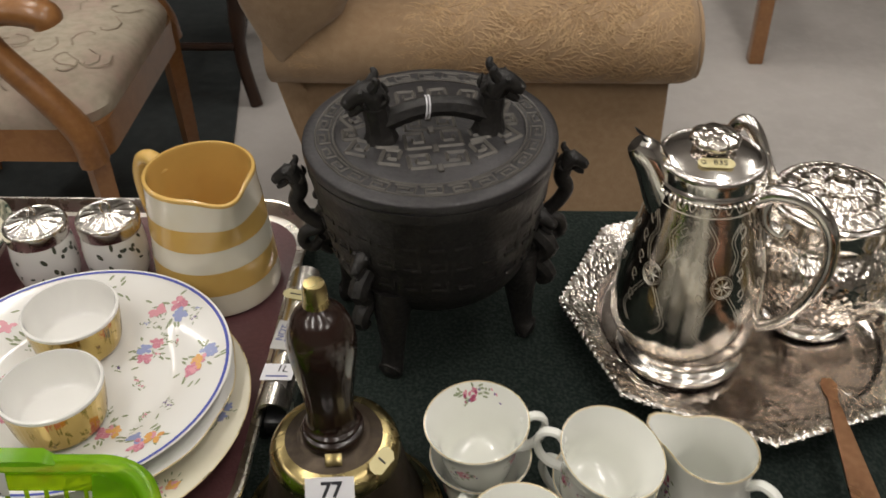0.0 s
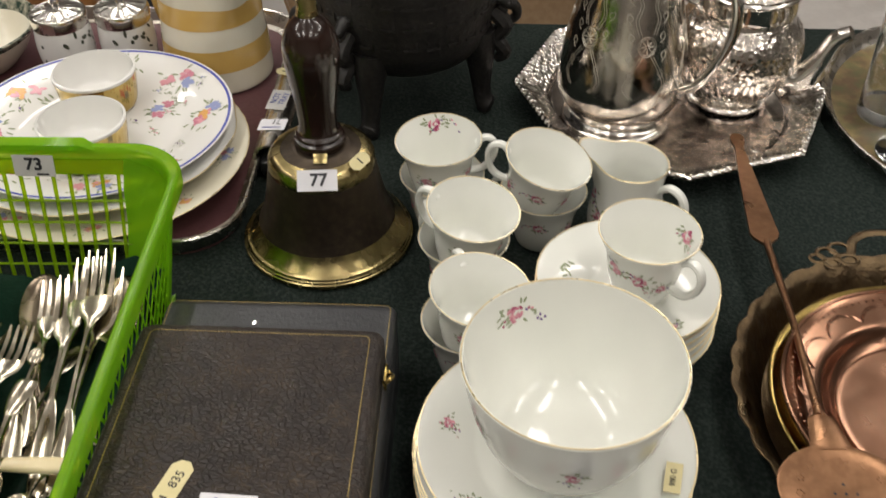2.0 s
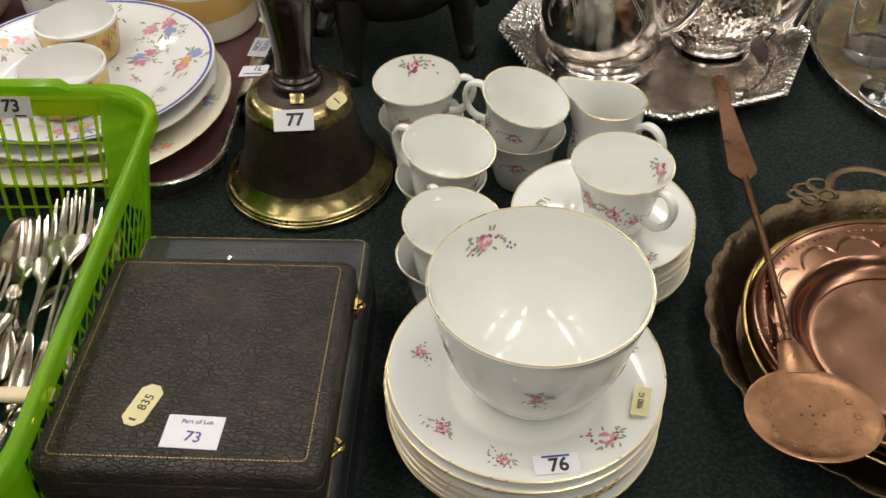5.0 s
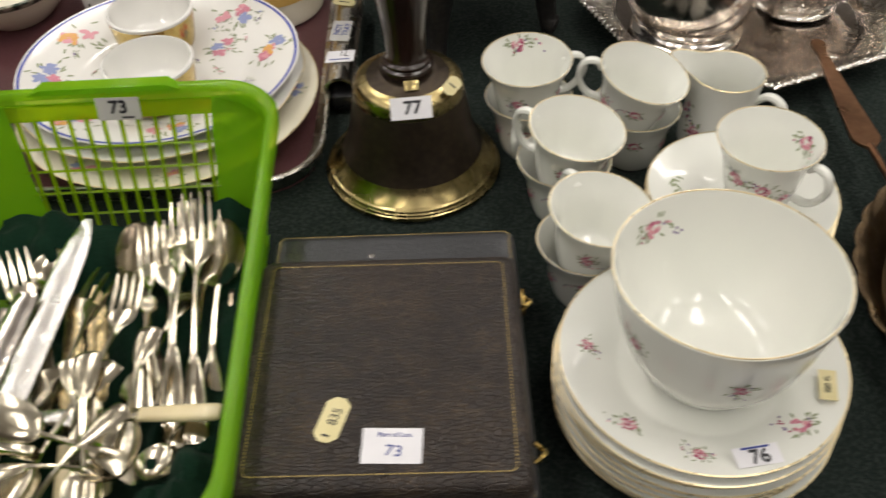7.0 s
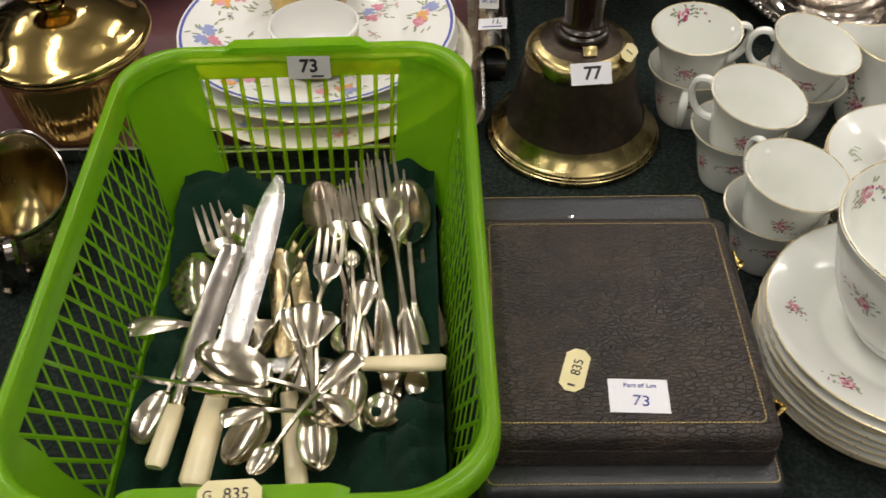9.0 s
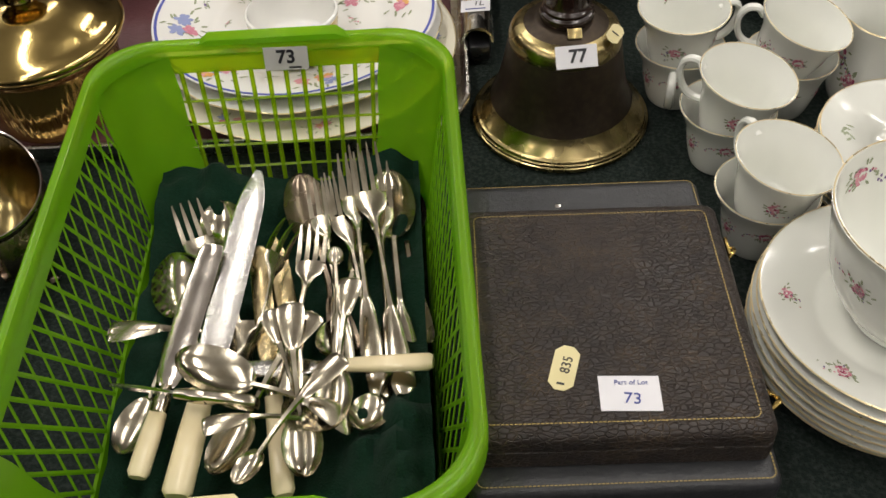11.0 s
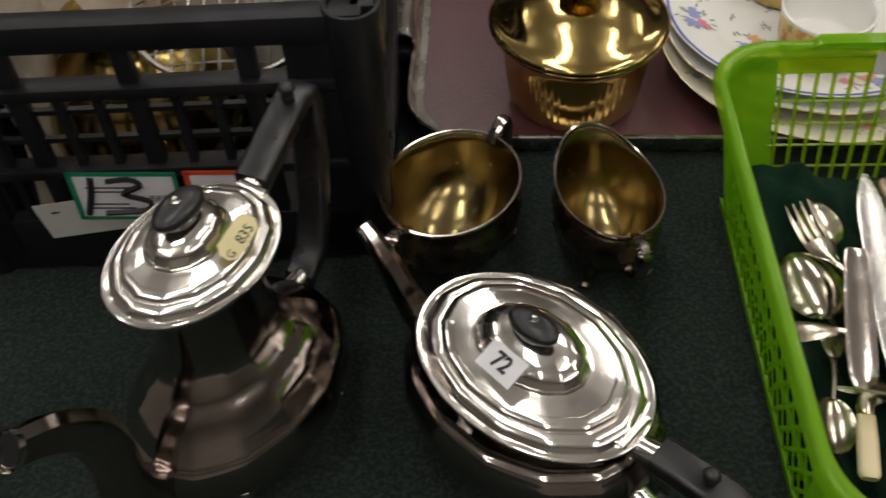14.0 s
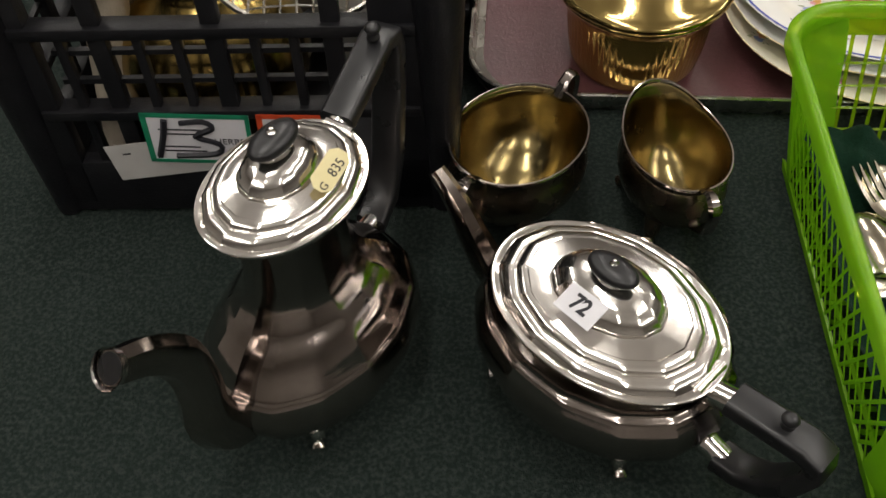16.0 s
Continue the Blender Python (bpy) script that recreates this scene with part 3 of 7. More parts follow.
part("gilt_rim", torus(0.0646, 0.0005, 0.0855, 72, 6), GILT, bowl, "thin gilt rim")
for k, (inside, a, d, size) in enumerate([(1, 122, 0.098, 0.018), (0, 205, 0.062, 0.016), (0, 268, 0.058, 0.014), (0, 330, 0.045, 0.014), (0, 20, 0.06, 0.014)]):
    spray(bowl, B_IN[::-1] if inside else B_OUT, radians(a), d, size, k + 40, "rose", -1 if inside else 1)
sticker(0.026, 0.012, pose(0.110, 0.178, 0.0606, 6, 0, 8), "white paper lot label printed 76 stuck on a plate", PAPER, [("76", 0.0115, 0.001, -0.001, INK, 0.0003), ("|", 0.016, 0, 0.0048, INK_BLUE, 0)])
sticker(0.010, 0.022, pose(0.1625, 0.224, 0.0605, 0, -5, -14), "small yellow price ticket stuck on a plate rim", PAPER_YELLOW, [("980 G", 0.005, 0, 0, INK, 90)])

# saucers and the cup on them
for k in range(8):
    plate(pose(0.155 + 0.0012 * math.sin(k * 1.7), 0.398 + 0.0012 * math.cos(k * 2.3), 0.0020 + 0.00586 * k), 0.0665, "saucer", "white bone china saucer with a gilt rim, in a stack", "saucer", "stacked saucers", CHINA, GILT, rise=0.0185, well=0.42,
          sprays=[(0.05, 160, 0.012, "small"), (0.052, 300, 0.015, "rose"), (0.05, 40, 0.012, "rose")] if k == 7 else ())
teacup(pose(0.163, 0.392, 0.0575), "white bone china teacup with a rose spray inside, on saucers", -48, [(1, 12, 0.056, 0.016), (0, 215, 0.034, 0.016), (0, 255, 0.030, 0.014), (0, 290, 0.022, 0.011), (0, 160, 0.034, 0.013)])

# the cream jug of the set
jug = thing("cream_jug", pose(0.170, 0.518, 0), "white bone china cream jug with rose sprays and a gilt lip", "jug")


def lip(a, r, z, at=None, reach=0.017):
    w = max(0.0, math.cos(a - radians(152))) ** 12 * max(0.0, (z - 0.045) / 0.03)
    return r + reach * w, z + 0.004 * w


J_OUT = smooth([(0.025, 0.0), (0.028, 0.003), (0.031, 0.012), (0.0315, 0.028), (0.028, 0.05), (0.0275, 0.064), (0.0295, 0.078)], 4)
J_IN = smooth([(0.0280, 0.0781), (0.0258, 0.064), (0.0265, 0.05), (0.0295, 0.028), (0.028, 0.010), (0.015, 0.005), (0, 0.0045)], 4)
part("body", lathe([(0, 0.001)] + J_OUT + J_IN, 48, mod=lip), CHINA, jug)
part("gilt_rim", lathe([(0.0296, 0.0778), (0.0288, 0.0788), (0.0279, 0.0778)], 48, mod=lip), GILT, jug, "thin gilt rim")
c, n = math.cos(radians(-38)), math.sin(radians(-38))
part("handle", sweep(smooth([(r * c, r * n, z) for r, z in [(0.026, 0.060), (0.036, 0.068), (0.047, 0.064), (0.052, 0.050), (0.047, 0.032), (0.039, 0.022), (0.030, 0.022)]], 4), 0.0032, 8, 1.3), CHINA, jug, "loop handle")
for k, (a, d) in enumerate([(215, 0.035), (262, 0.03), (310, 0.035), (180, 0.05)]):
    spray(jug, J_OUT, radians(a), d, 0.017, 60 + k, "rose", 1)

# ---- hand bell ----
bell = thing("hand_bell", pose(-0.083, 0.510, 0), "large bronze hand bell with a dark turned wooden handle", "bell")
part("body", lathe(smooth([(0.0685, 0.0085), (0.0625, 0.014), (0.0565, 0.024), (0.0510, 0.040), (0.0472, 0.058), (0.0448, 0.072), (0.0430, 0.0800)], 5), 72), BELL_DARK, bell, "dark patinated bronze bell body")
part("lip", lathe(smooth([(0.064, 0.004), (0.0680, 0.0), (0.0715, 0.0008), (0.0726, 0.0030), (0.0722, 0.0050)], 3) + smooth([(0.0712, 0.0056), (0.0708, 0.0072)], 2) + smooth([(0.0698, 0.0078), (0.0690, 0.0096), (0.0672, 0.0106), (0.0640, 0.0133)], 3), 72), BELL_BRASS, bell, "worn ringed brass lip")
part("worn_band", lathe(smooth([(0.0680, 0.0096), (0.0645, 0.0134), (0.0604, 0.0185), (0.0576, 0.0232)], 3), 72), BELL_BRASS, bell, "brass worn bright above the lip")
part("shoulder", lathe(smooth([(0.0436, 0.0765), (0.0438, 0.0810), (0.0425, 0.0865), (0.0390, 0.0905), (0.0325, 0.0925)], 3), 72), BELL_BRASS, bell, "polished brass shoulder ring")
part("crown", lathe(smooth([(0.0332, 0.0920), (0.026, 0.0945), (0.021, 0.096), (0.0, 0.096)], 3), 48), BELL_DARK, bell)
part("handle", lathe(smooth([(0.0195, 0.096), (0.0208, 0.099), (0.0205, 0.103), (0.0182, 0.1045), (0.0188, 0.107), (0.0160, 0.110), (0.0152, 0.118), (0.0165, 0.135), (0.0195, 0.157), (0.0215, 0.174), (0.0208, 0.187), (0.0165, 0.199), (0.0105, 0.206), (0.0082, 0.209)], 4) + [(0.0, 0.209)], 40), WOOD_DARK, bell, "dark polished turned wood handle")
part("ferrule", lathe(smooth([(0.0085, 0.2085), (0.0078, 0.213), (0.0072, 0.2205), (0.0062, 0.2242)], 3) + [(0, 0.2245)], 24), BELL_BRASS, bell, "brass tip")
part("badge", block(0.011, 0.0015, 0.008, 0.0005, at=(0.0035, -0.0245, 0.0975), turn=Euler((radians(-45), 0, radians(6)))), BELL_BRASS, bell)
part("inside", lathe(smooth([(0.064, 0.004), (0.056, 0.02), (0.048, 0.045), (0.042, 0.07), (0.03, 0.085), (0.0, 0.088)], 3), 48), BELL_DARK, bell)
sticker(0.031, 0.0165, pose(-0.0800, 0.4668, 0.0905, 48, 0, 5), "white paper lot label printed 77 stuck on the bell", PAPER, [("77", 0.0135, 0.001, 0, INK, 0.0004)])
sticker(0.011, 0.021, pose(-0.049, 0.488, 0.0945, 28, 14, 35) @ pose(0, 0, 0, 0, 0, -60), "small yellow price ticket stuck on the bell", PAPER_YELLOW, [("|", 0.006, 0, 0, INK, 0)], True)

# ---- leather-covered cases ----
def case(name, x0, x1, y0, y1, z0, z1, mat, label, line, turn=0.0):
    w, d, h = x1 - x0, y1 - y0, z1 - z0
    t = thing(name, pose((x0 + x1) / 2, (y0 + y1) / 2, z0, 0, 0, turn), label, "box")
    half = h * 0.52
    part("base", loft([[(x, y, z) for x, y in rounded(w - 2 * i, d - 2 * i, 0.006)] for z, i in ((0, 0.0008), (0.0008, 0), (half - 0.0008, 0), (half - 0.0002, 0.0008))]), mat, t)
    part("lid", loft([[(x, y, z) for x, y in rounded(w - 2 * i, d - 2 * i, 0.007)] for z, i in ((half + 0.0004, 0.0008), (half + 0.001, 0), (h - 0.006, 0.0), (h - 0.0035, 0.0008), (h - 0.0013, 0.0027), (h - 0.0003, 0.0055), (h, 0.009))]), mat, t)
    bm = bmesh.new()
    ring = rounded(w - 2 * line, d - 2 * line, 0.004)
    for j, (p, q) in enumerate(zip(ring, ring[1:] + ring[:1])):
        L = math.dist(p, q)
        k = max(1, int(L / 0.0022))
        for s in range(k):
            a = (p[0] + (q[0] - p[0]) * (s + 0.12) / k, p[1] + (q[1] - p[1]) * (s + 0.12) / k)
            b = (p[0] + (q[0] - p[0]) * (s + 0.8) / k, p[1] + (q[1] - p[1]) * (s + 0.8) / k)
            nx, ny = -(b[1] - a[1]), b[0] - a[0]
            g = math.hypot(nx, ny) or 1.0
            nx, ny = nx / g * 0.00035, ny / g * 0.00035
            bm.faces.new([bm.verts.new((u, v, h + 0.0003)) for u, v in ((a[0] - nx, a[1] - ny), (b[0] - nx, b[1] - ny), (b[0] + nx, b[1] + ny), (a[0] + nx, a[1] + ny))])
    part("gilt_line", bm, GILT_OLD, t, "tooled gilt border line")
    return t


low_case = case("cutlery_case", -0.1725, -0.011, 0.1285, 0.3585, 0.0, 0.068, LEATHER_PLAIN, "plain black leathercloth-covered case under another case", 0.004)
top_case = case("cutlery_case", -0.1720, -0.015, 0.143, 0.3075, 0.0684, 0.0960, LEATHER, "dark brown grained leather case with gilt tooling", 0.0085, -0.5)
for ty, tz in ((0.052, 0.0145), (-0.055, 0.0145)):
    part("clasp", sweep(smooth([(0.080, ty - 0.006, tz), (0.0845, ty - 0.003, tz + 0.002), (0.0855, ty + 0.001, tz), (0.084, ty + 0.005, tz - 0.003), (0.0803, ty + 0.007, tz - 0.001)], 3), 0.0016, 8), BRASS, top_case, "small brass hook clasp")
part("clasp_plate", block(0.002, 0.014, 0.010, 0.0006, at=(0.0813, 0.052, 0.0145)), BRASS, top_case)
part("stud", lathe([(0.0022, 0), (0.002, 0.0008), (0.0, 0.001)], 16), CHROME, low_case, "", pose(-0.0147, 0.0910, 0.0681))
sticker(0.0315, 0.0215, pose(-0.0880, 0.1680, 0.0964, 0, 0, -2.5), "white paper label reading Part of Lot 73 on the case", PAPER, [("Part of Lot", 0.0040, 0.001, 0.0065, INK_BLUE, 0), ("73", 0.0095, 0.001, -0.0035, INK_BLUE, -5)])
sticker(0.0135, 0.029, pose(-0.120, 0.1855, 0.0964, 0, 0, -17), "small yellow price ticket on the leather case", PAPER_YELLOW, [("835", 0.0075, 0.001, 0.002, INK, 88), ("|", 0.004, 0, -0.0105, INK, 0)], True)

# ---- lime plastic basket ----
basket = thing("plastic_basket", pose(-0.2925, 0.276, 0, 0, 0, 1.5), "lime green translucent plastic basket holding mixed cutlery", "basket")
BH, BW, BD, bW, bD = 0.124, 0.252, 0.376, 0.203, 0.308


def wall_point(side, u, z, out=0.0):
    """A point on a basket wall: side 0 to 3, u along it from -1 to 1."""
    f = z / BH
    w, d = (bW + (BW - 0.010 - bW) * f) / 2 + out, (bD + (BD - 0.010 - bD) * f) / 2 + out
    return [(w, u * d, z), (-u * w, d, z), (-w, -u * d, z), (u * w, -d, z)][side]


def rod(bm, a, b, r, n=4):
    sweep([a, b], r, n, bm=bm, caps=False)


rim_loops = []
for ins, z in ((0.0, BH - 0.012), (0.0, BH - 0.003), (0.0012, BH - 0.0008), (0.003, BH), (0.0065, BH - 0.0005), (0.0082, BH - 0.0025), (0.0088, BH - 0.007), (0.0092, BH - 0.012)):
    rim_loops.append([(x, y, z) for x, y in rounded(BW - 2 * ins, BD - 2 * ins, 0.045, 10)])
part("rim", loft(rim_loops, caps=(False, False)), LIME, basket, "smooth rolled rim")
for s, name in ((1, "back"), (-1, "front")):
    part("grip_lip", loft([[(x, s * (BD / 2 - 0.006) + dy, BH + (z if s > 0 else min(z, 0.0006))) for x, dy, z in pts] for pts in (
        [(-0.054, -0.004, -0.001), (-0.054, 0.005, -0.003), (-0.050, 0.005, 0.0002), (-0.050, -0.004, 0.0002)], [(-0.045, -0.005, -0.001), (-0.045, 0.006, -0.003), (-0.045, 0.006, 0.0035), (-0.045, -0.005, 0.0035)],
        [(0.045, -0.005, -0.001), (0.045, 0.006, -0.003), (0.045, 0.006, 0.0035), (0.045, -0.005, 0.0035)], [(0.054, -0.004, -0.001), (0.054, 0.005, -0.003), (0.050, 0.005, 0.0002), (0.050, -0.004, 0.0002)])]), LIME, basket, "raised grip")
# corner panels
for cx, cy in ((1, 1), (-1, 1), (-1, -1), (1, -1)):
    loops = []
    for z in (0.0, 0.03, 0.06, 0.09, BH - 0.010):
        f = z / BH
        w, d = (bW + (BW - 0.012 - bW) * f), (bD + (BD - 0.012 - bD) * f)
        ring = rounded(w, d, 0.034, 8)
        q = {(1, 1): 0, (-1, 1): 9, (-1, -1): 18, (1, -1): 27}[(cx, cy)]
        arc = ring[q:q + 9]
        ext, eyy = (0.006 if z < 0.09 else 0.009), (0.006 if z < 0.09 else 0.010)
        first, end = arc[0], arc[-1]
        pre, post = {(1, 1): ((first[0], first[1] - eyy), (end[0] - ext, end[1])), (-1, 1): ((first[0] + ext, first[1]), (end[0], end[1] - eyy)),
                     (-1, -1): ((first[0], first[1] + eyy), (end[0] + ext, end[1])), (1, -1): ((first[0] - ext, first[1]), (end[0], end[1] + eyy))}[(cx, cy)]
        line = [pre] + arc + [post]
        inner = [(x * 0.988, y * 0.99) for x, y in line][::-1]
        loops.append([(x, y, z) for x, y in line + inner])
    part("corner_panel", loft(loops), LIME, basket, "plain moulded corner")
# bands along the walls
for side in range(4):
    bm = bmesh.new()
    for z, h in ((0.006, 0.010), (BH - 0.016, 0.012) if side in (1, 3) else (BH - 0.014, 0.005)):
        loft([[Vector(wall_point(side, u, z + dz, o)) for dz, o in ((-h / 2, 0.0), (h / 2, 0.0), (h / 2, -0.0022), (-h / 2, -0.0022))] for u in (-0.9, -0.3, 0.3, 0.9)], bm=bm)
    part("band", bm, LIME_THIN if side in (1, 3) else LIME, basket)
for side in (0, 2):
    bm = bmesh.new()
    lo, hi, n = 0.011, BH - 0.015, 17
    span = 0.75
    for k in range(-3, n + 1):
        for lean in (1, -1):
            a, b = (-span + 2 * span * k / n), (-span + 2 * span * (k + 3) / n)
            za, zb = lo, hi
            if a < -span:
                za += (hi - lo) * (-span - a) / (b - a)
                a = -span
            if b > span:
                zb -= (hi - lo) * (b - span) / (b - a) if b > a else 0
                b = span
            if za < zb - 0.002:
                sweep([wall_point(side, lean * a, za, -0.0011), wall_point(side, lean * b, zb, -0.0011)], 0.0006, 4, 2.3, bm=bm, caps=False, up=(1, 0, 0))
    part("lattice_side", bm, LIME, basket, "open diamond lattice side")
for side in (1, 3):
    for k in range(12):
        u = -0.60 + 1.20 * k / 11
        bm = bmesh.new()
        rod(bm, wall_point(side, u * 1.03, 0.010, -0.0012), wall_point(side, u * 0.98, BH - 0.021, -0.0012), 0.0017)
        part("grid_bar", bm, LIME_THIN, basket)
    for z in (0.026, 0.044, 0.062, 0.080):
        bm = bmesh.new()
        rod(bm, wall_point(side, -0.66, z, -0.0012), wall_point(side, 0.66, z, -0.0012), 0.0013)
        part("grid_rail", bm, LIME_THIN, basket)
bar = bmesh.new()
rod(bar, (0, -bD / 2 + 0.006, 0.003), (0, bD / 2 - 0.006, 0.003), 0.0022)
bar = part("bottom_bar", bar, LIME, basket, "", pose(-bW / 2 + 0.012, 0, 0))
for k in range(1, 13):
    again(bar, pose(-bW / 2 + 0.012 + (bW - 0.024) * k / 12, 0, 0))
bar = bmesh.new()
rod(bar, (-bW / 2 + 0.006, 0, 0.003), (bW / 2 - 0.006, 0, 0.003), 0.0021)
bar = part("bottom_bar", bar, LIME, basket, "", pose(0, -bD / 2 + 0.012, 0))
for k in range(1, 18):
    again(bar, pose(0, -bD / 2 + 0.012 + (bD - 0.024) * k / 17, 0))
sticker(0.031, 0.017, pose(-0.2885, 0.4490, 0.1120, 76, 0, 0), "grey paper lot label printed 73 stuck on the basket", PAPER_GREY, [("73", 0.0135, 0, 0.001, INK, 0.0004), ("|", 0.009, 0.006, -0.0065, INK, 0)])
sticker(0.029, 0.014, pose(-0.287, 0.0925, 0.1296, 12, 0, 3), "small cream price ticket stuck on the basket rim", PAPER_YELLOW, [("835", 0.008, 0.003, 0, INK, 0), ("G", 0.006, -0.010, 0, INK, 0)], True)

# the dark green napkin under the cutlery
nap = bmesh.new()
nx, ny = 46, 64
rows = []
for i in range(nx + 1):
    row = []
    for j in range(ny + 1):
        p, q = 2 * i / nx - 1, 2 * j / ny - 1
        edge = max(abs(p), abs(q))
        x, y = 0.093 * p, 0.142 * q
        fold = noise.noise((x * 30, y * 22, 1))
        z = 0.0075 + 0.016 * abs(fold) + 0.004 * noise.noise((x * 75, y * 60, 5))
        rise = (0.036 if p > 0.5 else 0.026 if p < -0.5 else 0.018 if q > 0 else 0.012)
        z += rise * max(0, edge - 0.72) / 0.28 * (0.75 + 0.55 * noise.noise((x * 26, y * 20, 3)))
        z += 0.030 * math.exp(-(((x + 0.062) / 0.035) ** 2 + ((y - 0.125) / 0.025) ** 2)) * (1 + 0.8 * noise.noise((x * 50, y * 60, 4)))
        z += 0.060 * math.exp(-(((x - 0.072) / 0.036) ** 2 + ((y + 0.102) / 0.042) ** 2)) * (0.55 + 1.3 * abs(noise.noise((x * 48, y * 40, 8))))
        z = 0.050 - 0.02 * math.log1p(math.exp((0.050 - z) / 0.02)) + 0.004 if z > 0.02 else z
        z += 0.012 * max(0.0, 1 - abs(p - 0.80) / 0.16) * (1 + 0.5 * noise.noise((0, y * 18, 2)))
        lean = max(0, z - 0.012) * 0.10
        x, y = x + lean * p, y + lean * q
        row.append(nap.verts.new((x, y, max(z, 0.006))))
    rows.append(row)
for i in range(nx):
    for j in range(ny):
        nap.faces.new([rows[i][j], rows[i + 1][j], rows[i + 1][j + 1], rows[i][j + 1]])
napkin = thing("napkin", pose(-0.2905, 0.278, 0, 0, 0, 1.5), "crumpled dark green cloth napkin lining the basket", "napkin")
part("cloth", nap, NAPKIN, napkin)

# ---- cutlery: each piece lies along its own y axis, tip at +y ----
def ribbon(pts, thick, bm=None, mi=0):
    """pts: (y, half width, z); a flat bar with rounded edges."""
    return loft([[(-w, y, z), (-w * 0.6, y, z + thick / 2), (w * 0.6, y, z + thick / 2), (w, y, z), (w * 0.6, y, z - thick / 2), (-w * 0.6, y, z - thick / 2)][::-1] for y, w, z in smooth(pts, 3)], bm=bm, mi=mi)


def lay(name, a, b, label, category, roll=0.0):
    """From the handle's end a to the tip b."""
    a, b = Vector(a), Vector(b)
    d = b - a
    q = d.to_track_quat("Y", "Z").to_matrix().to_4x4()
    return thing(name, Matrix.Translation(a) @ q @ pose(0, 0, 0, 0, roll, 0), label, category, "cutlery in the basket"), d.length


FIDDLE = [(0.0, 0.004), (0.01, 0.0085), (0.05, 0.0098), (0.14, 0.0088), (0.25, 0.0055), (0.30, 0.003), (0.45, 0.0023), (0.60, 0.0022)]


def spoon(a, b, bowl=0.30, wide=0.021, label="silver-plated table spoon in the basket", roll=0.0, mat=None, arch=0.006):
    t, L = lay("spoon", a, b, label, "spoon", roll)
    k = L / 0.2
    h = [(f / 0.6 * L * (1 - bowl), w * min(1, k * 1.55), arch * math.sin(math.pi * f / 0.6)) for f, w in FIDDLE]
    part("handle", ribbon(h, 0.0022), mat or CUTLERY, t, "fiddle-shaped handle")
    bl, y0 = L * bowl, L * (1 - bowl) - 0.002
    loops = []
    n = 14
    for s in range(n + 1):
        f = (1 - math.cos(math.pi * s / n)) / 2
        y = y0 + bl * f
        w = wide * max(0.08, math.sin(math.pi * s / n)) * (1 - 0.10 * f)
        dep = 0.40 * wide * math.sin(math.pi * s / n)
        up = [(w * c, y, -dep * (1 - c * c) + 0.0004) for c in (-1, -0.7, -0.35, 0, 0.35, 0.7, 1)]
        dn = [(w * c, y, -dep * (1 - c * c) - 0.0008) for c in (1, 0.7, 0.35, 0, -0.35, -0.7, -1)]
        loops.append((up + dn)[::-1])
    part("bowl", loft(loops), mat or CUTLERY, t, "oval spoon bowl")
    return t


def fork(a, b, wide=0.0105, label="silver-plated table fork in the basket", roll=0.0, mat=None, tines=4):
    t, L = lay("fork", a, b, label, "fork", roll)
    h = [(f / 0.6 * L * 0.62, w * 0.75, 0.006 * math.sin(math.pi * f / 0.6)) for f, w in FIDDLE]
    part("handle", ribbon(h, 0.0022), mat or CUTLERY, t, "fiddle-shaped handle")
    part("neck", ribbon([(L * 0.61, 0.0022, 0), (L * 0.67, 0.004, -0.002), (L * 0.73, wide * 0.9, -0.004), (L * 0.80, wide, -0.005)], 0.002), mat or CUTLERY, t)
    for k in range(tines):
        x = -wide * 0.86 + 2 * wide * 0.86 * k / (tines - 1)
        bm = loft([[(x + u * w, y, z + v * 0.0009) for u, v in ((-1, -1), (1, -1), (1, 1), (-1, 1))] for y, w, z in ((L * 0.79, 0.0016, -0.005), (L * 0.86, 0.0015, -0.0045), (L * 0.94, 0.0012, -0.002), (L, 0.0005, 0.001))])
        part("tine", bm, mat or CUTLERY, t)
    return t


def knife(a, b, handle=0.42, wide=0.0125, label="table knife with a bone handle in the basket", blade=None, grip=None, roll=0.0, pointed=True, stout=0.72):
    t, L = lay("knife", a, b, label, "knife", roll)
    hl = L * handle
    part("handle", loft([[(x * s * stout, y, z * s * stout) for x, z in rounded(0.018, 0.011, 0.005, 3)] for y, s in ((0.0, 0.75), (0.003, 1.0), (hl * 0.5, 0.95), (hl - 0.012, 0.82))]), grip or IVORY, t, "smooth cream bone handle")
    part("ferrule", sweep([(0, hl - 0.0125, 0), (0, hl - 0.006, 0), (0, hl, 0), (0, hl + 0.006, 0)], [0.0056 * stout, 0.0062 * stout, 0.005 * stout, 0.004 * stout], 14, 1.25), CUTLERY, t, "plated ferrule")
    w = wide
    tip = [(L * 0.985, w * 0.35), (L, w * 0.05)] if pointed else [(L * 0.985, w * 0.8), (L, w * 0.35)]
    pts = [(hl + 0.004, w * 0.35), (hl + 0.012, w * 0.85), (hl + (L - hl) * 0.4, w), (hl + (L - hl) * 0.8, w * 0.92)] + tip
    part("blade", loft([[(-ww, y, 0.0), (-ww * 0.8, y, 0.0009), (ww * 0.9, y, 0.0003), (ww, y, 0.0), (ww * 0.9, y, -0.0003), (-ww * 0.8, y, -0.0009)][::-1] for y, ww in smooth(pts, 3)]), blade or BLADE, t, "flat steel blade")
    return t


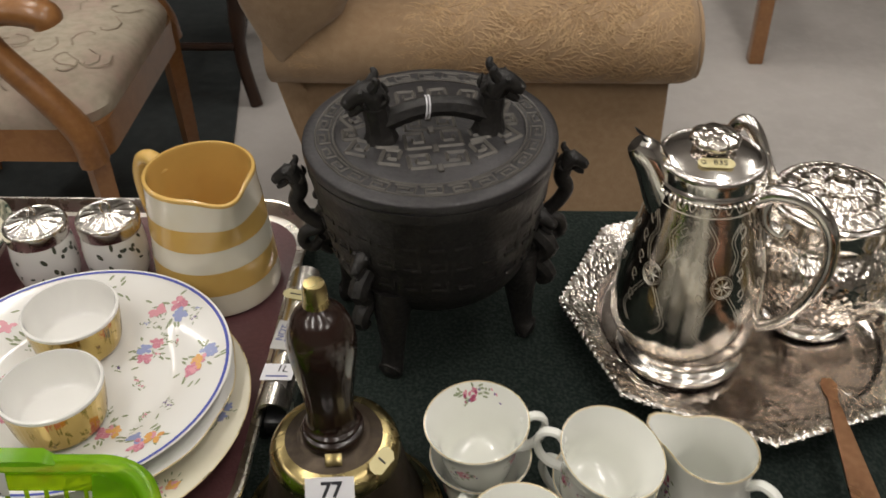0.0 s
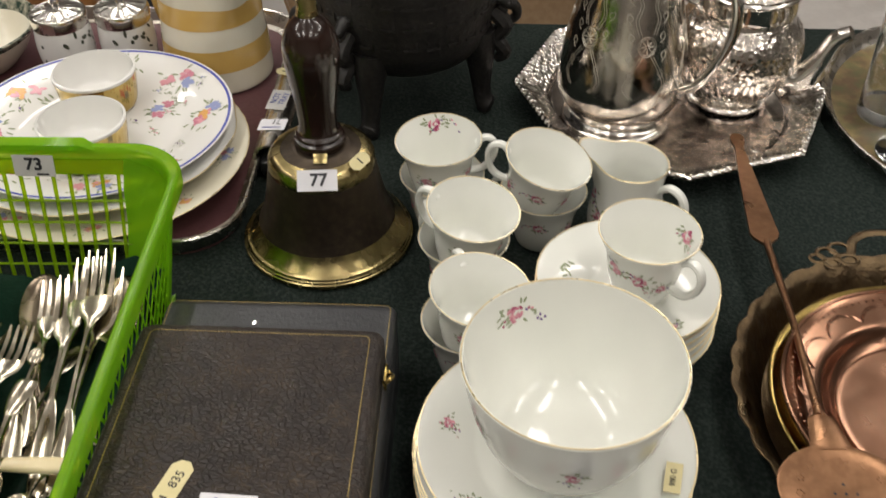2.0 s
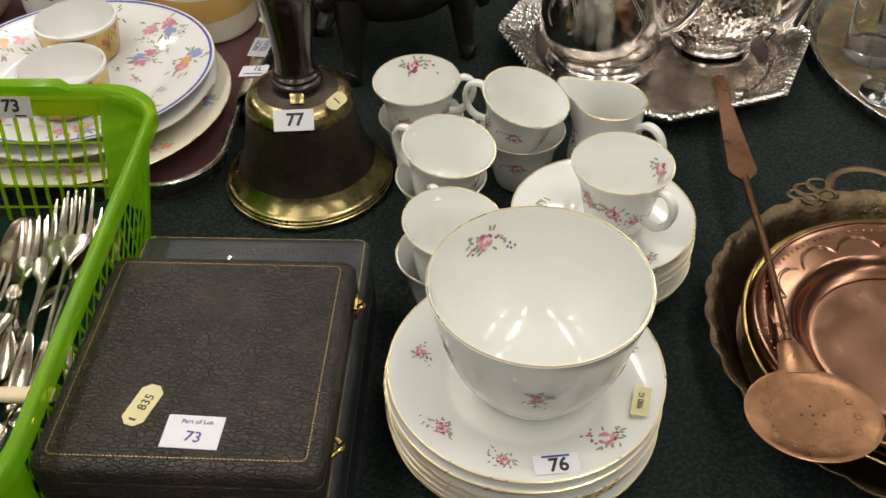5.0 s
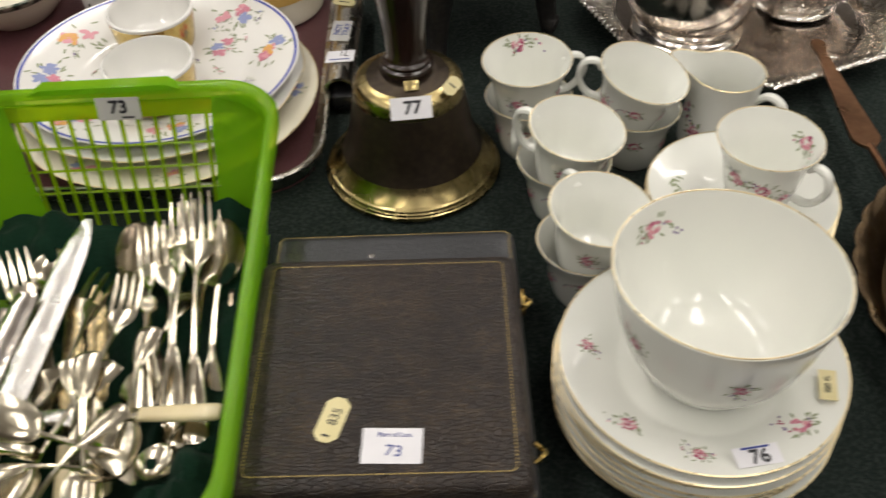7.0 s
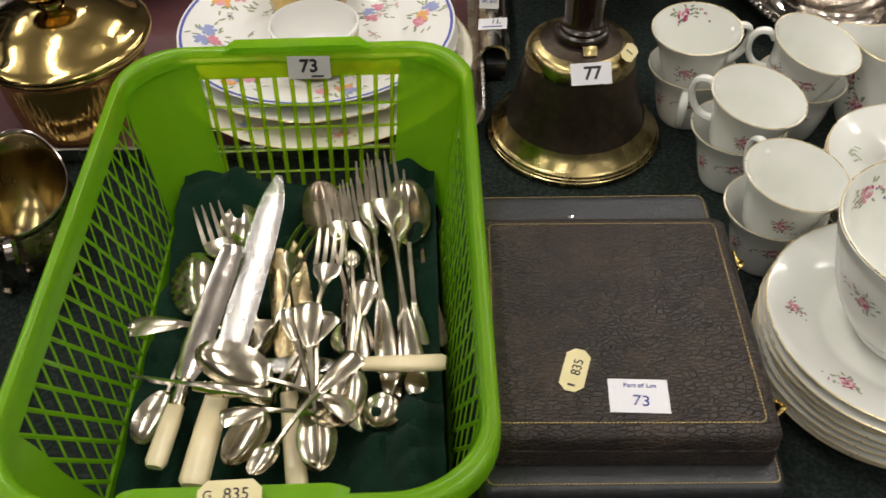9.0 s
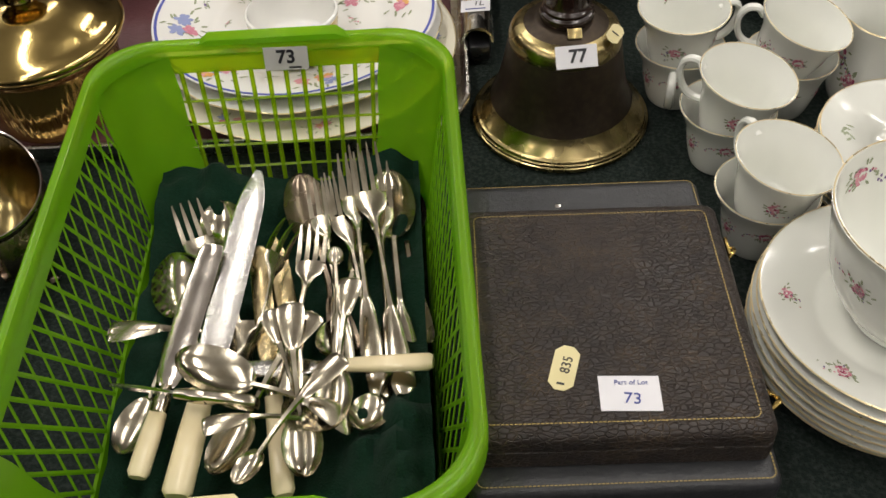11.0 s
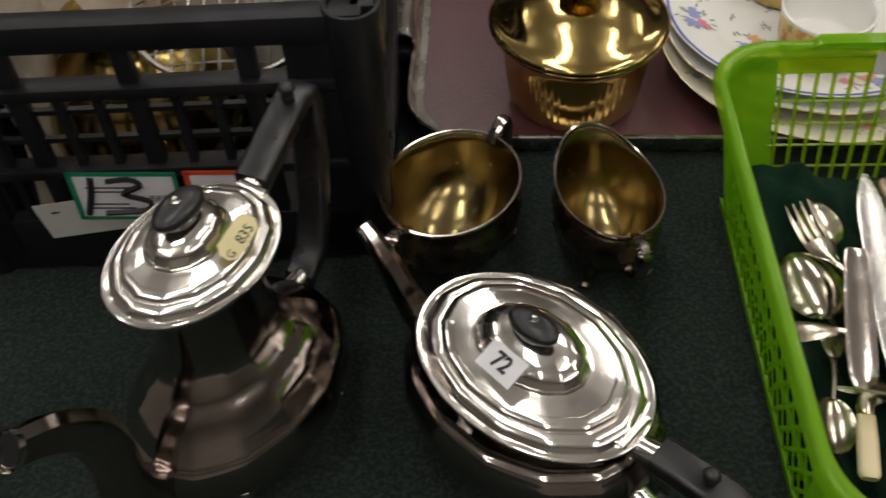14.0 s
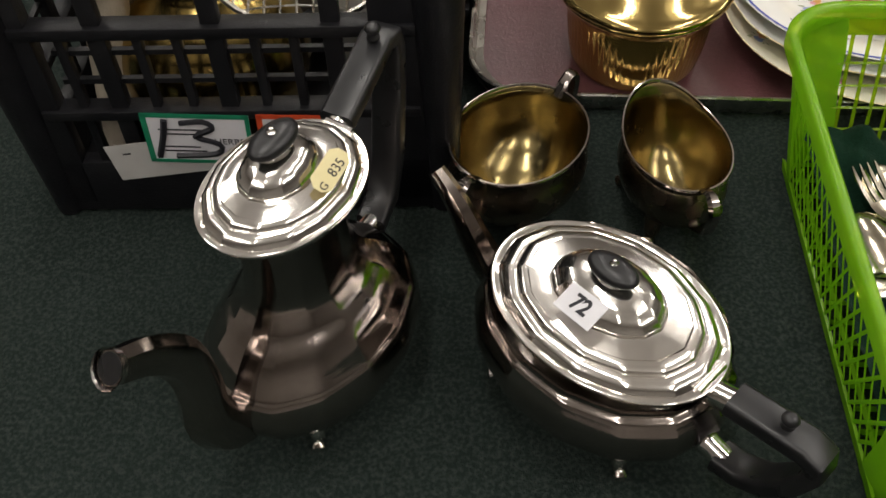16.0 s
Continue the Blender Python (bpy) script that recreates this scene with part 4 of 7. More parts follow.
# lowest layer
spoon((-0.324, 0.270, 0.020), (-0.343, 0.390, 0.034), 0.34, 0.0165)
spoon((-0.329, 0.222, 0.026), (-0.368, 0.338, 0.036), 0.46, 0.0215, "large silver-plated spoon lying bowl downwards", 170)
# bright silver in the forks' shadow; the dark plate colour paints that shade
spoon((-0.246, 0.260, 0.016), (-0.288, 0.412, 0.038), 0.42, 0.0175, "silver serving spoon lying under forks, coloured dark for shade", 0, OLD_SHADED_PLATE)
spoon((-0.206, 0.222, 0.022), (-0.222, 0.408, 0.042), 0.34, 0.0185)
spoon((-0.199, 0.262, 0.020), (-0.214, 0.402, 0.034), 0.36, 0.0180, "dark-bowled silver-plated spoon beside the forks", 0, OLD_SHADED_PLATE)
spoon((-0.352, 0.272, 0.028), (-0.371, 0.178, 0.036), 0.44, 0.0135)
spoon((-0.237, 0.345, 0.028), (-0.256, 0.242, 0.036), 0.30, 0.0125, "small round-bowled silver-plated spoon")
knife((-0.275, 0.152, 0.032), (-0.307, 0.328, 0.048), 0.42, 0.0066, "fish knife with engraved gilt blade", GILT_BLADE, pointed=False)
knife((-0.262, 0.185, 0.030), (-0.297, 0.338, 0.046), 0.36, 0.0070, "fish knife with plain gilt blade", GILT_BLADE, pointed=True)
# forks laid side by side
fork((-0.245, 0.246, 0.030), (-0.271, 0.394, 0.046), 0.0095)
fork((-0.221, 0.210, 0.036), (-0.257, 0.396, 0.050), 0.0105)
fork((-0.226, 0.226, 0.040), (-0.248, 0.411, 0.054), 0.0100)
fork((-0.207, 0.208, 0.044), (-0.239, 0.416, 0.058), 0.0110)
fork((-0.214, 0.218, 0.034), (-0.230, 0.404, 0.050), 0.0100)
fork((-0.306, 0.235, 0.032), (-0.361, 0.368, 0.052), 0.0105)
fork((-0.312, 0.235, 0.034), (-0.281, 0.330, 0.066), 0.0085, "narrow silver-plated fork leaning on its side", 55, tines=3)
fork((-0.275, 0.208, 0.048), (-0.267, 0.331, 0.062), 0.0095, "bright silver-plated fork lying on top of the others")
# knives across
spoon((-0.390, 0.256, 0.052), (-0.285, 0.262, 0.034), 0.36, 0.0130)
knife((-0.331, 0.146, 0.046), (-0.3105, 0.390, 0.060), 0.30, 0.0105, "carving knife with a bone handle lying across the cutlery", stout=0.95)
knife((-0.357, 0.162, 0.040), (-0.333, 0.320, 0.060), 0.32, 0.0095, "fish knife with engraved silver blade and bone handle", SILVER_ENGRAVED, pointed=False)
knife((-0.190, 0.218, 0.062), (-0.315, 0.229, 0.046), 0.50, 0.0062, stout=0.62)
knife((-0.288, 0.190, 0.067), (-0.374, 0.206, 0.067), 0.48, 0.0050, "plated butter knife lying on its edge", BLADE, CUTLERY, 75)
# teaspoons on top
spoon((-0.289, 0.258, 0.066), (-0.262, 0.183, 0.038), 0.34, 0.0120, "silver-plated teaspoon in the basket")
spoon((-0.276, 0.261, 0.068), (-0.262, 0.155, 0.042), 0.34, 0.0125, "silver-plated teaspoon with a bright bowl")
spoon((-0.262, 0.259, 0.060), (-0.317, 0.161, 0.040), 0.34, 0.0125, "silver-plated teaspoon in the basket")
spoon((-0.2385, 0.274, 0.074), (-0.2505, 0.184, 0.046), 0.38, 0.0115, "silver-plated teaspoon with a gilded handle end")
spoon((-0.244, 0.228, 0.044), (-0.254, 0.320, 0.056), 0.16, 0.0058, "small silver-plated mustard spoon")
spoon((-0.236, 0.191, 0.040), (-0.340, 0.2245, 0.071), 0.43, 0.0160, "silver-plated dessert spoon lying across the knives")
spoon((-0.3165, 0.175, 0.068), (-0.241, 0.195, 0.046), 0.34, 0.0110, "silver-plated teaspoon lying across the cutlery")
spoon((-0.240, 0.212, 0.078), (-0.300, 0.147, 0.054), 0.24, 0.0075, "long silver-plated spoon lying across others")
spoon((-0.214, 0.228, 0.042), (-0.234, 0.182, 0.046), 0.55, 0.0125, "small shell-shaped silver-plated caddy spoon")


# ---- tea tray with mauve base and its china ----
TX0, TX1, TY0, TY1 = -0.648, -0.157, 0.472, 0.882
tray = thing("tea_tray", pose((TX0 + TX1) / 2, (TY0 + TY1) / 2, 0.0), "mauve laminate tray with an aluminium rim and chrome handles", "tray")
tw, td = TX1 - TX0, TY1 - TY0
part("base", loft([[(x, y, z) for x, y in rounded(tw - 2 * i, td - 2 * i, 0.05)] for z, i in ((0.0, 0.006), (0.005, 0.006))]), PINK, tray, "mauve laminate base")
part("rim", loft([[(x, y, z) for x, y in rounded(tw - 2 * i, td - 2 * i, 0.055)] for i, z in ((0.006, 0.0), (0.003, 0.004), (0.001, 0.014), (-0.001, 0.0195), (0.0, 0.021), (0.0022, 0.0205), (0.0035, 0.0165), (0.006, 0.0065), (0.012, 0.0056))], caps=(False, False)), ALU, tray, "raised aluminium rim")
for s in (1, -1):
    hx = s * (tw / 2 + 0.0085)
    part("handle", loft([[(hx + (dx + 0.003 * math.cos(y * 14)) * s, y, 0.022 + dz) for dx, dz in [(0.0145 * math.cos(radians(a)), 0.0140 * math.sin(radians(a))) for a in range(-10, 191, 20)] + [(0.012 * math.cos(radians(a)), 0.0115 * math.sin(radians(a))) for a in range(190, -11, -20)]][::s] for y in (-0.088, -0.06, -0.03, 0, 0.03, 0.06, 0.080)]), HANDLE_METAL, tray, "curved bright metal handle")
    part("handle_block", block(0.020, 0.180, 0.016, 0.004, at=(hx + 0.003 * s, -0.004, 0.0125)), EBONY, tray, "black plastic handle underside")
sticker(0.026, 0.018, pose(-0.1475, 0.622, 0.0368, 0, -5, -4), "white paper label lettered 1L stuck on the tray handle", PAPER, [("1L", 0.010, 0.003, 0.003, INK, -7), ("|", 0.018, 0, -0.005, INK_BLUE, 0)])
sticker(0.018, 0.034, pose(-0.1490, 0.664, 0.0372, 0, 2, -4), "clear paper label lettered not tray on the handle", PAPER_GREY, [("NOT", 0.0085, -0.003, 0.002, INK_BLUE, 84), ("TRAY", 0.0085, 0.005, 0.002, INK_BLUE, 84)])
sticker(0.022, 0.012, pose(-0.1490, 0.716, 0.0370, 0, 5, -8), "small yellow ticket on the tray handle", PAPER_YELLOW, [("|", 0.010, 0, 0, INK, 0)], True)

FZ = 0.0058
plate(pose(-0.297, 0.587, FZ), 0.131, "dinner_plate", "cream dinner plate with a gilt line, under other plates", "plate", "stacked dinner plates", EARTHEN, GILT, rise=0.024, well=0.62, sprays=[(0.112, a, 0.014, "mixed") for a in range(200, 560, 40)])
plate(pose(-0.303, 0.600, FZ + 0.010), 0.1245, "dinner_plate", "white plate with a scalloped gilt edge, in a stack", "plate", "stacked dinner plates", PORCELAIN, GILT, rise=0.026, well=0.62, scallop=0.03)
rnd = random.Random(9)
many = [(0.098, a + rnd.uniform(-6, 6), 0.0235, "mixed") for a in range(10, 370, 45)] + [(0.06, a, 0.020, "mixed") for a in (35, 125, 215, 305)] + [(rnd.uniform(0.03, 0.112), rnd.uniform(0, 360), 0.007, "small") for _ in range(34)]
plate(pose(-0.304, 0.605, FZ + 0.019), 0.1225, "dinner_plate", "white plate strewn with small flowers, blue rim line", "plate", "stacked dinner plates", PORCELAIN, None, rise=0.028, well=0.64, sprays=many, blue=True)


def ramekin(m):
    t = thing("ramekin", m, "small white ramekin with a ribbed gilded outside", "ramekin", "gilded ramekins")
    part("inside", lathe(smooth([(0.0380, 0.0335), (0.0382, 0.0360), (0.0370, 0.0366), (0.0358, 0.0355), (0.0345, 0.02), (0.0315, 0.007), (0.024, 0.0045), (0.0, 0.004)], 3), 64), PORCELAIN, t, "white glazed inside")
    part("outside", lathe(smooth([(0.0300, 0.0005), (0.0325, 0.001), (0.0342, 0.006), (0.0362, 0.020), (0.0378, 0.0335)], 3), 128, mod=lambda a, r, z: (r * (1 + 0.007 * math.cos(48 * a)), z)), GOLD, t, "ribbed gold lustre outside")
    return t


ramekin(pose(-0.316, 0.649, FZ + 0.0335))
ramekin(pose(-0.3005, 0.5655, FZ + 0.0345))

# striped jug
sj = thing("striped_jug", pose(-0.232, 0.771, 0.0058), "yellow and white banded earthenware jug", "jug")


def big_lip(a, r, z):
    w = max(0.0, math.cos(a - radians(-52))) ** 15 * max(0.0, (z - 0.075) / 0.047)
    return r + 0.012 * w, z - 0.003 * w


SJ = smooth([(0.0535, 0.0), (0.0560, 0.004), (0.0555, 0.02), (0.0540, 0.045), (0.0515, 0.075), (0.0490, 0.105), (0.0480, 0.122)], 8)
part("body", lathe([(0, 0.001)] + SJ, 72, mod=big_lip), EARTHEN, sj)
for z0, z1 in ((0.026, 0.050), (0.072, 0.094)):
    at_z = lambda z: float(np.interp(z, [p[1] for p in SJ], [p[0] for p in SJ])) + 0.0005
    part("yellow_band", lathe([(at_z(z), z) for z in np.linspace(z0, z1, 8)], 72, mod=big_lip), YELLOW, sj, "raised yellow band")
part("inside", lathe(smooth([(0.0485, 0.121), (0.0480, 0.1235), (0.0462, 0.1240), (0.0448, 0.122), (0.046, 0.100), (0.049, 0.05), (0.050, 0.015), (0.03, 0.006), (0.0, 0.005)], 4), 72, mod=big_lip), YELLOW, sj, "yellow glazed inside")
c, n = math.cos(radians(150)), math.sin(radians(150))
part("handle", sweep(smooth([(r * c, r * n, z) for r, z in [(0.0500, 0.104), (0.058, 0.116), (0.072, 0.112), (0.079, 0.092), (0.077, 0.062), (0.068, 0.038), (0.052, 0.028)]], 4), 0.0065, 12, 1.25), YELLOW, sj, "yellow loop handle")


def coddler(m):
    t = thing("egg_coddler", m, "porcelain egg coddler with leaf print and screw lid", "egg coddler", "egg coddlers on the tray")
    wall = smooth([(0.022, 0.0), (0.025, 0.002), (0.028, 0.012), (0.0295, 0.028), (0.0285, 0.045), (0.0265, 0.055)], 4)
    part("body", lathe([(0, 0.001)] + wall + [(0.0, 0.055)], 48), PORCELAIN, t)
    bm = bmesh.new()
    at, r2 = surface(wall), random.Random(5)
    for k in range(46):
        petals(bm, at, r2.uniform(0, 6.28), r2.uniform(0.012, 0.052), 0, 0, r2.uniform(0.002, 0.0045), r2.uniform(0.0012, 0.0022), 0, 0.0003, r2.uniform(0, 3))
    part("leaf_print", bm, FLORAL_DARK, t, "dark leaf and fruit print")
    part("lid", lathe(smooth([(0.0270, 0.052), (0.0282, 0.053), (0.0288, 0.062), (0.0282, 0.0655), (0.0265, 0.0668), (0.024, 0.0662), (0.012, 0.0690), (0.0, 0.0705)], 3), 56, mod=lambda a, r, z: (r, z + (0.0004 * math.sin(12 * a) if 0.008 < r < 0.0255 and z > 0.06 else 0))), HANDLE_METAL, t, "chromed screw lid")
    part("ring", sweep(smooth([(-0.0025, 0, 0.069), (-0.004, 0, 0.074), (-0.003, 0, 0.080), (0.0, 0, 0.082), (0.003, 0, 0.080), (0.004, 0, 0.074), (0.0025, 0, 0.069)], 3), 0.0014, 8), CHROME, t, "wire lifting ring")
    return t


coddler(pose(-0.393, 0.770, 0.0058, 0, 0, 70))
coddler(pose(-0.330, 0.782, 0.0058, 0, 0, 40))
dish = thing("sponged_dish", pose(-0.492, 0.775, 0.0058), "cream oval dish with a dark green sponged rim", "dish")
part("body", lathe(smooth([(0.03, 0.0), (0.035, 0.001), (0.05, 0.018), (0.062, 0.040), (0.0635, 0.043), (0.061, 0.043), (0.048, 0.021), (0.032, 0.008), (0.0, 0.007)], 4), 64, 1.0, 1.15), EARTHEN, dish)
part("sponged_rim", lathe(smooth([(0.0545, 0.028), (0.0628, 0.0405), (0.0642, 0.0438), (0.061, 0.0438), (0.0548, 0.0320)], 3), 64, 1.0, 1.15), SPONGE, dish, "dark green sponged rim")

# gold lustre pot with lid
gp = thing("gold_pot", pose(-0.506, 0.545, 0.0058), "gold lustre lidded pot with a ribbed amber body", "pot")
part("body", lathe(smooth([(0.050, 0.0), (0.0535, 0.002), (0.0560, 0.012), (0.0585, 0.030), (0.0605, 0.055), (0.0625, 0.066)], 5), 320, mod=lambda a, r, z: (r * (1 + 0.009 * abs(math.sin(32 * a)) * (1 if 0.006 < z < 0.052 else 0)), z)), GOLD_AMBER, gp, "ribbed amber lustre body")
part("collar", lathe(smooth([(0.0618, 0.060), (0.0645, 0.064), (0.069, 0.068), (0.070, 0.0715), (0.066, 0.074)], 3), 96), GOLD, gp, "rolled gold collar")
part("lid", lathe(smooth([(0.0680, 0.0725), (0.0725, 0.0745), (0.0735, 0.0775), (0.071, 0.0805), (0.064, 0.0835), (0.050, 0.0925), (0.032, 0.100), (0.014, 0.103), (0.011, 0.104)], 4), 96), GOLD, gp, "domed gold lustre lid")
part("knob", lathe(smooth([(0.010, 0.102), (0.0085, 0.108), (0.012, 0.113), (0.0205, 0.118), (0.0215, 0.123), (0.017, 0.128), (0.0, 0.130)], 3), 48), GOLD, gp, "flat gold knob")

# ---- silver octagonal tray, coffee pot and teapot ----
SX, SY = 0.236, 0.722
st = thing("silver_tray", pose(SX, SY, 0, 0, 0, -1.5), "octagonal silver-plated tray with a chased border", "tray")


def octagon(R, z, sharp=1.0, bulge=0.0):
    out = []
    for k in range(8):
        a, b = radians(45 * k), radians(45 * (k + 1))
        for s in range(12):
            f = s / 12
            x, y = math.cos(a) * (1 - f) + math.cos(b) * f, math.sin(a) * (1 - f) + math.sin(b) * f
            r = math.hypot(x, y)
            x, y = (x / r) * ((1 - sharp) + sharp * r), (y / r) * ((1 - sharp) + sharp * r)
            out.append((x * R, y * R, z + bulge * math.sin(math.pi * 6 * f) ** 2))
    return out


part("border", loft([octagon(0.1535, 0.020), octagon(0.156, 0.022), octagon(0.1565, 0.0245, 1, 0.001), octagon(0.154, 0.0262, 1, 0.0018), octagon(0.149, 0.0250, 1, 0.001), octagon(0.1465, 0.0236), octagon(0.138, 0.0205, 0.8), octagon(0.1285, 0.0165, 0.5), octagon(0.123, 0.0140, 0.25)], caps=(False, False)), SILVER_CHASED, st, "chased foliate border")
part("well", loft([octagon(0.123, 0.0140, 0.25), octagon(0.119, 0.0095, 0.2), octagon(0.117, 0.0065, 0.1), octagon(0.112, 0.0050, 0.0), octagon(0.004, 0.0050, 0.0)], caps=(False, True)), SILVER_WELL, st, "chased silver well")
part("underside", loft([octagon(0.1535, 0.0200), octagon(0.120, 0.0075, 0.2), octagon(0.115, 0.0035, 0.0), octagon(0.004, 0.0035, 0.0)], caps=(False, True)), SILVER, st)
bm = bmesh.new()
for k in range(8):
    a, b = radians(45 * k), radians(45 * (k + 1))
    for s in range(16):
        f = (s + 0.5) / 16
        x, y = 0.1548 * (math.cos(a) * (1 - f) + math.cos(b) * f), 0.1548 * (math.sin(a) * (1 - f) + math.sin(b) * f)
        lathe([(0.0, 0.0022), (0.0022, 0.0012), (0.0030, -0.001)], 6, bm=bm, m=Matrix.Translation((x, y, 0.0255)))
        x, y = x * 0.975, y * 0.975
        lathe([(0.0, 0.0018), (0.0016, 0.001), (0.0022, -0.001)], 6, bm=bm, m=Matrix.Translation((x, y, 0.0248)))
part("gadroon_edge", bm, SILVER, st, "beaded gadroon edge")
for k in range(4):
    a = radians(45 + 90 * k)
    part("foot", lathe(smooth([(0.0, 0.0), (0.006, 0.0005), (0.007, 0.003), (0.004, 0.006)], 3), 16), SILVER, st, "", Matrix.Translation((0.108 * math.cos(a), 0.108 * math.sin(a), -0.0005)))

cp = thing("silver_coffee_pot", pose(0.181, 0.693, 0.0064) @ Matrix.Diagonal((1.0, 1.0, 1.09, 1.0)), "engraved silver-plated coffee pot with a beaded lid", "coffee pot")
CPB = smooth([(0.046, 0.0), (0.0475, 0.002), (0.045, 0.006), (0.0455, 0.011), (0.0575, 0.028), (0.0610, 0.045), (0.0575, 0.075), (0.0495, 0.11), (0.0420, 0.140), (0.0385, 0.156)], 6)
part("body", lathe([(0, 0.001)] + CPB, 72), SILVER_ENGRAVED, cp, "engraved tapering body")
eng = bmesh.new()
on_pot = surface(CPB)


def scribe(a0, d0, pts, w=0.00035):
    """A fine engraved line over the pot; pts are metres across and up from an angle and a height along the side."""
    line = []
    for x, y in smooth(pts, 3):
        _, r = on_pot(a0, d0 + y, 0)
        line.append(on_pot(a0 + x / r, d0 + y, 0.0001)[0])
    sweep(line, w, 3, bm=eng, caps=False)


for k in range(6):
    a0 = radians(-78 + 60 * k)
    ring = lambda R, n=14: [(R * math.cos(2 * math.pi * j / n), R * math.sin(2 * math.pi * j / n)) for j in range(n + 1)]
    scribe(a0, 0.105, ring(0.0085))
    scribe(a0, 0.105, ring(0.0070))
    for j in range(8):
        c, q = math.cos(math.pi * j / 4), math.sin(math.pi * j / 4)
        scribe(a0, 0.105, [(0.001 * c, 0.001 * q), (0.0055 * c, 0.0055 * q)], 0.0005)
    for sx in (1, -1):
        for off in (0.0, 0.0025):
            scribe(a0, 0.105, [(sx * (0.005 + off), 0.009), (sx * (0.009 + off), 0.022), (sx * (0.005 + off), 0.034), (sx * (0.011 + off), 0.046)])
            scribe(a0, 0.105, [(sx * (0.004 + off), -0.009), (sx * (0.012 + off), -0.022), (sx * (0.018 + off), -0.036), (sx * (0.010 + off), -0.046)])
        for j in range(5):
            x, y = sx * (0.013 + 0.002 * (j % 2)), -0.030 + 0.016 * j
            scribe(a0, 0.105, [(x, y), (x + sx * 0.004, y + 0.004), (x + sx * 0.003, y + 0.009), (x - sx * 0.001, y + 0.006), (x + sx * 0.001, y + 0.003)])
for d in (0.166, 0.169, 0.157):
    scribe(0, d, [(0.041 * 2 * math.pi * j / 40, 0) for j in range(41)])
for k in range(28):
    a0 = 2 * math.pi * k / 28
    scribe(a0, 0.1615, [(-0.003, 0.003), (0.0, -0.002), (0.003, 0.003)])
part("engraving", eng, ENGRAVING, cp, "engraved strapwork and roundels")
part("foot_ring", lathe(smooth([(0.050, 0.0002), (0.0535, 0.002), (0.0525, 0.006), (0.047, 0.009), (0.0445, 0.013)], 3), 72), SILVER, cp)
bm = lathe(smooth([(0.0380, 0.155), (0.0410, 0.158), (0.0412, 0.162), (0.0395, 0.165)], 3), 72)
for k in range(64):
    a = 2 * math.pi * k / 64
    lathe([(0, 0.0016), (0.0014, 0.0008), (0.0014, -0.0008), (0, -0.0016)], 6, bm=bm, m=Matrix.Translation((0.0418 * math.cos(a), 0.0418 * math.sin(a), 0.1585)))
part("beaded_collar", bm, SILVER, cp, "beaded collar")
part("lid", lathe(smooth([(0.0395, 0.163), (0.0402, 0.172), (0.0392, 0.1755), (0.0370, 0.1768), (0.0355, 0.1762), (0.030, 0.1785), (0.018, 0.1815), (0.008, 0.1820), (0.0055, 0.1835)], 4), 64), SILVER, cp, "domed hinged lid")
part("finial", lathe(smooth([(0.0055, 0.181), (0.0075, 0.184), (0.0150, 0.1862), (0.0170, 0.1890), (0.0140, 0.1925), (0.006, 0.1940), (0.0, 0.1945)], 3), 48, mod=lambda a, r, z: (r * (1 + 0.12 * abs(math.cos(4 * a))), z)), SILVER_CHASED, cp, "flower finial")
u = lambda a, r, z: (r * math.cos(radians(a)), r * math.sin(radians(a)), z)
part("spout", sweep(smooth([u(190, 0.026, 0.138), u(190, 0.034, 0.152), u(190, 0.041, 0.166), u(190, 0.049, 0.179), u(190, 0.060, 0.190)], 4), [0.0185 - 0.0005 * k for k in range(14)] + [0.0108, 0.0096, 0.0070], 16, 0.8), SILVER, cp, "beaked pouring spout")
# the spout is closed; a black disc paints the shade of its hollow
part("spout_mouth", lathe([(0.0, 0.0), (0.0052, 0.0003), (0.0062, 0.0010)], 20, 1.7, 0.9), EBONY, cp, "black disc painting the shade inside the spout", Matrix.Translation(u(190, 0.0545, 0.1945)) @ pose(0, 0, 0, 0, 0, 10) @ pose(0, 0, 0, 0, 42, 0))
part("handle", sweep(smooth([u(-30, 0.038, 0.152), u(-30, 0.052, 0.160), u(-30, 0.074, 0.160), u(-30, 0.092, 0.145), u(-30, 0.098, 0.118), u(-30, 0.092, 0.088), u(-30, 0.076, 0.058), u(-30, 0.050, 0.040)], 5), [0.0072 - 0.003 * k / 35 for k in range(36)], 12), SILVER, cp, "scrolled silver handle")
part("handle_scroll", sweep(smooth([u(-30, 0.050, 0.160), u(-30, 0.046, 0.146), u(-30, 0.050, 0.134), u(-30, 0.060, 0.130), u(-30, 0.064, 0.138)], 4), [0.006 - 0.0002 * k for k in range(17)], 12), SILVER, cp)
sticker(0.026, 0.010, pose(0.179, 0.6715, 0.2045, 8, 0, -4), "small yellow price ticket on the coffee pot lid", PAPER_YELLOW, [("835", 0.007, 0.003, 0, INK, 0), ("G", 0.006, -0.009, 0, INK, 0)], True)

tp = thing("silver_teapot", pose(0.298, 0.737, 0.0064) @ Matrix.Diagonal((1.0, 1.0, 1.13, 1.0)), "round silver-plated teapot with a chased lid", "teapot")
part("body", lathe([(0, 0.001)] + smooth([(0.032, 0.0), (0.036, 0.002), (0.033, 0.007), (0.045, 0.018), (0.0595, 0.038), (0.0635, 0.055), (0.060, 0.072), (0.050, 0.085), (0.047, 0.092)], 5), 176, mod=lambda a, r, z: (r * (1 + 0.035 * abs(math.cos(22 * a)) * (0.008 < z < 0.036)), z)), SILVER_CHASED, tp, "bulbous engraved body")
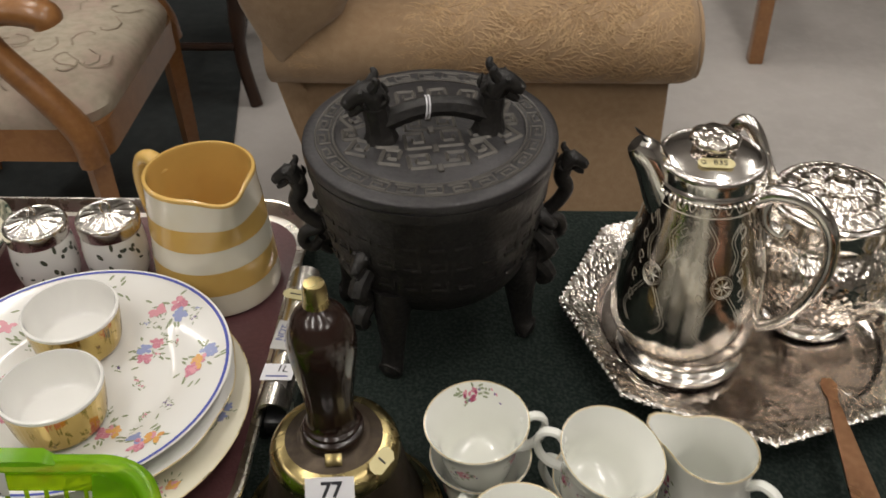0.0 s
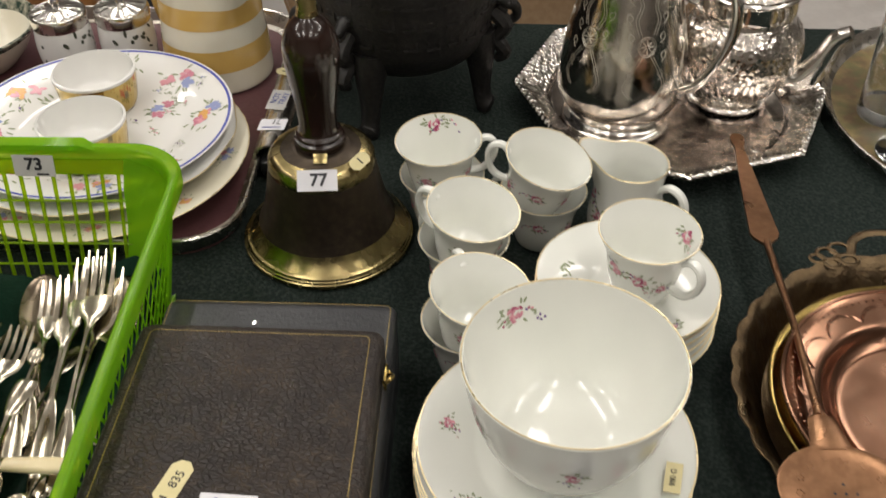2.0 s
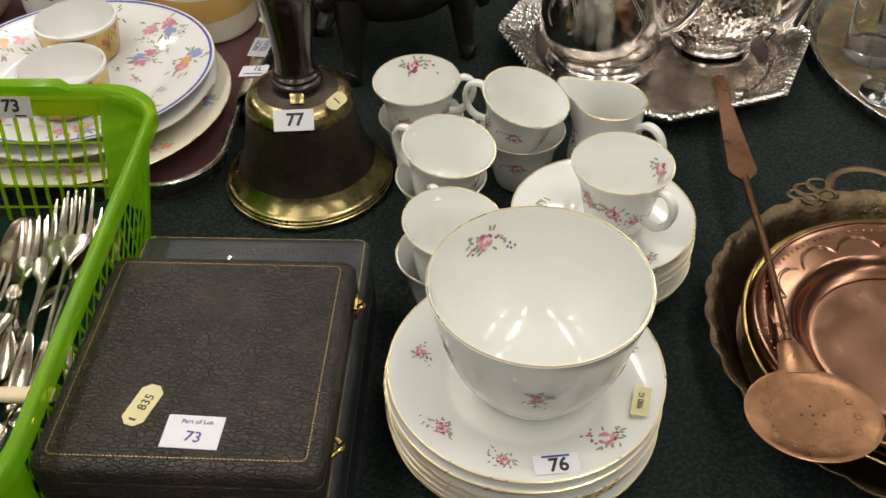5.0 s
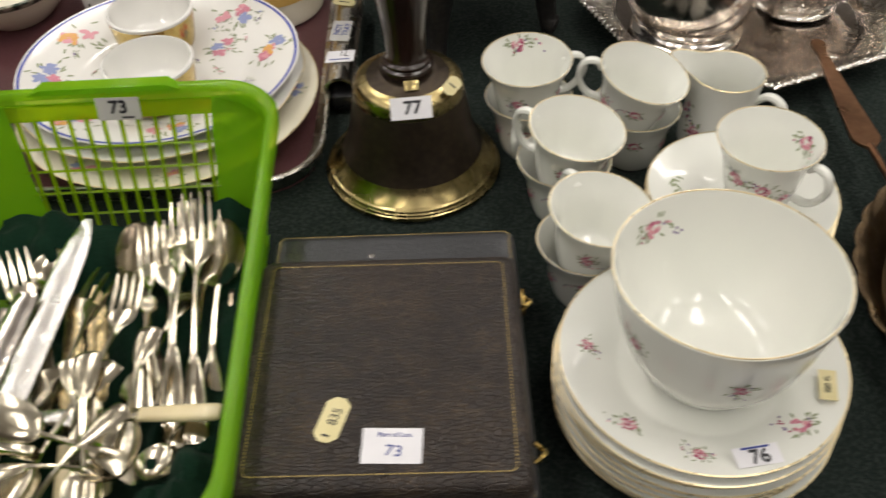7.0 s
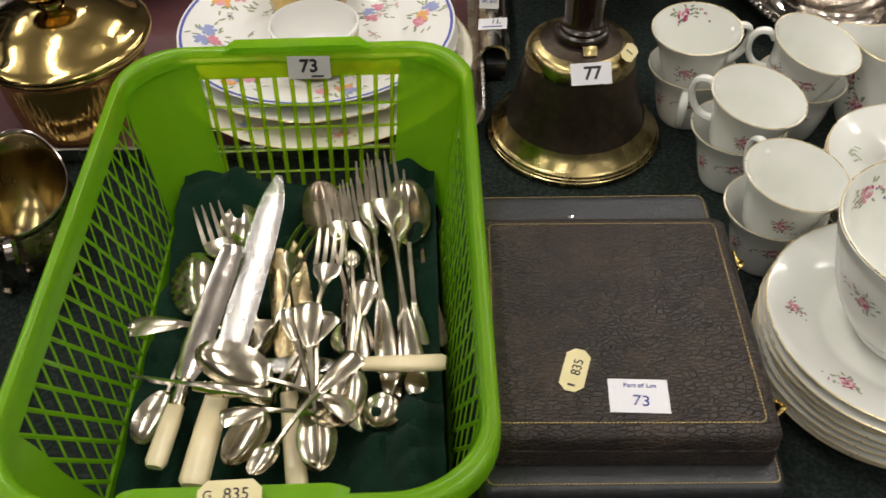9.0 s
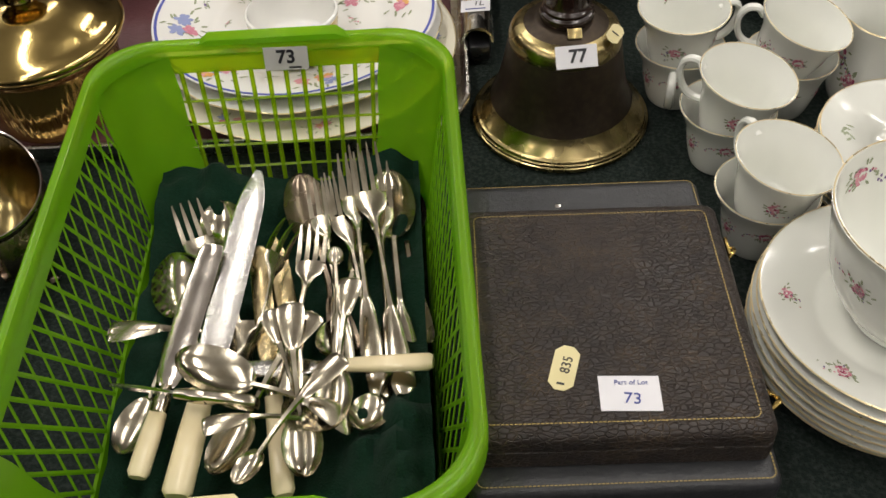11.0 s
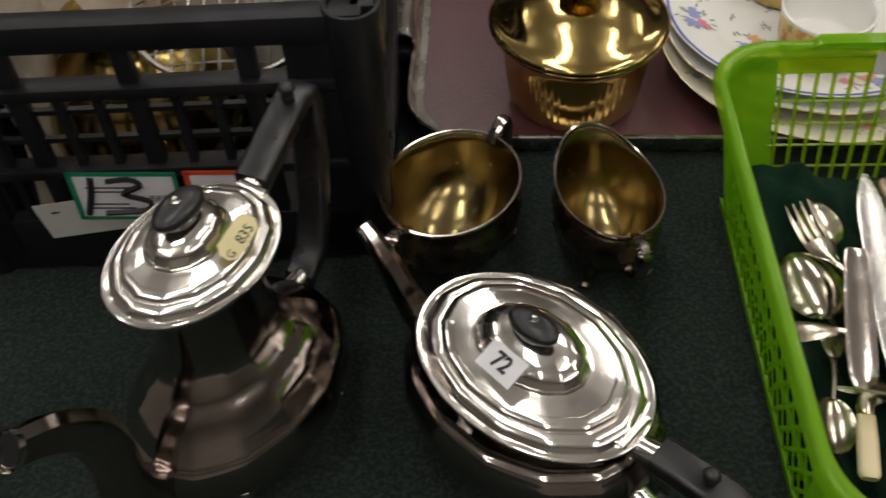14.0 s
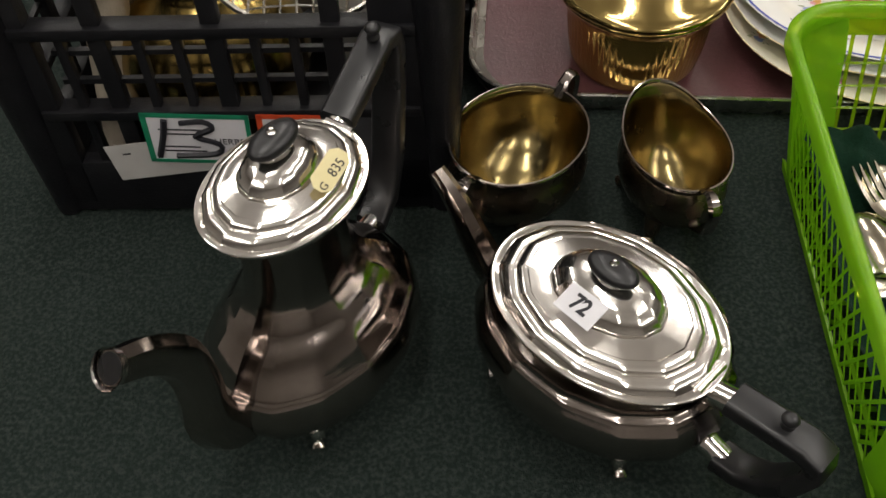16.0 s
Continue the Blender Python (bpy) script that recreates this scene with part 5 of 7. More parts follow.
part("foot_ring", lathe(smooth([(0.036, 0.0003), (0.0405, 0.002), (0.039, 0.005), (0.034, 0.008)], 3), 72, mod=lambda a, r, z: (r * (1 + 0.015 * math.cos(40 * a)), z)), SILVER, tp)
part("collar", lathe(smooth([(0.0465, 0.089), (0.049, 0.092), (0.0495, 0.106), (0.0515, 0.109), (0.049, 0.111)], 3), 72), SILVER, tp)
part("lid", lathe(smooth([(0.0495, 0.110), (0.0490, 0.1125), (0.0465, 0.1135), (0.0440, 0.1130), (0.0410, 0.1155), (0.0350, 0.1165), (0.0320, 0.1160), (0.0290, 0.1190), (0.0220, 0.1205), (0.0140, 0.1205), (0.0100, 0.1225), (0.006, 0.125), (0.0075, 0.129), (0.007, 0.132), (0.0, 0.135)], 3), 96, mod=lambda a, r, z: (r, z + (0.0006 * math.cos(16 * a) if 0.012 < r < 0.033 else 0.0))), SILVER_CHASED, tp, "chased silver lid")
part("spout", sweep(smooth([u(-28, 0.052, 0.030), u(-28, 0.070, 0.038), u(-28, 0.082, 0.056), u(-28, 0.090, 0.078), u(-28, 0.101, 0.088)], 4), [0.016 - 0.0006 * k for k in range(17)], 14), SILVER, tp, "curved pouring spout")
part("handle", sweep(smooth([u(150, 0.046, 0.098), u(150, 0.058, 0.118), u(150, 0.070, 0.140), u(150, 0.082, 0.150), u(150, 0.092, 0.140), u(150, 0.096, 0.110), u(150, 0.090, 0.075), u(150, 0.074, 0.050), u(150, 0.056, 0.042)], 4), 0.006, 12), SILVER, tp, "tall scrolled handle")
part("insulator", sweep([u(150, 0.0945, 0.128), u(150, 0.0955, 0.119)], 0.0068, 12), IVORY, tp, "bone insulator ring")

# ---- bronze censer ----
cz = thing("bronze_censer", pose(-0.029, 0.736, 0.0) @ Matrix.Diagonal((0.935, 0.935, 1.0, 1.0)), "dark bronze four-legged lidded censer with beast handles", "censer")
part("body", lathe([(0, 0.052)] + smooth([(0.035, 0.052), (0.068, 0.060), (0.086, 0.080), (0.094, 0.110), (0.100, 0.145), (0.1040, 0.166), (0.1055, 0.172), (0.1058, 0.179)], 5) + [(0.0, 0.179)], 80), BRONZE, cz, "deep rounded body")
bm = bmesh.new()
for ring, z, count in ((0, 0.150, 30), (1, 0.128, 28), (2, 0.106, 26)):
    for k in range(count):
        a = 2 * math.pi * (k + 0.5 * ring) / count
        rr = float(np.interp(z, [0.080, 0.110, 0.145], [0.086, 0.094, 0.100]))
        for dx, dz, w, h in ((0, 0.006, 0.014, 0.0025), (0, -0.006, 0.014, 0.0025), (0.006, 0, 0.0025, 0.012), (-0.002, 0.0, 0.007, 0.0025)):
            b = block(0.0024, w, h)
            bmesh.ops.transform(b, matrix=Matrix.Rotation(a, 4, "Z") @ Matrix.Translation((rr - 0.0006, dx, z + dz)), verts=b.verts)
            join(bm, b)
part("relief_band", bm, BRONZE, cz, "cast scroll relief")
# same bronze as the body, coloured lighter for the ceiling light it catches
lid = part("lid", lathe(smooth([(0.1045, 0.1795), (0.1075, 0.181), (0.1078, 0.187), (0.106, 0.1895), (0.100, 0.191), (0.09, 0.1915)], 3) + [(0.0975, 0.1912), (0.0965, 0.1904), (0.095, 0.1912), (0.082, 0.1914), (0.0800, 0.1904), (0.0780, 0.1920), (0.0, 0.1930)], 80), BRONZE_CEILING_LIT, cz, "flat round lid with cast relief", Matrix.Translation((0, 0.003, 0.187)) @ pose(0, 0, 0, 1.2, 0, 0) @ pose(0, 0, 0, 0, 0, 11) @ Matrix.Translation((0, 0, -0.187)))
bm = bmesh.new()
for k in range(26):
    a = 2 * math.pi * k / 26
    for pts in ([(-0.0085, 0.0845), (0.0085, 0.0845), (0.0085, 0.0935), (-0.0052, 0.0935), (-0.0052, 0.0880), (0.0035, 0.0880), (0.0035, 0.0908)],):
        for p, q in zip(pts, pts[1:]):
            def spin(v):
                return Matrix.Rotation(a, 3, "Z") @ Vector((v[1], v[0], 0.1916))
            sweep([spin(p), spin(q)], 0.0009, 4, bm=bm)
for R in (0.0962, 0.0815):
    join(bm, torus(R, 0.0009, 0.1914, 80, 5))
part("key_pattern", bm, BRONZE_RUB, lid, "rubbed cast key pattern border")
bm = bmesh.new()
for sx in (1, -1):
    for x, y, w, d, turn in ((0.013, -0.020, 0.020, 0.022, 0), (0.013, -0.050, 0.021, 0.018, 0), (0.036, -0.040, 0.018, 0.020, 20), (0.037, -0.017, 0.018, 0.016, 10), (0.060, -0.022, 0.018, 0.020, 30), (0.012, 0.004, 0.018, 0.016, 0),
                           (0.012, 0.026, 0.019, 0.020, 0), (0.035, 0.020, 0.019, 0.018, -10), (0.012, 0.051, 0.020, 0.020, 0), (0.036, 0.045, 0.019, 0.019, -20), (0.061, 0.022, 0.017, 0.022, -25), (0.066, 0.0, 0.013, 0.015, 0)):
        coil = [(-w / 2, -d / 2), (w / 2, -d / 2), (w / 2, d / 2), (-w / 4, d / 2), (-w / 4, -d / 8), (w / 5, -d / 8), (w / 5, d / 6)]
        m2 = Matrix.Translation((sx * x, y, 0.1924)) @ Matrix.Rotation(radians(sx * turn), 4, "Z")
        for p, q in zip(coil, coil[1:]):
            sweep([m2 @ Vector((sx * p[0], p[1], 0)), m2 @ Vector((sx * q[0], q[1], 0))], 0.0017, 4, 1.15, bm=bm)
for y in (-0.062, -0.034, -0.006, 0.014, 0.038, 0.062):
    block(0.005, 0.010, 0.003, 0.0008, 1, at=(0, y, 0.1928), bm=bm)
tagged(part("lid_relief", bm, BRONZE_RUB, lid, "raised cast mask relief"), kind="stuff")


def beast_head(bm, at, s, face):
    """A small horned head on a neck, looking along face degrees."""
    m = Matrix.Translation(at) @ Matrix.Rotation(radians(face), 4, "Z") @ Matrix.Diagonal((s, s, s, 1))
    b = bmesh.new()
    sweep(smooth([(-0.004, 0, -0.006), (-0.001, 0, 0.009), (0.008, 0, 0.015), (0.019, 0, 0.010), (0.028, 0, 0.003)], 3), [0.0105, 0.0108, 0.0112, 0.0116, 0.0118, 0.0115, 0.0108, 0.0096, 0.0086, 0.0078, 0.0074, 0.0070, 0.0052], 10, bm=b)
    for y in (-0.007, 0.007):
        sweep(smooth([(0.002, y, 0.020), (-0.003, y * 1.3, 0.028), (0.000, y * 1.5, 0.033)], 3), [0.0052, 0.0050, 0.0046, 0.0042, 0.0036, 0.0028, 0.0012], 8, bm=b)
        lathe([(0, 0.0035), (0.0034, 0), (0, -0.0035)], 8, bm=b, m=Matrix.Translation((0.012, y * 1.2, 0.020)))
        lathe([(0, 0.0028), (0.0028, 0), (0, -0.0028)], 8, bm=b, m=Matrix.Translation((0.026, y * 0.6, 0.009)))
        sweep(smooth([(-0.006, y, 0.004), (-0.012, y * 1.3, 0.010), (-0.009, y * 1.4, 0.018)], 3), [0.004, 0.0038, 0.0036, 0.0032, 0.0028, 0.0022, 0.0012], 6, bm=b)
    sweep([(0.012, 0, 0.003), (0.019, 0, -0.003), (0.024, 0, -0.006)], [0.006, 0.0045, 0.003], 8, bm=b)
    for q in range(3):
        lathe([(0, 0.003), (0.004, 0), (0, -0.003)], 7, bm=b, m=Matrix.Translation((-0.011 + 0.002 * q, 0, 0.002 + 0.007 * q)))
    bmesh.ops.transform(b, matrix=m, verts=b.verts)
    join(bm, b)


bm = bmesh.new()
for sx in (1, -1):
    sweep(smooth([(sx * 0.045, 0, 0.192), (sx * 0.046, 0, 0.206), (sx * 0.048, 0, 0.222)], 4), [0.0150, 0.0138, 0.0125, 0.0118, 0.0114, 0.0112, 0.0112, 0.0112, 0.0110], 8, 1.0, bm=bm)
    beast_head(bm, (sx * 0.049, 0, 0.221), 0.86, 0 if sx > 0 else 180)
sweep(smooth([(-0.042, 0, 0.207), (-0.02, 0, 0.2145), (0, 0, 0.217), (0.02, 0, 0.2145), (0.042, 0, 0.207)], 4), 0.0084, 8, 1.15, bm=bm)
part("lid_handle", bm, BRONZE, lid, "bar handle between two beast heads", pose(0.003, -0.010, 0))
for sx in (1, -1):
    bm = bmesh.new()
    sweep(smooth([(sx * 0.100, 0, 0.084), (sx * 0.108, 0, 0.074), (sx * 0.117, 0, 0.079), (sx * 0.114, 0, 0.090), (sx * 0.099, 0, 0.095), (sx * 0.112, 0, 0.108), (sx * 0.119, 0, 0.122), (sx * 0.114, 0, 0.133), (sx * 0.116, 0, 0.143)], 4), [0.0044 + 0.00010 * k for k in range(33)], 10, bm=bm)
    beast_head(bm, (sx * 0.117, 0, 0.140), 0.66, 0 if sx > 0 else 180)
    part("side_handle", bm, BRONZE, cz, "curling beast side handle", pose(0, 0, 0.009, 0, 0, 6))
for k in range(4):
    a = radians((-113, -16, 70, 165)[k])
    bm = bmesh.new()
    c, s = math.cos(a), math.sin(a)
    sweep(smooth([(0.078 * c, 0.078 * s, 0.088), (0.082 * c, 0.082 * s, 0.060), (0.084 * c, 0.084 * s, 0.030), (0.088 * c, 0.088 * s, 0.010), (0.097 * c, 0.097 * s, 0.0045)], 3), [0.019, 0.0185, 0.0172, 0.0155, 0.0136, 0.0120, 0.0108, 0.0100, 0.0098, 0.0104, 0.0115, 0.0110, 0.0055], 12, bm=bm)
    b = a + radians(-10 if k == 0 else 4)
    c, s = math.cos(b), math.sin(b)
    beast_head(bm, (0.090 * c, 0.090 * s, 0.112), 0.72, math.degrees(b))
    sweep(smooth([(0.092 * c, 0.092 * s, 0.108), (0.106 * c, 0.106 * s, 0.094), (0.096 * c, 0.096 * s, 0.080), (0.107 * c, 0.107 * s, 0.066), (0.098 * c, 0.098 * s, 0.056)], 3), [0.0085, 0.0085, 0.009, 0.009, 0.0085, 0.008, 0.008, 0.0085, 0.008, 0.0075, 0.007, 0.006, 0.004], 8, bm=bm)
    part("leg", bm, BRONZE, cz, "cast beast-mask leg")
LH = cz.matrix_world @ lid.matrix_basis @ pose(0.003, -0.010, 0)
string = thing("tie_string", LH, "white string loop tied round the censer's handle", "string")
for dx in (-0.0075, -0.0050):
    part("loop", sweep([(dx + 0.001 * math.sin(radians(a)), 0.0096 * math.cos(radians(a)), 0.2165 + 0.0088 * math.sin(radians(a))) for a in range(0, 361, 30)], 0.0007, 6), PAPER, string)
part("loose_end", sweep(smooth([(-0.006, 0.008, 0.222), (0.000, 0.024, 0.200), (0.010, 0.036, 0.1960), (0.026, 0.046, 0.1965)], 3), 0.0009, 6), PAPER, string)
part("loose_end", sweep(smooth([(-0.004, 0.009, 0.220), (0.006, 0.026, 0.199), (0.014, 0.034, 0.1962), (0.022, 0.041, 0.1965)], 3), 0.0008, 6), PAPER, string)

# ---- copper and brass ----
bt = thing("brass_dish_tray", pose(0.372, 0.312, 0.0), "antique brass tray with a scalloped pierced rim", "tray")
scal = lambda a, r, z: (r * (1 + 0.018 * max(0.0, (r - 0.13) / 0.018) * abs(math.sin(17 * a))), z)
part("body", lathe([(0, 0.002), (0.125, 0.002)] + smooth([(0.128, 0.003), (0.136, 0.014), (0.145, 0.028), (0.1485, 0.031), (0.1475, 0.0325), (0.140, 0.0285), (0.131, 0.014), (0.124, 0.0055)], 4) + [(0.0, 0.0045)], 272, mod=scal), BRASS_OLD, bt)
bm = bmesh.new()
sweep(smooth([(-0.030, 0.150, 0.0325), (-0.024, 0.166, 0.0335), (-0.010, 0.175, 0.034), (0.010, 0.175, 0.034), (0.024, 0.166, 0.0335), (0.030, 0.150, 0.0325)], 4), 0.0014, 6, 2.6, bm=bm)
part("handle", bm, BRASS_OLD, bt, "pierced scrolling brass handle")
for sx in (1, -1):
    for x, y, r in ((0.0375, 0.156, 0.0085), (0.0335, 0.1435, 0.0075), (0.0490, 0.1500, 0.0080), (0.0475, 0.1390, 0.0060), (0.0580, 0.1440, 0.0055)):
        part("handle_lobe", sweep([(sx * x + r * math.cos(radians(t)), y + r * 0.85 * math.sin(radians(t)), 0.0325) for t in range(0, 361, 30)], 0.0012, 5, 1.5, caps=False), BRASS_OLD, bt)
bd = thing("brass_dish", pose(0.362, 0.302, 0.0056), "round polished brass dish lying inside the tray", "dish")
part("body", lathe([(0, 0.0), (0.088, 0.0)] + smooth([(0.090, 0.001), (0.102, 0.016), (0.112, 0.028), (0.118, 0.031), (0.1185, 0.033), (0.115, 0.0335), (0.106, 0.028), (0.096, 0.014), (0.088, 0.003)], 4) + [(0, 0.002)], 96), BRASS, bd)
cpd = thing("copper_plate", pose(0.351, 0.292, 0.0268), "round copper plate with a punched border", "plate")
part("body", lathe([(0.0, 0.0086), (0.060, 0.0090), (0.0655, 0.0094)] + smooth([(0.0670, 0.0098), (0.0725, 0.0135), (0.0770, 0.0195), (0.0815, 0.0222), (0.098, 0.0260), (0.104, 0.0285)], 4) + [(0.1055, 0.0285), (0.1060, 0.0270), (0.098, 0.0240), (0.082, 0.0200), (0.0775, 0.0170), (0.073, 0.0105), (0.066, 0.0070), (0, 0.0064)], 128), COPPER, cpd)
part("well_ring", torus(0.0655, 0.0007, 0.0098, 96, 6), COPPER, cpd, "raised ring round the flat centre")
part("rim_bead", torus(0.1045, 0.0016, 0.0285, 128, 8), COPPER, cpd, "rolled rim")
bm = bmesh.new()
for k in range(110):
    a = 2 * math.pi * k / 110
    lathe([(0, 0.0008), (0.0010, 0.0003), (0.0012, -0.0003)], 5, bm=bm, m=Matrix.Translation((0.0985 * math.cos(a), 0.0985 * math.sin(a), 0.0264)))
for k in range(16):
    a0 = 2 * math.pi * k / 16
    for inner in (0.0, 0.0016):
        arc = []
        for q in range(9):
            f = q / 8
            a, r = a0 + 2 * math.pi / 16 * f, 0.0945 - inner - 0.0095 * abs(2 * f - 1) ** 2.4
            arc.append((r * math.cos(a), r * math.sin(a), float(np.interp(r, (0.0815, 0.098), (0.0224, 0.0262)))))
        sweep(arc, 0.00045, 4, bm=bm, caps=False)
part("punched_border", bm, COPPER, cpd, "punched scallop border")
sk = thing("copper_skimmer", pose(0.262, 0.2165, 0.0), "long-handled copper skimmer lying on the copper plate", "skimmer")
part("bowl", lathe([(0, 0.002), (0.025, 0.0022), (0.036, 0.0032), (0.0395, 0.0045), (0.0400, 0.0052), (0.0385, 0.0056), (0.035, 0.0044), (0.025, 0.0034), (0, 0.0032)], 64, 1.0, 0.86), COPPER_DULL, sk, "round pierced skimmer disc", pose(0, 0, 0.0565, 0, 0, 0))
# the disc is not cut through: flat black dots paint the dark of its piercings
bm = bmesh.new()
for x, y in ((0, 0), (0.0065, 0), (-0.0065, 0), (0, 0.0065), (0, -0.0065)):
    lathe([(0, 0.0), (0.0010, 0.0)], 8, bm=bm, m=Matrix.Translation((x, y, 0.06015)))
part("hole_shade_disc", bm, INK, sk)
bm = bmesh.new()
for k in range(14):
    a = 2 * math.pi * k / 14
    for j in range(6):
        b2 = 2 * math.pi * j / 6
        lathe([(0, 0.0006), (0.0008, 0.0002), (0.0009, -0.0006)], 5, bm=bm, m=Matrix.Translation((0.0265 * math.cos(a) + 0.0022 * math.cos(b2), 0.0257 * math.sin(a) + 0.0022 * math.sin(b2), 0.0602)))
part("star_punching", bm, COPPER_DULL, sk)
part("tang", ribbon([(0.031, 0.0135, 0.0605), (0.045, 0.0105, 0.0605), (0.056, 0.0085, 0.060), (0.0575, 0.005, 0.060), (0.062, 0.003, 0.060)], 0.003), COPPER_DULL, sk)
part("stem", sweep([(-0.001, 0.058, 0.060), (0.006, 0.150, 0.0535), (0.0135, 0.252, 0.0385)], [0.0028, 0.0026, 0.003], 10), COPPER_DULL, sk, "narrow round stem")
part("grip", loft([[(x + u * w, y, z + v * 0.0012) for u, v in ((-1, -1), (1, -1), (1, 1), (-1, 1))] for y, x, w, z in ((0.248, 0.0133, 0.003, 0.0388), (0.256, 0.0137, 0.0095, 0.0380), (0.262, 0.014, 0.0115, 0.0375), (0.31, 0.0165, 0.0092, 0.0340), (0.36, 0.0195, 0.0062, 0.0308), (0.395, 0.0218, 0.0038, 0.0290), (0.402, 0.0222, 0.0058, 0.0288), (0.410, 0.0227, 0.0066, 0.0285), (0.417, 0.0232, 0.0035, 0.0283))]), COPPER_DULL, sk, "flat tapering grip")
dk = thing("dark_pierced_dish", pose(0.385, 0.150, 0.0), "dark brass pierced dish with a paper ticket", "dish")
part("body", lathe([(0, 0.002), (0.05, 0.002)] + smooth([(0.055, 0.004), (0.066, 0.016), (0.076, 0.022), (0.075, 0.024), (0.063, 0.018), (0.052, 0.006)], 3) + [(0, 0.005)], 96, mod=lambda a, r, z: (r * (1 + 0.02 * math.cos(24 * a) * (r > 0.07)), z)), BRASS_OLD, dk)
sticker(0.026, 0.013, pose(0.330, 0.175, 0.0262, 15, 0, 30), "small pale ticket on a dark dish", PAPER, [("|", 0.012, 0, 0, INK, 0)], True)

# round tray with glasses
gt = thing("round_tray", pose(0.592, 0.700, 0.0), "round tray with a silvery rim and brown patterned base", "tray")
part("base", lathe([(0, 0.0), (0.19, 0.0), (0.19, 0.004), (0, 0.004)], 96), TRAY_BROWN, gt, "brown patterned base")
part("rim", lathe(smooth([(0.19, 0.0), (0.194, 0.004), (0.199, 0.014), (0.2005, 0.0165), (0.198, 0.0168), (0.193, 0.008), (0.188, 0.0045)], 3), 120), ALU, gt, "raised metal rim")


def tumbler(m, stem):
    t = thing("drinking_glass", m, "clear glass tumbler standing on the tray" if not stem else "clear stemmed glass standing on the tray", "glass", "glasses on the round tray")
    if stem:
        pr = smooth([(0.027, 0.0), (0.028, 0.002), (0.015, 0.005), (0.005, 0.010), (0.004, 0.045), (0.010, 0.055), (0.024, 0.075), (0.028, 0.115)], 3) + smooth([(0.0268, 0.115), (0.0225, 0.076), (0.008, 0.058), (0.0, 0.056)], 3)
    else:
        pr = smooth([(0.024, 0.0), (0.026, 0.002), (0.0265, 0.02), (0.027, 0.06), (0.029, 0.115)], 3) + smooth([(0.0275, 0.115), (0.0252, 0.06), (0.0245, 0.018), (0.02, 0.014), (0, 0.013)], 3)
    part("vessel", lathe([(0, 0.0005)] + pr, 40), GLASS, t)
    return t


tumbler(pose(0.452, 0.710, 0.0045), False)
tumbler(pose(0.452, 0.640, 0.0045), True)
tumbler(pose(0.505, 0.690, 0.0045), False)
tumbler(pose(0.510, 0.620, 0.0045), True)
tumbler(pose(0.500, 0.760, 0.0045), False)


# ---- four-piece plated tea service ----
def panel(a, r, z):
    """Flat panels round the sides."""
    f = (a * 14 / (2 * math.pi)) % 1.0 - 0.5
    k = math.cos(math.pi / 14) / math.cos(f * 2 * math.pi / 14)
    return r * (0.35 + 0.65 * k if z > 0.016 else 1.0), z


def oval_lid(t, a, b, z, slope=0.0, mats=SILVER, name="lid", m=None):
    P = smooth([(0.93, -0.003), (1.03, -0.0012), (1.05, 0.0008), (1.04, 0.0024), (1.00, 0.0026)], 4) + smooth([(0.985, 0.0022), (0.95, 0.0052), (0.90, 0.0074), (0.85, 0.0080)], 4) + smooth([(0.835, 0.0076), (0.825, 0.0078), (0.81, 0.0096), (0.77, 0.0112), (0.72, 0.0118)], 3) + smooth([(0.705, 0.0112), (0.60, 0.0122), (0.52, 0.0128)], 3) + smooth([(0.505, 0.0130), (0.485, 0.0165), (0.43, 0.0212), (0.32, 0.0254), (0.12, 0.0282)], 4)
    def mod(an, r, zz):
        return (r + 1.1 * (panel(an, r, 1.0)[0] - r) if r < 0.99 else r), zz
    lid_ob = part(name, lathe(P + [(0.0, 0.0284)], 112, a, b, mod=mod), mats, t, "stepped oval hinged lid", m if m is not None else pose(0, 0, z, 0, slope, 0), 15)
    up = pose(0, 0, 0.0062) @ Matrix.Diagonal((0.80, 0.82, 0.82, 1.0))
    part("finial_stem", lathe([(0.010, 0.0262), (0.0085, 0.0290), (0.006, 0.0300), (0.0, 0.0300)], 24, 1.3, 0.9), mats, lid_ob, "", up)
    part("finial", lathe(smooth([(0.004, 0.0295), (0.0115, 0.0310), (0.0138, 0.0345), (0.0125, 0.0385), (0.007, 0.0410), (0.0, 0.0412)], 3), 40, 1.5, 0.85), EBONY, lid_ob, "black oval finial", up)
    part("finial_screw", lathe(smooth([(0.0030, 0.0408), (0.0032, 0.0425), (0.0018, 0.0440), (0.0015, 0.0455), (0.0, 0.0462)], 2), 16), SILVER, lid_ob, "small screw cap", up)
    return lid_ob


def feet(t, us, vs, mat, h=0.016):
    for fu in us:
        for fv in vs:
            part("foot", sweep(smooth([(fu * 0.8, fv * 0.8, h + 0.006), (fu * 0.95, fv * 0.95, h * 0.7), (fu, fv, 0.006), (fu * 1.1, fv * 1.12, 0.0022)], 3), [0.0075, 0.0068, 0.006, 0.0052, 0.0044, 0.004, 0.0038, 0.0042, 0.0048, 0.002], 10), mat, t, "small paw foot")


# teapot
tea = thing("plated_teapot", pose(-0.551, 0.2065, 0.0, 0, 0, -41), "oval silver-plated teapot with a black handle and finial", "teapot")
part("body", lathe([(0, 0.012)] + smooth([(0.50, 0.012), (0.72, 0.017), (0.95, 0.032), (1.04, 0.050), (1.03, 0.062), (0.98, 0.070), (0.95, 0.0735), (0.90, 0.0765), (0.905, 0.084), (0.94, 0.087)], 5), 112, 0.083, 0.064, mod=panel), TARNISH, tea, "panelled oval body, slightly tarnished", None, 15)
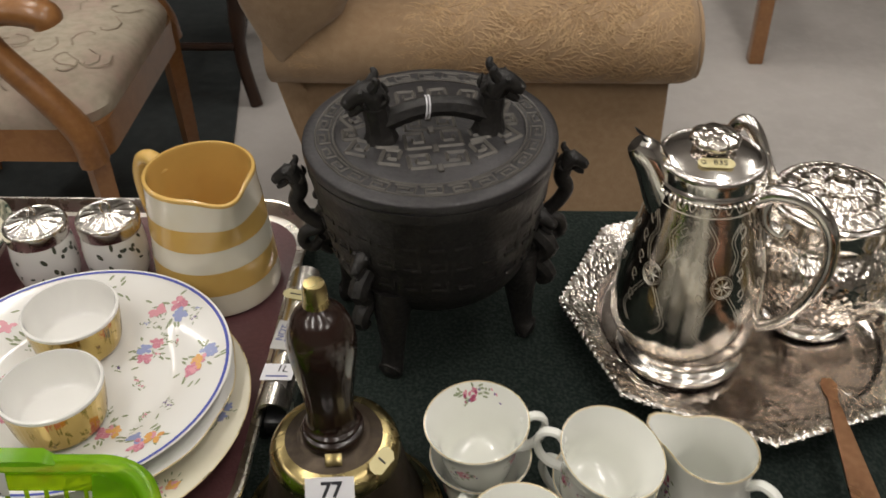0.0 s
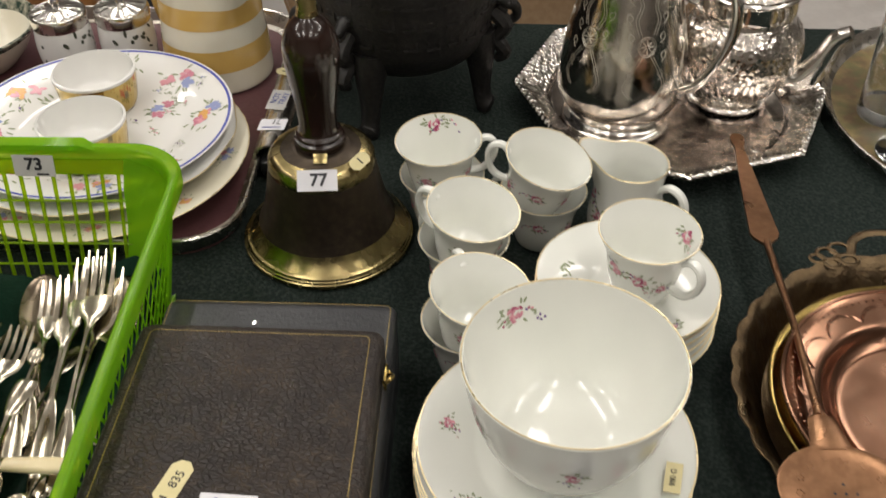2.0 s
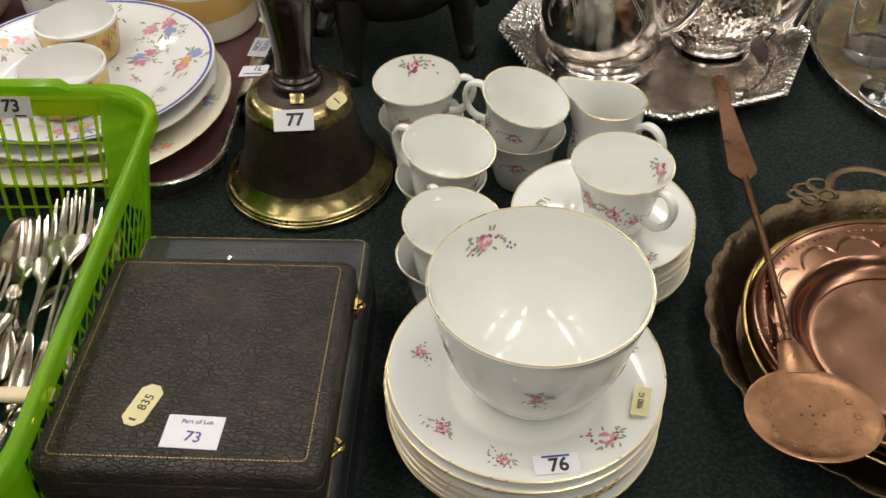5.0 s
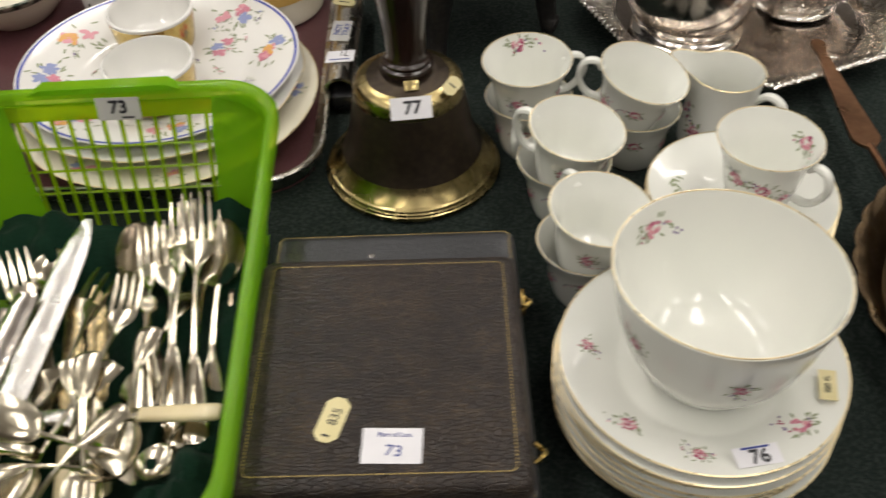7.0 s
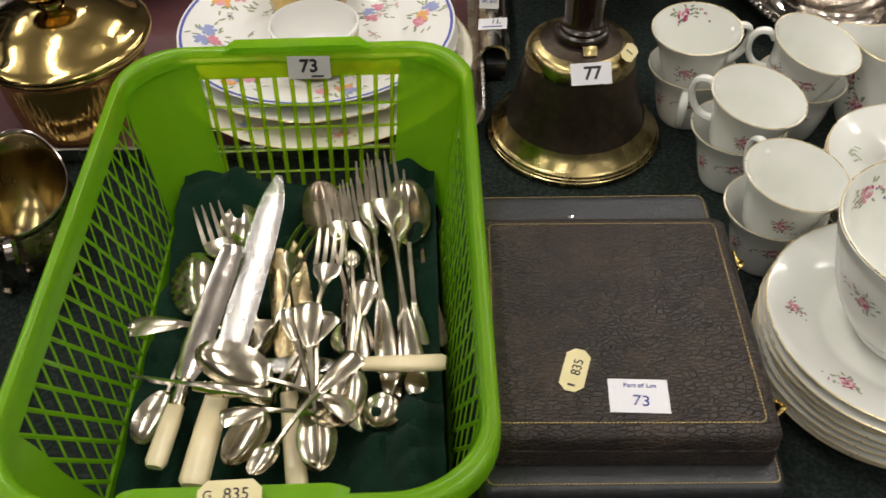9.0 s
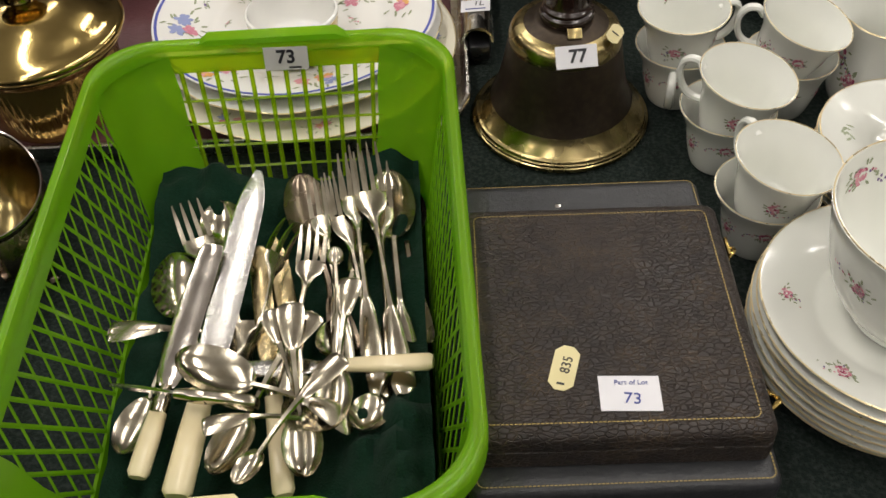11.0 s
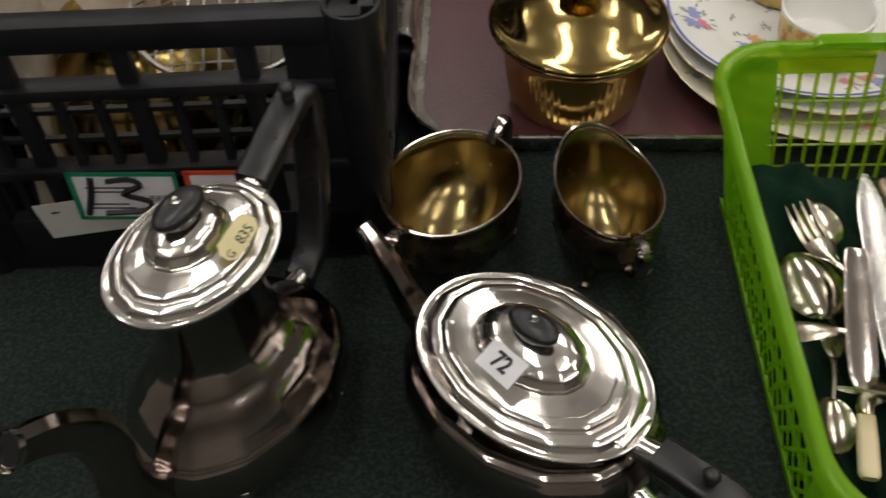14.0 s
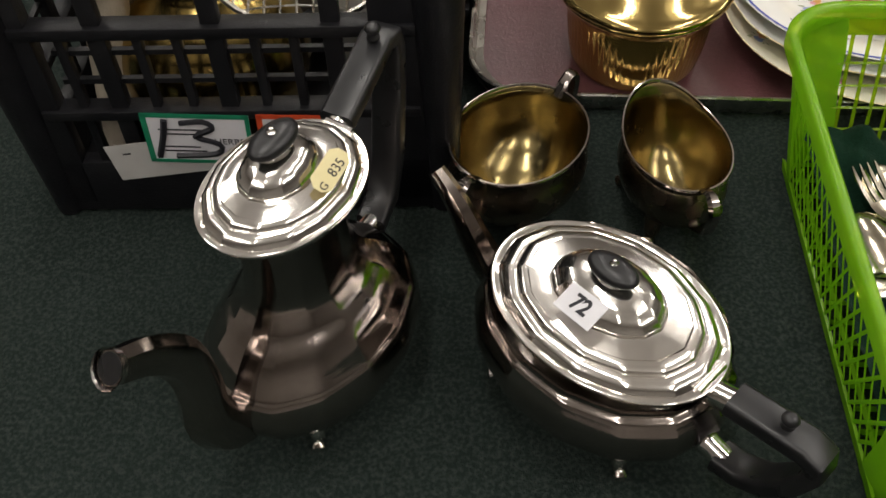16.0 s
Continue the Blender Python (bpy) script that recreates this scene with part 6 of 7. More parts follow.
oval_lid(tea, 0.0735, 0.0520, 0.0885)
part("hinge", sweep([(0.071, -0.012, 0.0905), (0.071, 0.012, 0.0905)], 0.0035, 10), SILVER, tea)
part("spout", sweep(smooth([(-0.062, 0, 0.038), (-0.088, 0, 0.046), (-0.106, 0, 0.066), (-0.122, 0, 0.088), (-0.140, 0, 0.104)], 5), [0.0175 - 0.00050 * k for k in range(21)], 8, 0.72), TARNISH, tea, "faceted spout")
part("upper_socket", sweep([(0.070, 0, 0.080), (0.082, 0, 0.084), (0.092, 0, 0.0865)], [0.009, 0.008, 0.0085], 10), SILVER, tea, "plated handle socket")
part("lower_socket", sweep([(0.070, 0, 0.036), (0.086, 0, 0.033), (0.094, 0, 0.030)], [0.010, 0.0075, 0.008], 10), SILVER, tea, "plated handle socket")
part("handle", loft([[(x + px * nx, py, z + px * nz) for px, py in rounded(0.0120, 0.0205, 0.003, 3)] for x, z, nx, nz in ((0.087, 0.088, 0.0, 1.0), (0.100, 0.0895, 0.0, 1.0), (0.132, 0.092, 0.05, 1.0), (0.140, 0.089, 0.7, 0.7), (0.141, 0.080, 1.0, 0.1), (0.134, 0.058, 0.9, -0.4), (0.122, 0.040, 0.6, -0.8), (0.106, 0.031, 0.2, -1.0), (0.091, 0.030, 0.0, -1.0))]), EBONY, tea, "square black composition handle")
part("thumb_rest", lathe(smooth([(0.004, 0.0), (0.0035, 0.004), (0.005, 0.007), (0.003, 0.010), (0, 0.0105)], 3), 16), EBONY, tea, "", pose(0.118, 0, 0.0962))
feet(tea, (-0.05, 0.05), (-0.036, 0.036), SILVER)
sticker(0.030, 0.0175, Matrix.Translation((-0.5685, 0.1880, 0.1138)) @ pose(0, 0, 0, 24, -14, -52), "white paper lot label printed 72 stuck on the lid", PAPER, [("72", 0.0135, 0, 0, INK, 0.0004)])

# hot water pot
hot = thing("plated_hot_water_pot", pose(-0.728, 0.210, 0.0, 0, 0, 62) @ Matrix.Diagonal((1.0, 1.0, 0.947, 1.0)), "tall silver-plated hot water pot with a narrow neck", "coffee pot")
part("body", lathe([(0, 0.012)] + smooth([(0.45, 0.012), (0.66, 0.016), (0.90, 0.030), (1.02, 0.048), (1.03, 0.060), (0.98, 0.072), (0.93, 0.0765), (0.90, 0.080)], 5), 112, 0.078, 0.058, mod=panel), TARNISH, hot, "panelled oval body, slightly tarnished", None, 15)
part("shoulder", lathe(smooth([(0.990, 0.0795), (0.96, 0.0830), (0.89, 0.0910), (0.78, 0.1000), (0.64, 0.1100), (0.53, 0.1240), (0.49, 0.1450), (0.49, 0.165), (0.53, 0.179), (0.62, 0.186)], 5), 112, 0.072, 0.053, mod=panel), TARNISH, hot, "tapering panelled neck", None, 15)
part("seam", lathe([(0.955 + 0.010 * math.cos(radians(a)), 0.0822 + 0.0008 * math.sin(radians(a))) for a in range(0, 361, 60)], 112, 0.072, 0.053, mod=panel), TARNISH, hot)
oval_lid(hot, 0.0500, 0.0390, 0.1885)
part("hinge", sweep([(0.050, -0.009, 0.190), (0.050, 0.009, 0.190)], 0.0032, 10), SILVER, hot)
part("spout", sweep(smooth([(-0.052, 0, 0.045), (-0.078, 0, 0.052), (-0.092, 0, 0.082), (-0.090, 0, 0.115), (-0.094, 0, 0.145), (-0.108, 0, 0.168), (-0.128, 0, 0.184)], 4), [0.0185 - 0.00036 * k for k in range(25)], 8, 0.78), TARNISH, hot, "swan-neck spout")
part("spout_mouth", sweep([(-0.1262, 0, 0.1826), (-0.1300, 0, 0.1858)], [0.0098, 0.0112], 14, 0.85, caps=False), SILVER, hot, "open oval spout mouth")
# black plug in the mouth ring, coloured for the shade inside the spout
part("spout_shade_plug", sweep([(-0.1262, 0, 0.1826), (-0.1286, 0, 0.1846)], [0.0080, 0.0084], 14, 0.85), EBONY, hot)
part("upper_socket", sweep([(0.034, 0, 0.170), (0.050, 0, 0.178), (0.062, 0, 0.182)], [0.008, 0.0075, 0.008], 10), SILVER, hot, "plated handle socket", pose(0, 0, 0, 0, 0, 8))
part("lower_socket", sweep([(0.058, 0, 0.072), (0.074, 0, 0.070), (0.082, 0, 0.068)], [0.009, 0.0075, 0.008], 10), SILVER, hot, "plated handle socket", pose(0, 0, 0, 0, 0, 8))
part("handle", loft([[(x + px * nx, py, z + px * nz) for px, py in rounded(0.0120, 0.0205, 0.003, 3)] for x, z, nx, nz in ((0.058, 0.184, 0.0, 1.0), (0.075, 0.190, -0.1, 1.0), (0.112, 0.203, 0.0, 1.0), (0.122, 0.201, 0.7, 0.7), (0.124, 0.190, 1.0, 0.1), (0.120, 0.150, 1.0, -0.1), (0.112, 0.105, 0.95, -0.3), (0.100, 0.078, 0.6, -0.8), (0.080, 0.068, 0.0, -1.0))]), EBONY, hot, "square black composition handle", pose(0, 0, 0, 0, 0, 8))
part("thumb_rest", lathe(smooth([(0.004, 0.0), (0.0035, 0.004), (0.005, 0.007), (0.003, 0.010), (0, 0.0105)], 3), 16), EBONY, hot, "", pose(0, 0, 0, 0, 0, 8) @ pose(0.108, 0, 0.2082))
feet(hot, (-0.046, 0.046), (-0.030, 0.030), SILVER)
sticker(0.0125, 0.027, Matrix.Translation((-0.7005, 0.2055, 0.1962)) @ pose(0, 0, 0, 8, 26, -18), "small yellow price ticket stuck on the lid", PAPER_YELLOW, [("835", 0.0075, 0.002, 0.003, INK, 88), ("G", 0.006, 0.002, -0.010, INK, 88)], True)


def open_vessel(m, a, b, h, name, label, category, lip=None, handles=()):
    t = thing(name, m, label, category)
    out = smooth([(0.50, 0.012), (0.70, 0.016), (0.94, 0.028), (1.04, 0.042), (1.02, 0.052), (0.965, 0.060), (0.95, h - 0.006), (1.0, h - 0.001), (1.015, h)], 4)
    inn = smooth([(1.0, h + 0.0008), (0.965, h - 0.0015), (0.93, h - 0.006), (0.905, h - 0.016), (0.82, 0.041), (0.64, 0.028), (0.36, 0.0195), (0.0, 0.016)], 4)
    part("body", lathe([(0, 0.012)] + out, 96, a, b, mod=lip), OLD_SHADED_PLATE, t, "dull silver-plated outside")
    part("lining", lathe(inn, 96, a, b, mod=lip), GILT_INSIDE, t, "gilt lining")
    part("rim", lathe([(1.005 + 0.026 * math.cos(radians(k)), h + 0.0015 * math.sin(radians(k))) for k in range(0, 361, 60)], 96, a, b, mod=lip), TARNISH, t, "rolled rim")
    for s in handles:
        part("handle", sweep(smooth([(s * a * 0.93, 0, h - 0.003), (s * (a + 0.004), 0, h + 0.004), (s * (a + 0.014), 0, h + 0.007), (s * (a + 0.021), 0, h - 0.001), (s * (a + 0.017), 0, h - 0.022), (s * (a + 0.004), 0, h - 0.034), (s * a * 0.96, 0, h - 0.034)], 4), [0.0021] * 8 + [0.0026] * 9 + [0.0021] * 8, 6, 1.9), TARNISH, t, "angular loop handle")
    feet(t, (-a * 0.62, a * 0.62), (-b * 0.62, b * 0.62), OLD_SHADED_PLATE, 0.013)
    return t


open_vessel(pose(-0.604, 0.369, 0, 0, 0, 58), 0.0545, 0.0465, 0.072, "plated_sugar_bowl", "oval silver-plated sugar bowl with a gilt lining", "sugar bowl", None, (1, -1))


def pour(a, r, z):
    w = max(0.0, math.cos(a - math.pi)) ** 3 * max(0.0, (z - 0.050) / 0.022)
    return r * (1 + 0.16 * w), z + 0.013 * w


open_vessel(pose(-0.493, 0.368, 0, 0, 0, -74), 0.048, 0.036, 0.068, "plated_cream_jug", "silver-plated cream jug with a gilt lining and lip", "jug", pour, (1,))

# ---- black crate and what it holds ----
CR = pose(-0.802, 0.357, 0, 0, 0, 3.5)
crate = thing("plastic_crate", CR, "black plastic stacking crate with open slatted sides", "crate")
CW, CDP, CH = 0.300, 0.42, 0.218


def crate_wall(name, w, m, thick=0.012):
    side = part(name, block(w, thick, 0.050, 0.001, at=(0, 0, 0.026)), BLACK_PLASTIC, crate, "slatted black side", m)

    def piece(n, *size, at):
        return part(n, block(*size, at=at), BLACK_PLASTIC, side)
    piece("top_rail", w, thick + 0.006, 0.020, 0.002, at=(0, 0, CH - 0.010))
    piece("rail", w - 0.04, thick + 0.004, 0.009, 0.0015, at=(0, -0.001, 0.166))
    piece("rail", w - 0.04, thick + 0.004, 0.008, 0.001, at=(0, -0.001, 0.098))
    for s in (1, -1):
        wide = 0.050 if s > 0 else 0.032
        piece("end_panel", wide, thick, CH - 0.03, 0.001, at=(s * (w / 2 - wide / 2), 0, CH / 2 - 0.005))
    for k in range(9):
        x = -w / 2 + 0.036 + (w - 0.072) * (k + 0.5) / 9
        if k % 3 == 1:
            piece("upright", 0.012, thick * 0.7, 0.165, 0.0006, at=(x, 0, 0.1205))
        else:
            piece("upright", 0.006, thick * 0.6, 0.128, 0.0006, at=(x, 0, 0.106))
    piece("thin_rail", w - 0.08, thick * 0.35, 0.004, at=(0, 0.002, 0.122))
    piece("thin_rail", w - 0.08, thick * 0.35, 0.004, at=(0, 0.002, 0.146))
    return side


crate_wall("front_side", CW, pose(0, 0, 0.002))
crate_wall("back_side", CW, pose(0, CDP, 0.002))
crate_wall("left_side", CDP, pose(-CW / 2, CDP / 2, 0.002, 0, 0, 90))
crate_wall("right_side", CDP, pose(CW / 2, CDP / 2, 0.002, 0, 0, 90))
part("bottom", block(CW, CDP, 0.006, 0.001, at=(0, CDP / 2, 0.005)), BLACK_PLASTIC, crate)
for cx, cy in ((-CW / 2 + 0.006, 0), (CW / 2 - 0.006, 0), (-CW / 2 + 0.006, CDP), (CW / 2 - 0.006, CDP)):
    part("corner_post", lathe([(0.0095, 0.001), (0.0100, 0.003), (0.0175, CH - 0.020), (0.0180, CH + 0.003), (0.0172, CH + 0.0045), (0.0148, CH + 0.0045), (0.0140, CH + 0.003), (0.0140, CH - 0.05), (0.0, CH - 0.05)], 32), BLACK_PLASTIC, crate, "hollow round corner post", pose(cx, cy, 0))


def crate_sticker(w, h, m, label, paper, edge, texts):
    t = sticker(w, h, CR @ m, label, paper, texts)
    if edge:
        bm = bmesh.new()
        for sx, sy, ww, hh in ((0, 1, w, 0.004), (0, -1, w, 0.003), (1, 0, 0.003, h), (-1, 0, 0.004, h)):
            block(ww, hh, 0.0003, at=(sx * (w / 2 - 0.0015), sy * (h / 2 - 0.0015), 0.0004), bm=bm)
        part("border", bm, edge, t, "coloured printed border")
    return t


tag = crate_sticker(0.074, 0.046, pose(-0.026, -0.0105, 0.080, 90, 0, 0) @ pose(0, 0, 0, 0, 0, -3), "white label with a green border and scrawled 13", PAPER, PRINT_GREEN, [("HERBS.", 0.0075, 0.022, -0.002, INK, 0.0), ("|", 0.03, -0.012, 0.0085, INK, 0), ("|", 0.024, -0.014, 0.0045, INK, 0), ("|", 0.026, -0.013, -0.0075, INK, 0), ("|", 0.03, -0.011, -0.0115, INK, 0)])
bm = bmesh.new()
sweep(smooth([(-0.021, 0.018, 0.0007), (-0.024, 0.003, 0.0007), (-0.030, -0.017, 0.0007)], 3), 0.0025, 5, bm=bm)
sweep(smooth([(-0.011, 0.015, 0.0007), (0.005, 0.017, 0.0007), (0.011, 0.011, 0.0007), (-0.002, 0.003, 0.0007), (0.014, -0.004, 0.0007), (0.011, -0.013, 0.0007), (-0.018, -0.016, 0.0007)], 3), 0.0023, 5, bm=bm)
part("scrawled_number", bm, INK, tag, "scrawled black marker number")
crate_sticker(0.050, 0.044, pose(0.042, -0.0105, 0.079, 90, 0, 0) @ pose(0, 0, 0, 0, 0, -2), "white label with a red border on the crate", PAPER, PRINT_RED, [("|", 0.03, 0, 0.006, INK, 0), ("|", 0.026, 0, 0, INK, 0)])
crate_sticker(0.078, 0.034, pose(-0.056, -0.0085, 0.060, 90, 0, 0) @ pose(0, 0, 0, 0, 0, 8), "torn pale paper label on the crate", PAPER_GREY, None, [("|", 0.006, -0.025, 0.008, INK, 0)])

brass_pot = thing("brass_pot", CR @ pose(-0.030, 0.088, 0.008), "round bellied brass pot standing inside the crate", "pot")
part("body", lathe([(0, 0.0)] + smooth([(0.034, 0.0), (0.060, 0.030), (0.073, 0.070), (0.064, 0.108), (0.044, 0.130), (0.036, 0.142), (0.040, 0.152), (0.037, 0.153), (0.032, 0.142), (0.040, 0.128)], 4) + [(0.0, 0.10)], 64), BRASS, brass_pot, "polished brass body")
part("rim", torus(0.0395, 0.0020, 0.153, 64, 8), BRASS, brass_pot, "rolled brass rim")
wire = thing("wire_basket", CR @ pose(0.050, 0.085, 0.168, 12, 0, 0), "round wire mesh strainer inside the crate", "strainer")
bm = bmesh.new()
join(bm, torus(0.068, 0.0022, 0.0, 48, 6))
for k in range(-5, 6):
    x = k * 0.011
    L = math.sqrt(max(0.0, 0.067 ** 2 - x * x))
    bow = [(f * L, -0.022 * (1 - f * f) * (1 - (x / 0.062) ** 2)) for f in (-1, -0.5, 0, 0.5, 1)]
    bow = [(y, -z) for y, z in bow]
    sweep([(x, y, z) for y, z in bow], 0.0009, 4, bm=bm)
    sweep([(y, x, z) for y, z in bow], 0.0009, 4, bm=bm)
part("mesh", bm, ALU, wire, "woven wire mesh")
block_tin = thing("pale_parcel", CR @ pose(-0.050, 0.200, 0.008), "pale crumpled cloth bundle inside the crate", "bundle")
bm = bmesh.new()
bmesh.ops.create_icosphere(bm, subdivisions=4, radius=1.0)
for v in bm.verts:
    k = 1 + 0.16 * noise.noise(v.co * 2.2) + 0.06 * noise.noise(v.co * 6)
    v.co = Vector((v.co.x * 0.115 * k, v.co.y * 0.10 * k, 0.122 + v.co.z * 0.125 * k))
part("cloth", bm, TAPESTRY, block_tin)
china_jar = thing("white_jar", CR @ pose(0.075, 0.195, 0.008), "tall white china jar standing in the crate", "jar")
part("body", lathe([(0, 0.0)] + smooth([(0.035, 0.0), (0.05, 0.05), (0.055, 0.12), (0.054, 0.18), (0.050, 0.225), (0.048, 0.230), (0.045, 0.225), (0.046, 0.205)], 4) + [(0, 0.14)], 48), PORCELAIN, china_jar)
roll = thing("cardboard_roll", CR @ pose(-0.108, 0.050, 0.008, -8, 6, 0), "tan cardboard roll standing in the crate", "roll")
part("tube", lathe([(0, 0.0), (0.017, 0.0), (0.017, 0.19), (0.014, 0.19), (0.014, 0.02), (0.0, 0.02)], 40), TAPESTRY, roll)

# ---- furniture standing behind the table ----
arm = thing("armchair", pose(0.042, 1.62, FLOOR), "tan upholstered armchair with a rolled arm", "armchair")


def arm_loops(y0, xs):
    return [[(x, y0 + 0.098 * s * math.sin(radians(a)), 0.603 + 0.077 * s * math.cos(radians(a))) for a in range(0, 360, 15)] for x, s in xs]


part("arm_roll", loft(arm_loops(0.0, ((-0.40, 1.0), (-0.25, 1.02), (-0.10, 1.0), (0.05, 0.985), (0.15, 0.99), (0.27, 1.0), (0.305, 0.985), (0.318, 0.93), (0.322, 0.85)))), TAN, arm, "rolled arm with leaf-weave fabric")
part("arm_front", loft(arm_loops(0.0, ((0.321, 0.90), (0.327, 0.88), (0.330, 0.78)))), TAN, arm, "piped arm front")
part("side_panel", loft([[(x, y, z) for x, y in ((-0.29 - f, -0.015), (0.292, -0.015), (0.292, 0.08), (-0.29 - f, 0.08))] for z, f in ((0.02, 0.0), (0.25, 0.05), (0.435, 0.095), (0.583, 0.128))]), TAN, arm, "upholstered outer side")
part("back", loft([[(x, y, z) for x, y in ((l, 0.0), (l + 0.02, -0.055), (l + 0.05, f), (r - 0.03, f), (r, f + 0.04), (r + 0.02, 0.3), (r + 0.02, 0.66), (l - 0.02, 0.66), (l - 0.03, 0.2))] for z, l, r, f in
             ((0.30, -0.352, -0.25, -0.012), (0.50, -0.400, -0.33, -0.014), (0.565, -0.414, -0.35, -0.070), (0.60, -0.424, -0.335, -0.098), (0.64, -0.440, -0.305, -0.108), (0.676, -0.456, -0.265, -0.112), (0.74, -0.475, -0.235, -0.115), (0.85, -0.50, -0.19, -0.11), (0.96, -0.52, -0.20, -0.09), (1.0, -0.50, -0.23, -0.05))]), TAN, arm, "wide upholstered back", sharp=70)
part("seat_cushion", block(0.56, 0.46, 0.16, 0.045, 4, at=(0.02, 0.31, 0.42)), TAN, arm, "thick seat cushion")
part("base", block(0.58, 0.60, 0.26, 0.02, 2, at=(0.0, 0.37, 0.20)), TAN, arm)
part("arm_roll", loft(arm_loops(0.68, ((-0.30, 1.05), (0.0, 1.0), (0.27, 1.0), (0.318, 0.93)))), TAN, arm, "rolled arm")
bm = bmesh.new()
r6 = random.Random(3)


def weave(x, a, turn, length, bow):
    """One pale thread curving over the arm."""
    pts = []
    for s in range(6):
        f = s / 5
        u, v = length * f, bow * math.sin(math.pi * f)
        px = x + u * math.cos(turn) - v * math.sin(turn)
        pa = a + (u * math.sin(turn) + v * math.cos(turn)) / 0.088
        if -0.36 < px < 0.31:
            pts.append((px, 0.0979 * math.sin(pa), 0.603 + 0.0769 * math.cos(pa)))
    if len(pts) > 2:
        sweep(pts, 0.0005, 3, 1.7, bm=bm, caps=False)


for k in range(330):
    x, a, turn = -0.36 + 0.66 * ((k * 0.618034) % 1.0), radians(-125 + 150 * (k / 330)), r6.choice((0.7, 2.3, -0.7, -2.3)) + r6.uniform(-0.35, 0.35)
    for j in range(4):
        ln = 0.040 - 0.006 * j
        weave(x + 0.007 * j, a + 0.06 * j, turn + 0.16 * j, ln, 0.006)
        if j % 2 == 0:
            weave(x + 0.007 * j, a + 0.06 * j, turn + 0.16 * j, ln, -0.006)
tagged(part("leaf_weave", bm, TAN_LEAF, arm, "paler woven leaf pattern"), kind="stuff")
foot = part("foot", lathe([(0, 0.0), (0.02, 0.0), (0.028, 0.06), (0.0, 0.07)], 16), WOOD_BROWN, arm, "", pose(0.24, 0.02, 0))
for x, y in ((-0.26, 0.02), (0.24, 0.66), (-0.26, 0.66)):
    again(foot, pose(x, y, 0))

din = thing("open_armchair", pose(-0.950, 1.85, FLOOR), "wooden open armchair with a tapestry seat", "chair")
part("seat", loft([[(x, y, z) for x, y in rounded(0.50 - 2 * i, 0.52 - 2 * i, 0.09, 8)] for z, i in ((0.425, 0.0), (0.45, -0.006), (0.475, 0.004), (0.49, 0.03), (0.498, 0.09))]), TAPESTRY, din, "worn floral tapestry seat")
bm = bmesh.new()
r7 = random.Random(8)
for k in range(34):
    x, y, t = r7.uniform(-0.16, 0.19), r7.uniform(-0.21, 0.20), r7.uniform(0, 6.3)
    line = [(x + 0.045 * f * math.cos(t + 2.4 * f), y + 0.045 * f * math.sin(t + 2.4 * f)) for f in (0, 0.25, 0.5, 0.75, 1.0, 1.25)]
    line = [(px, py, 0.4985 - 0.006 * max(0, max(abs(px) / 0.16, abs(py) / 0.17) - 1) * 3) for px, py in line]
    sweep(line, 0.0016, 4, 1.6, bm=bm, caps=False)
tagged(part("woven_scrolls", bm, TAPESTRY_LINE, din, "faded woven scroll pattern"), kind="stuff")
part("seat_rail", loft([[(x, y, z) for x, y in rounded(0.50, 0.52, 0.05, 6)] for z in (0.355, 0.425)]), OAK, din, "polished wooden seat rail")
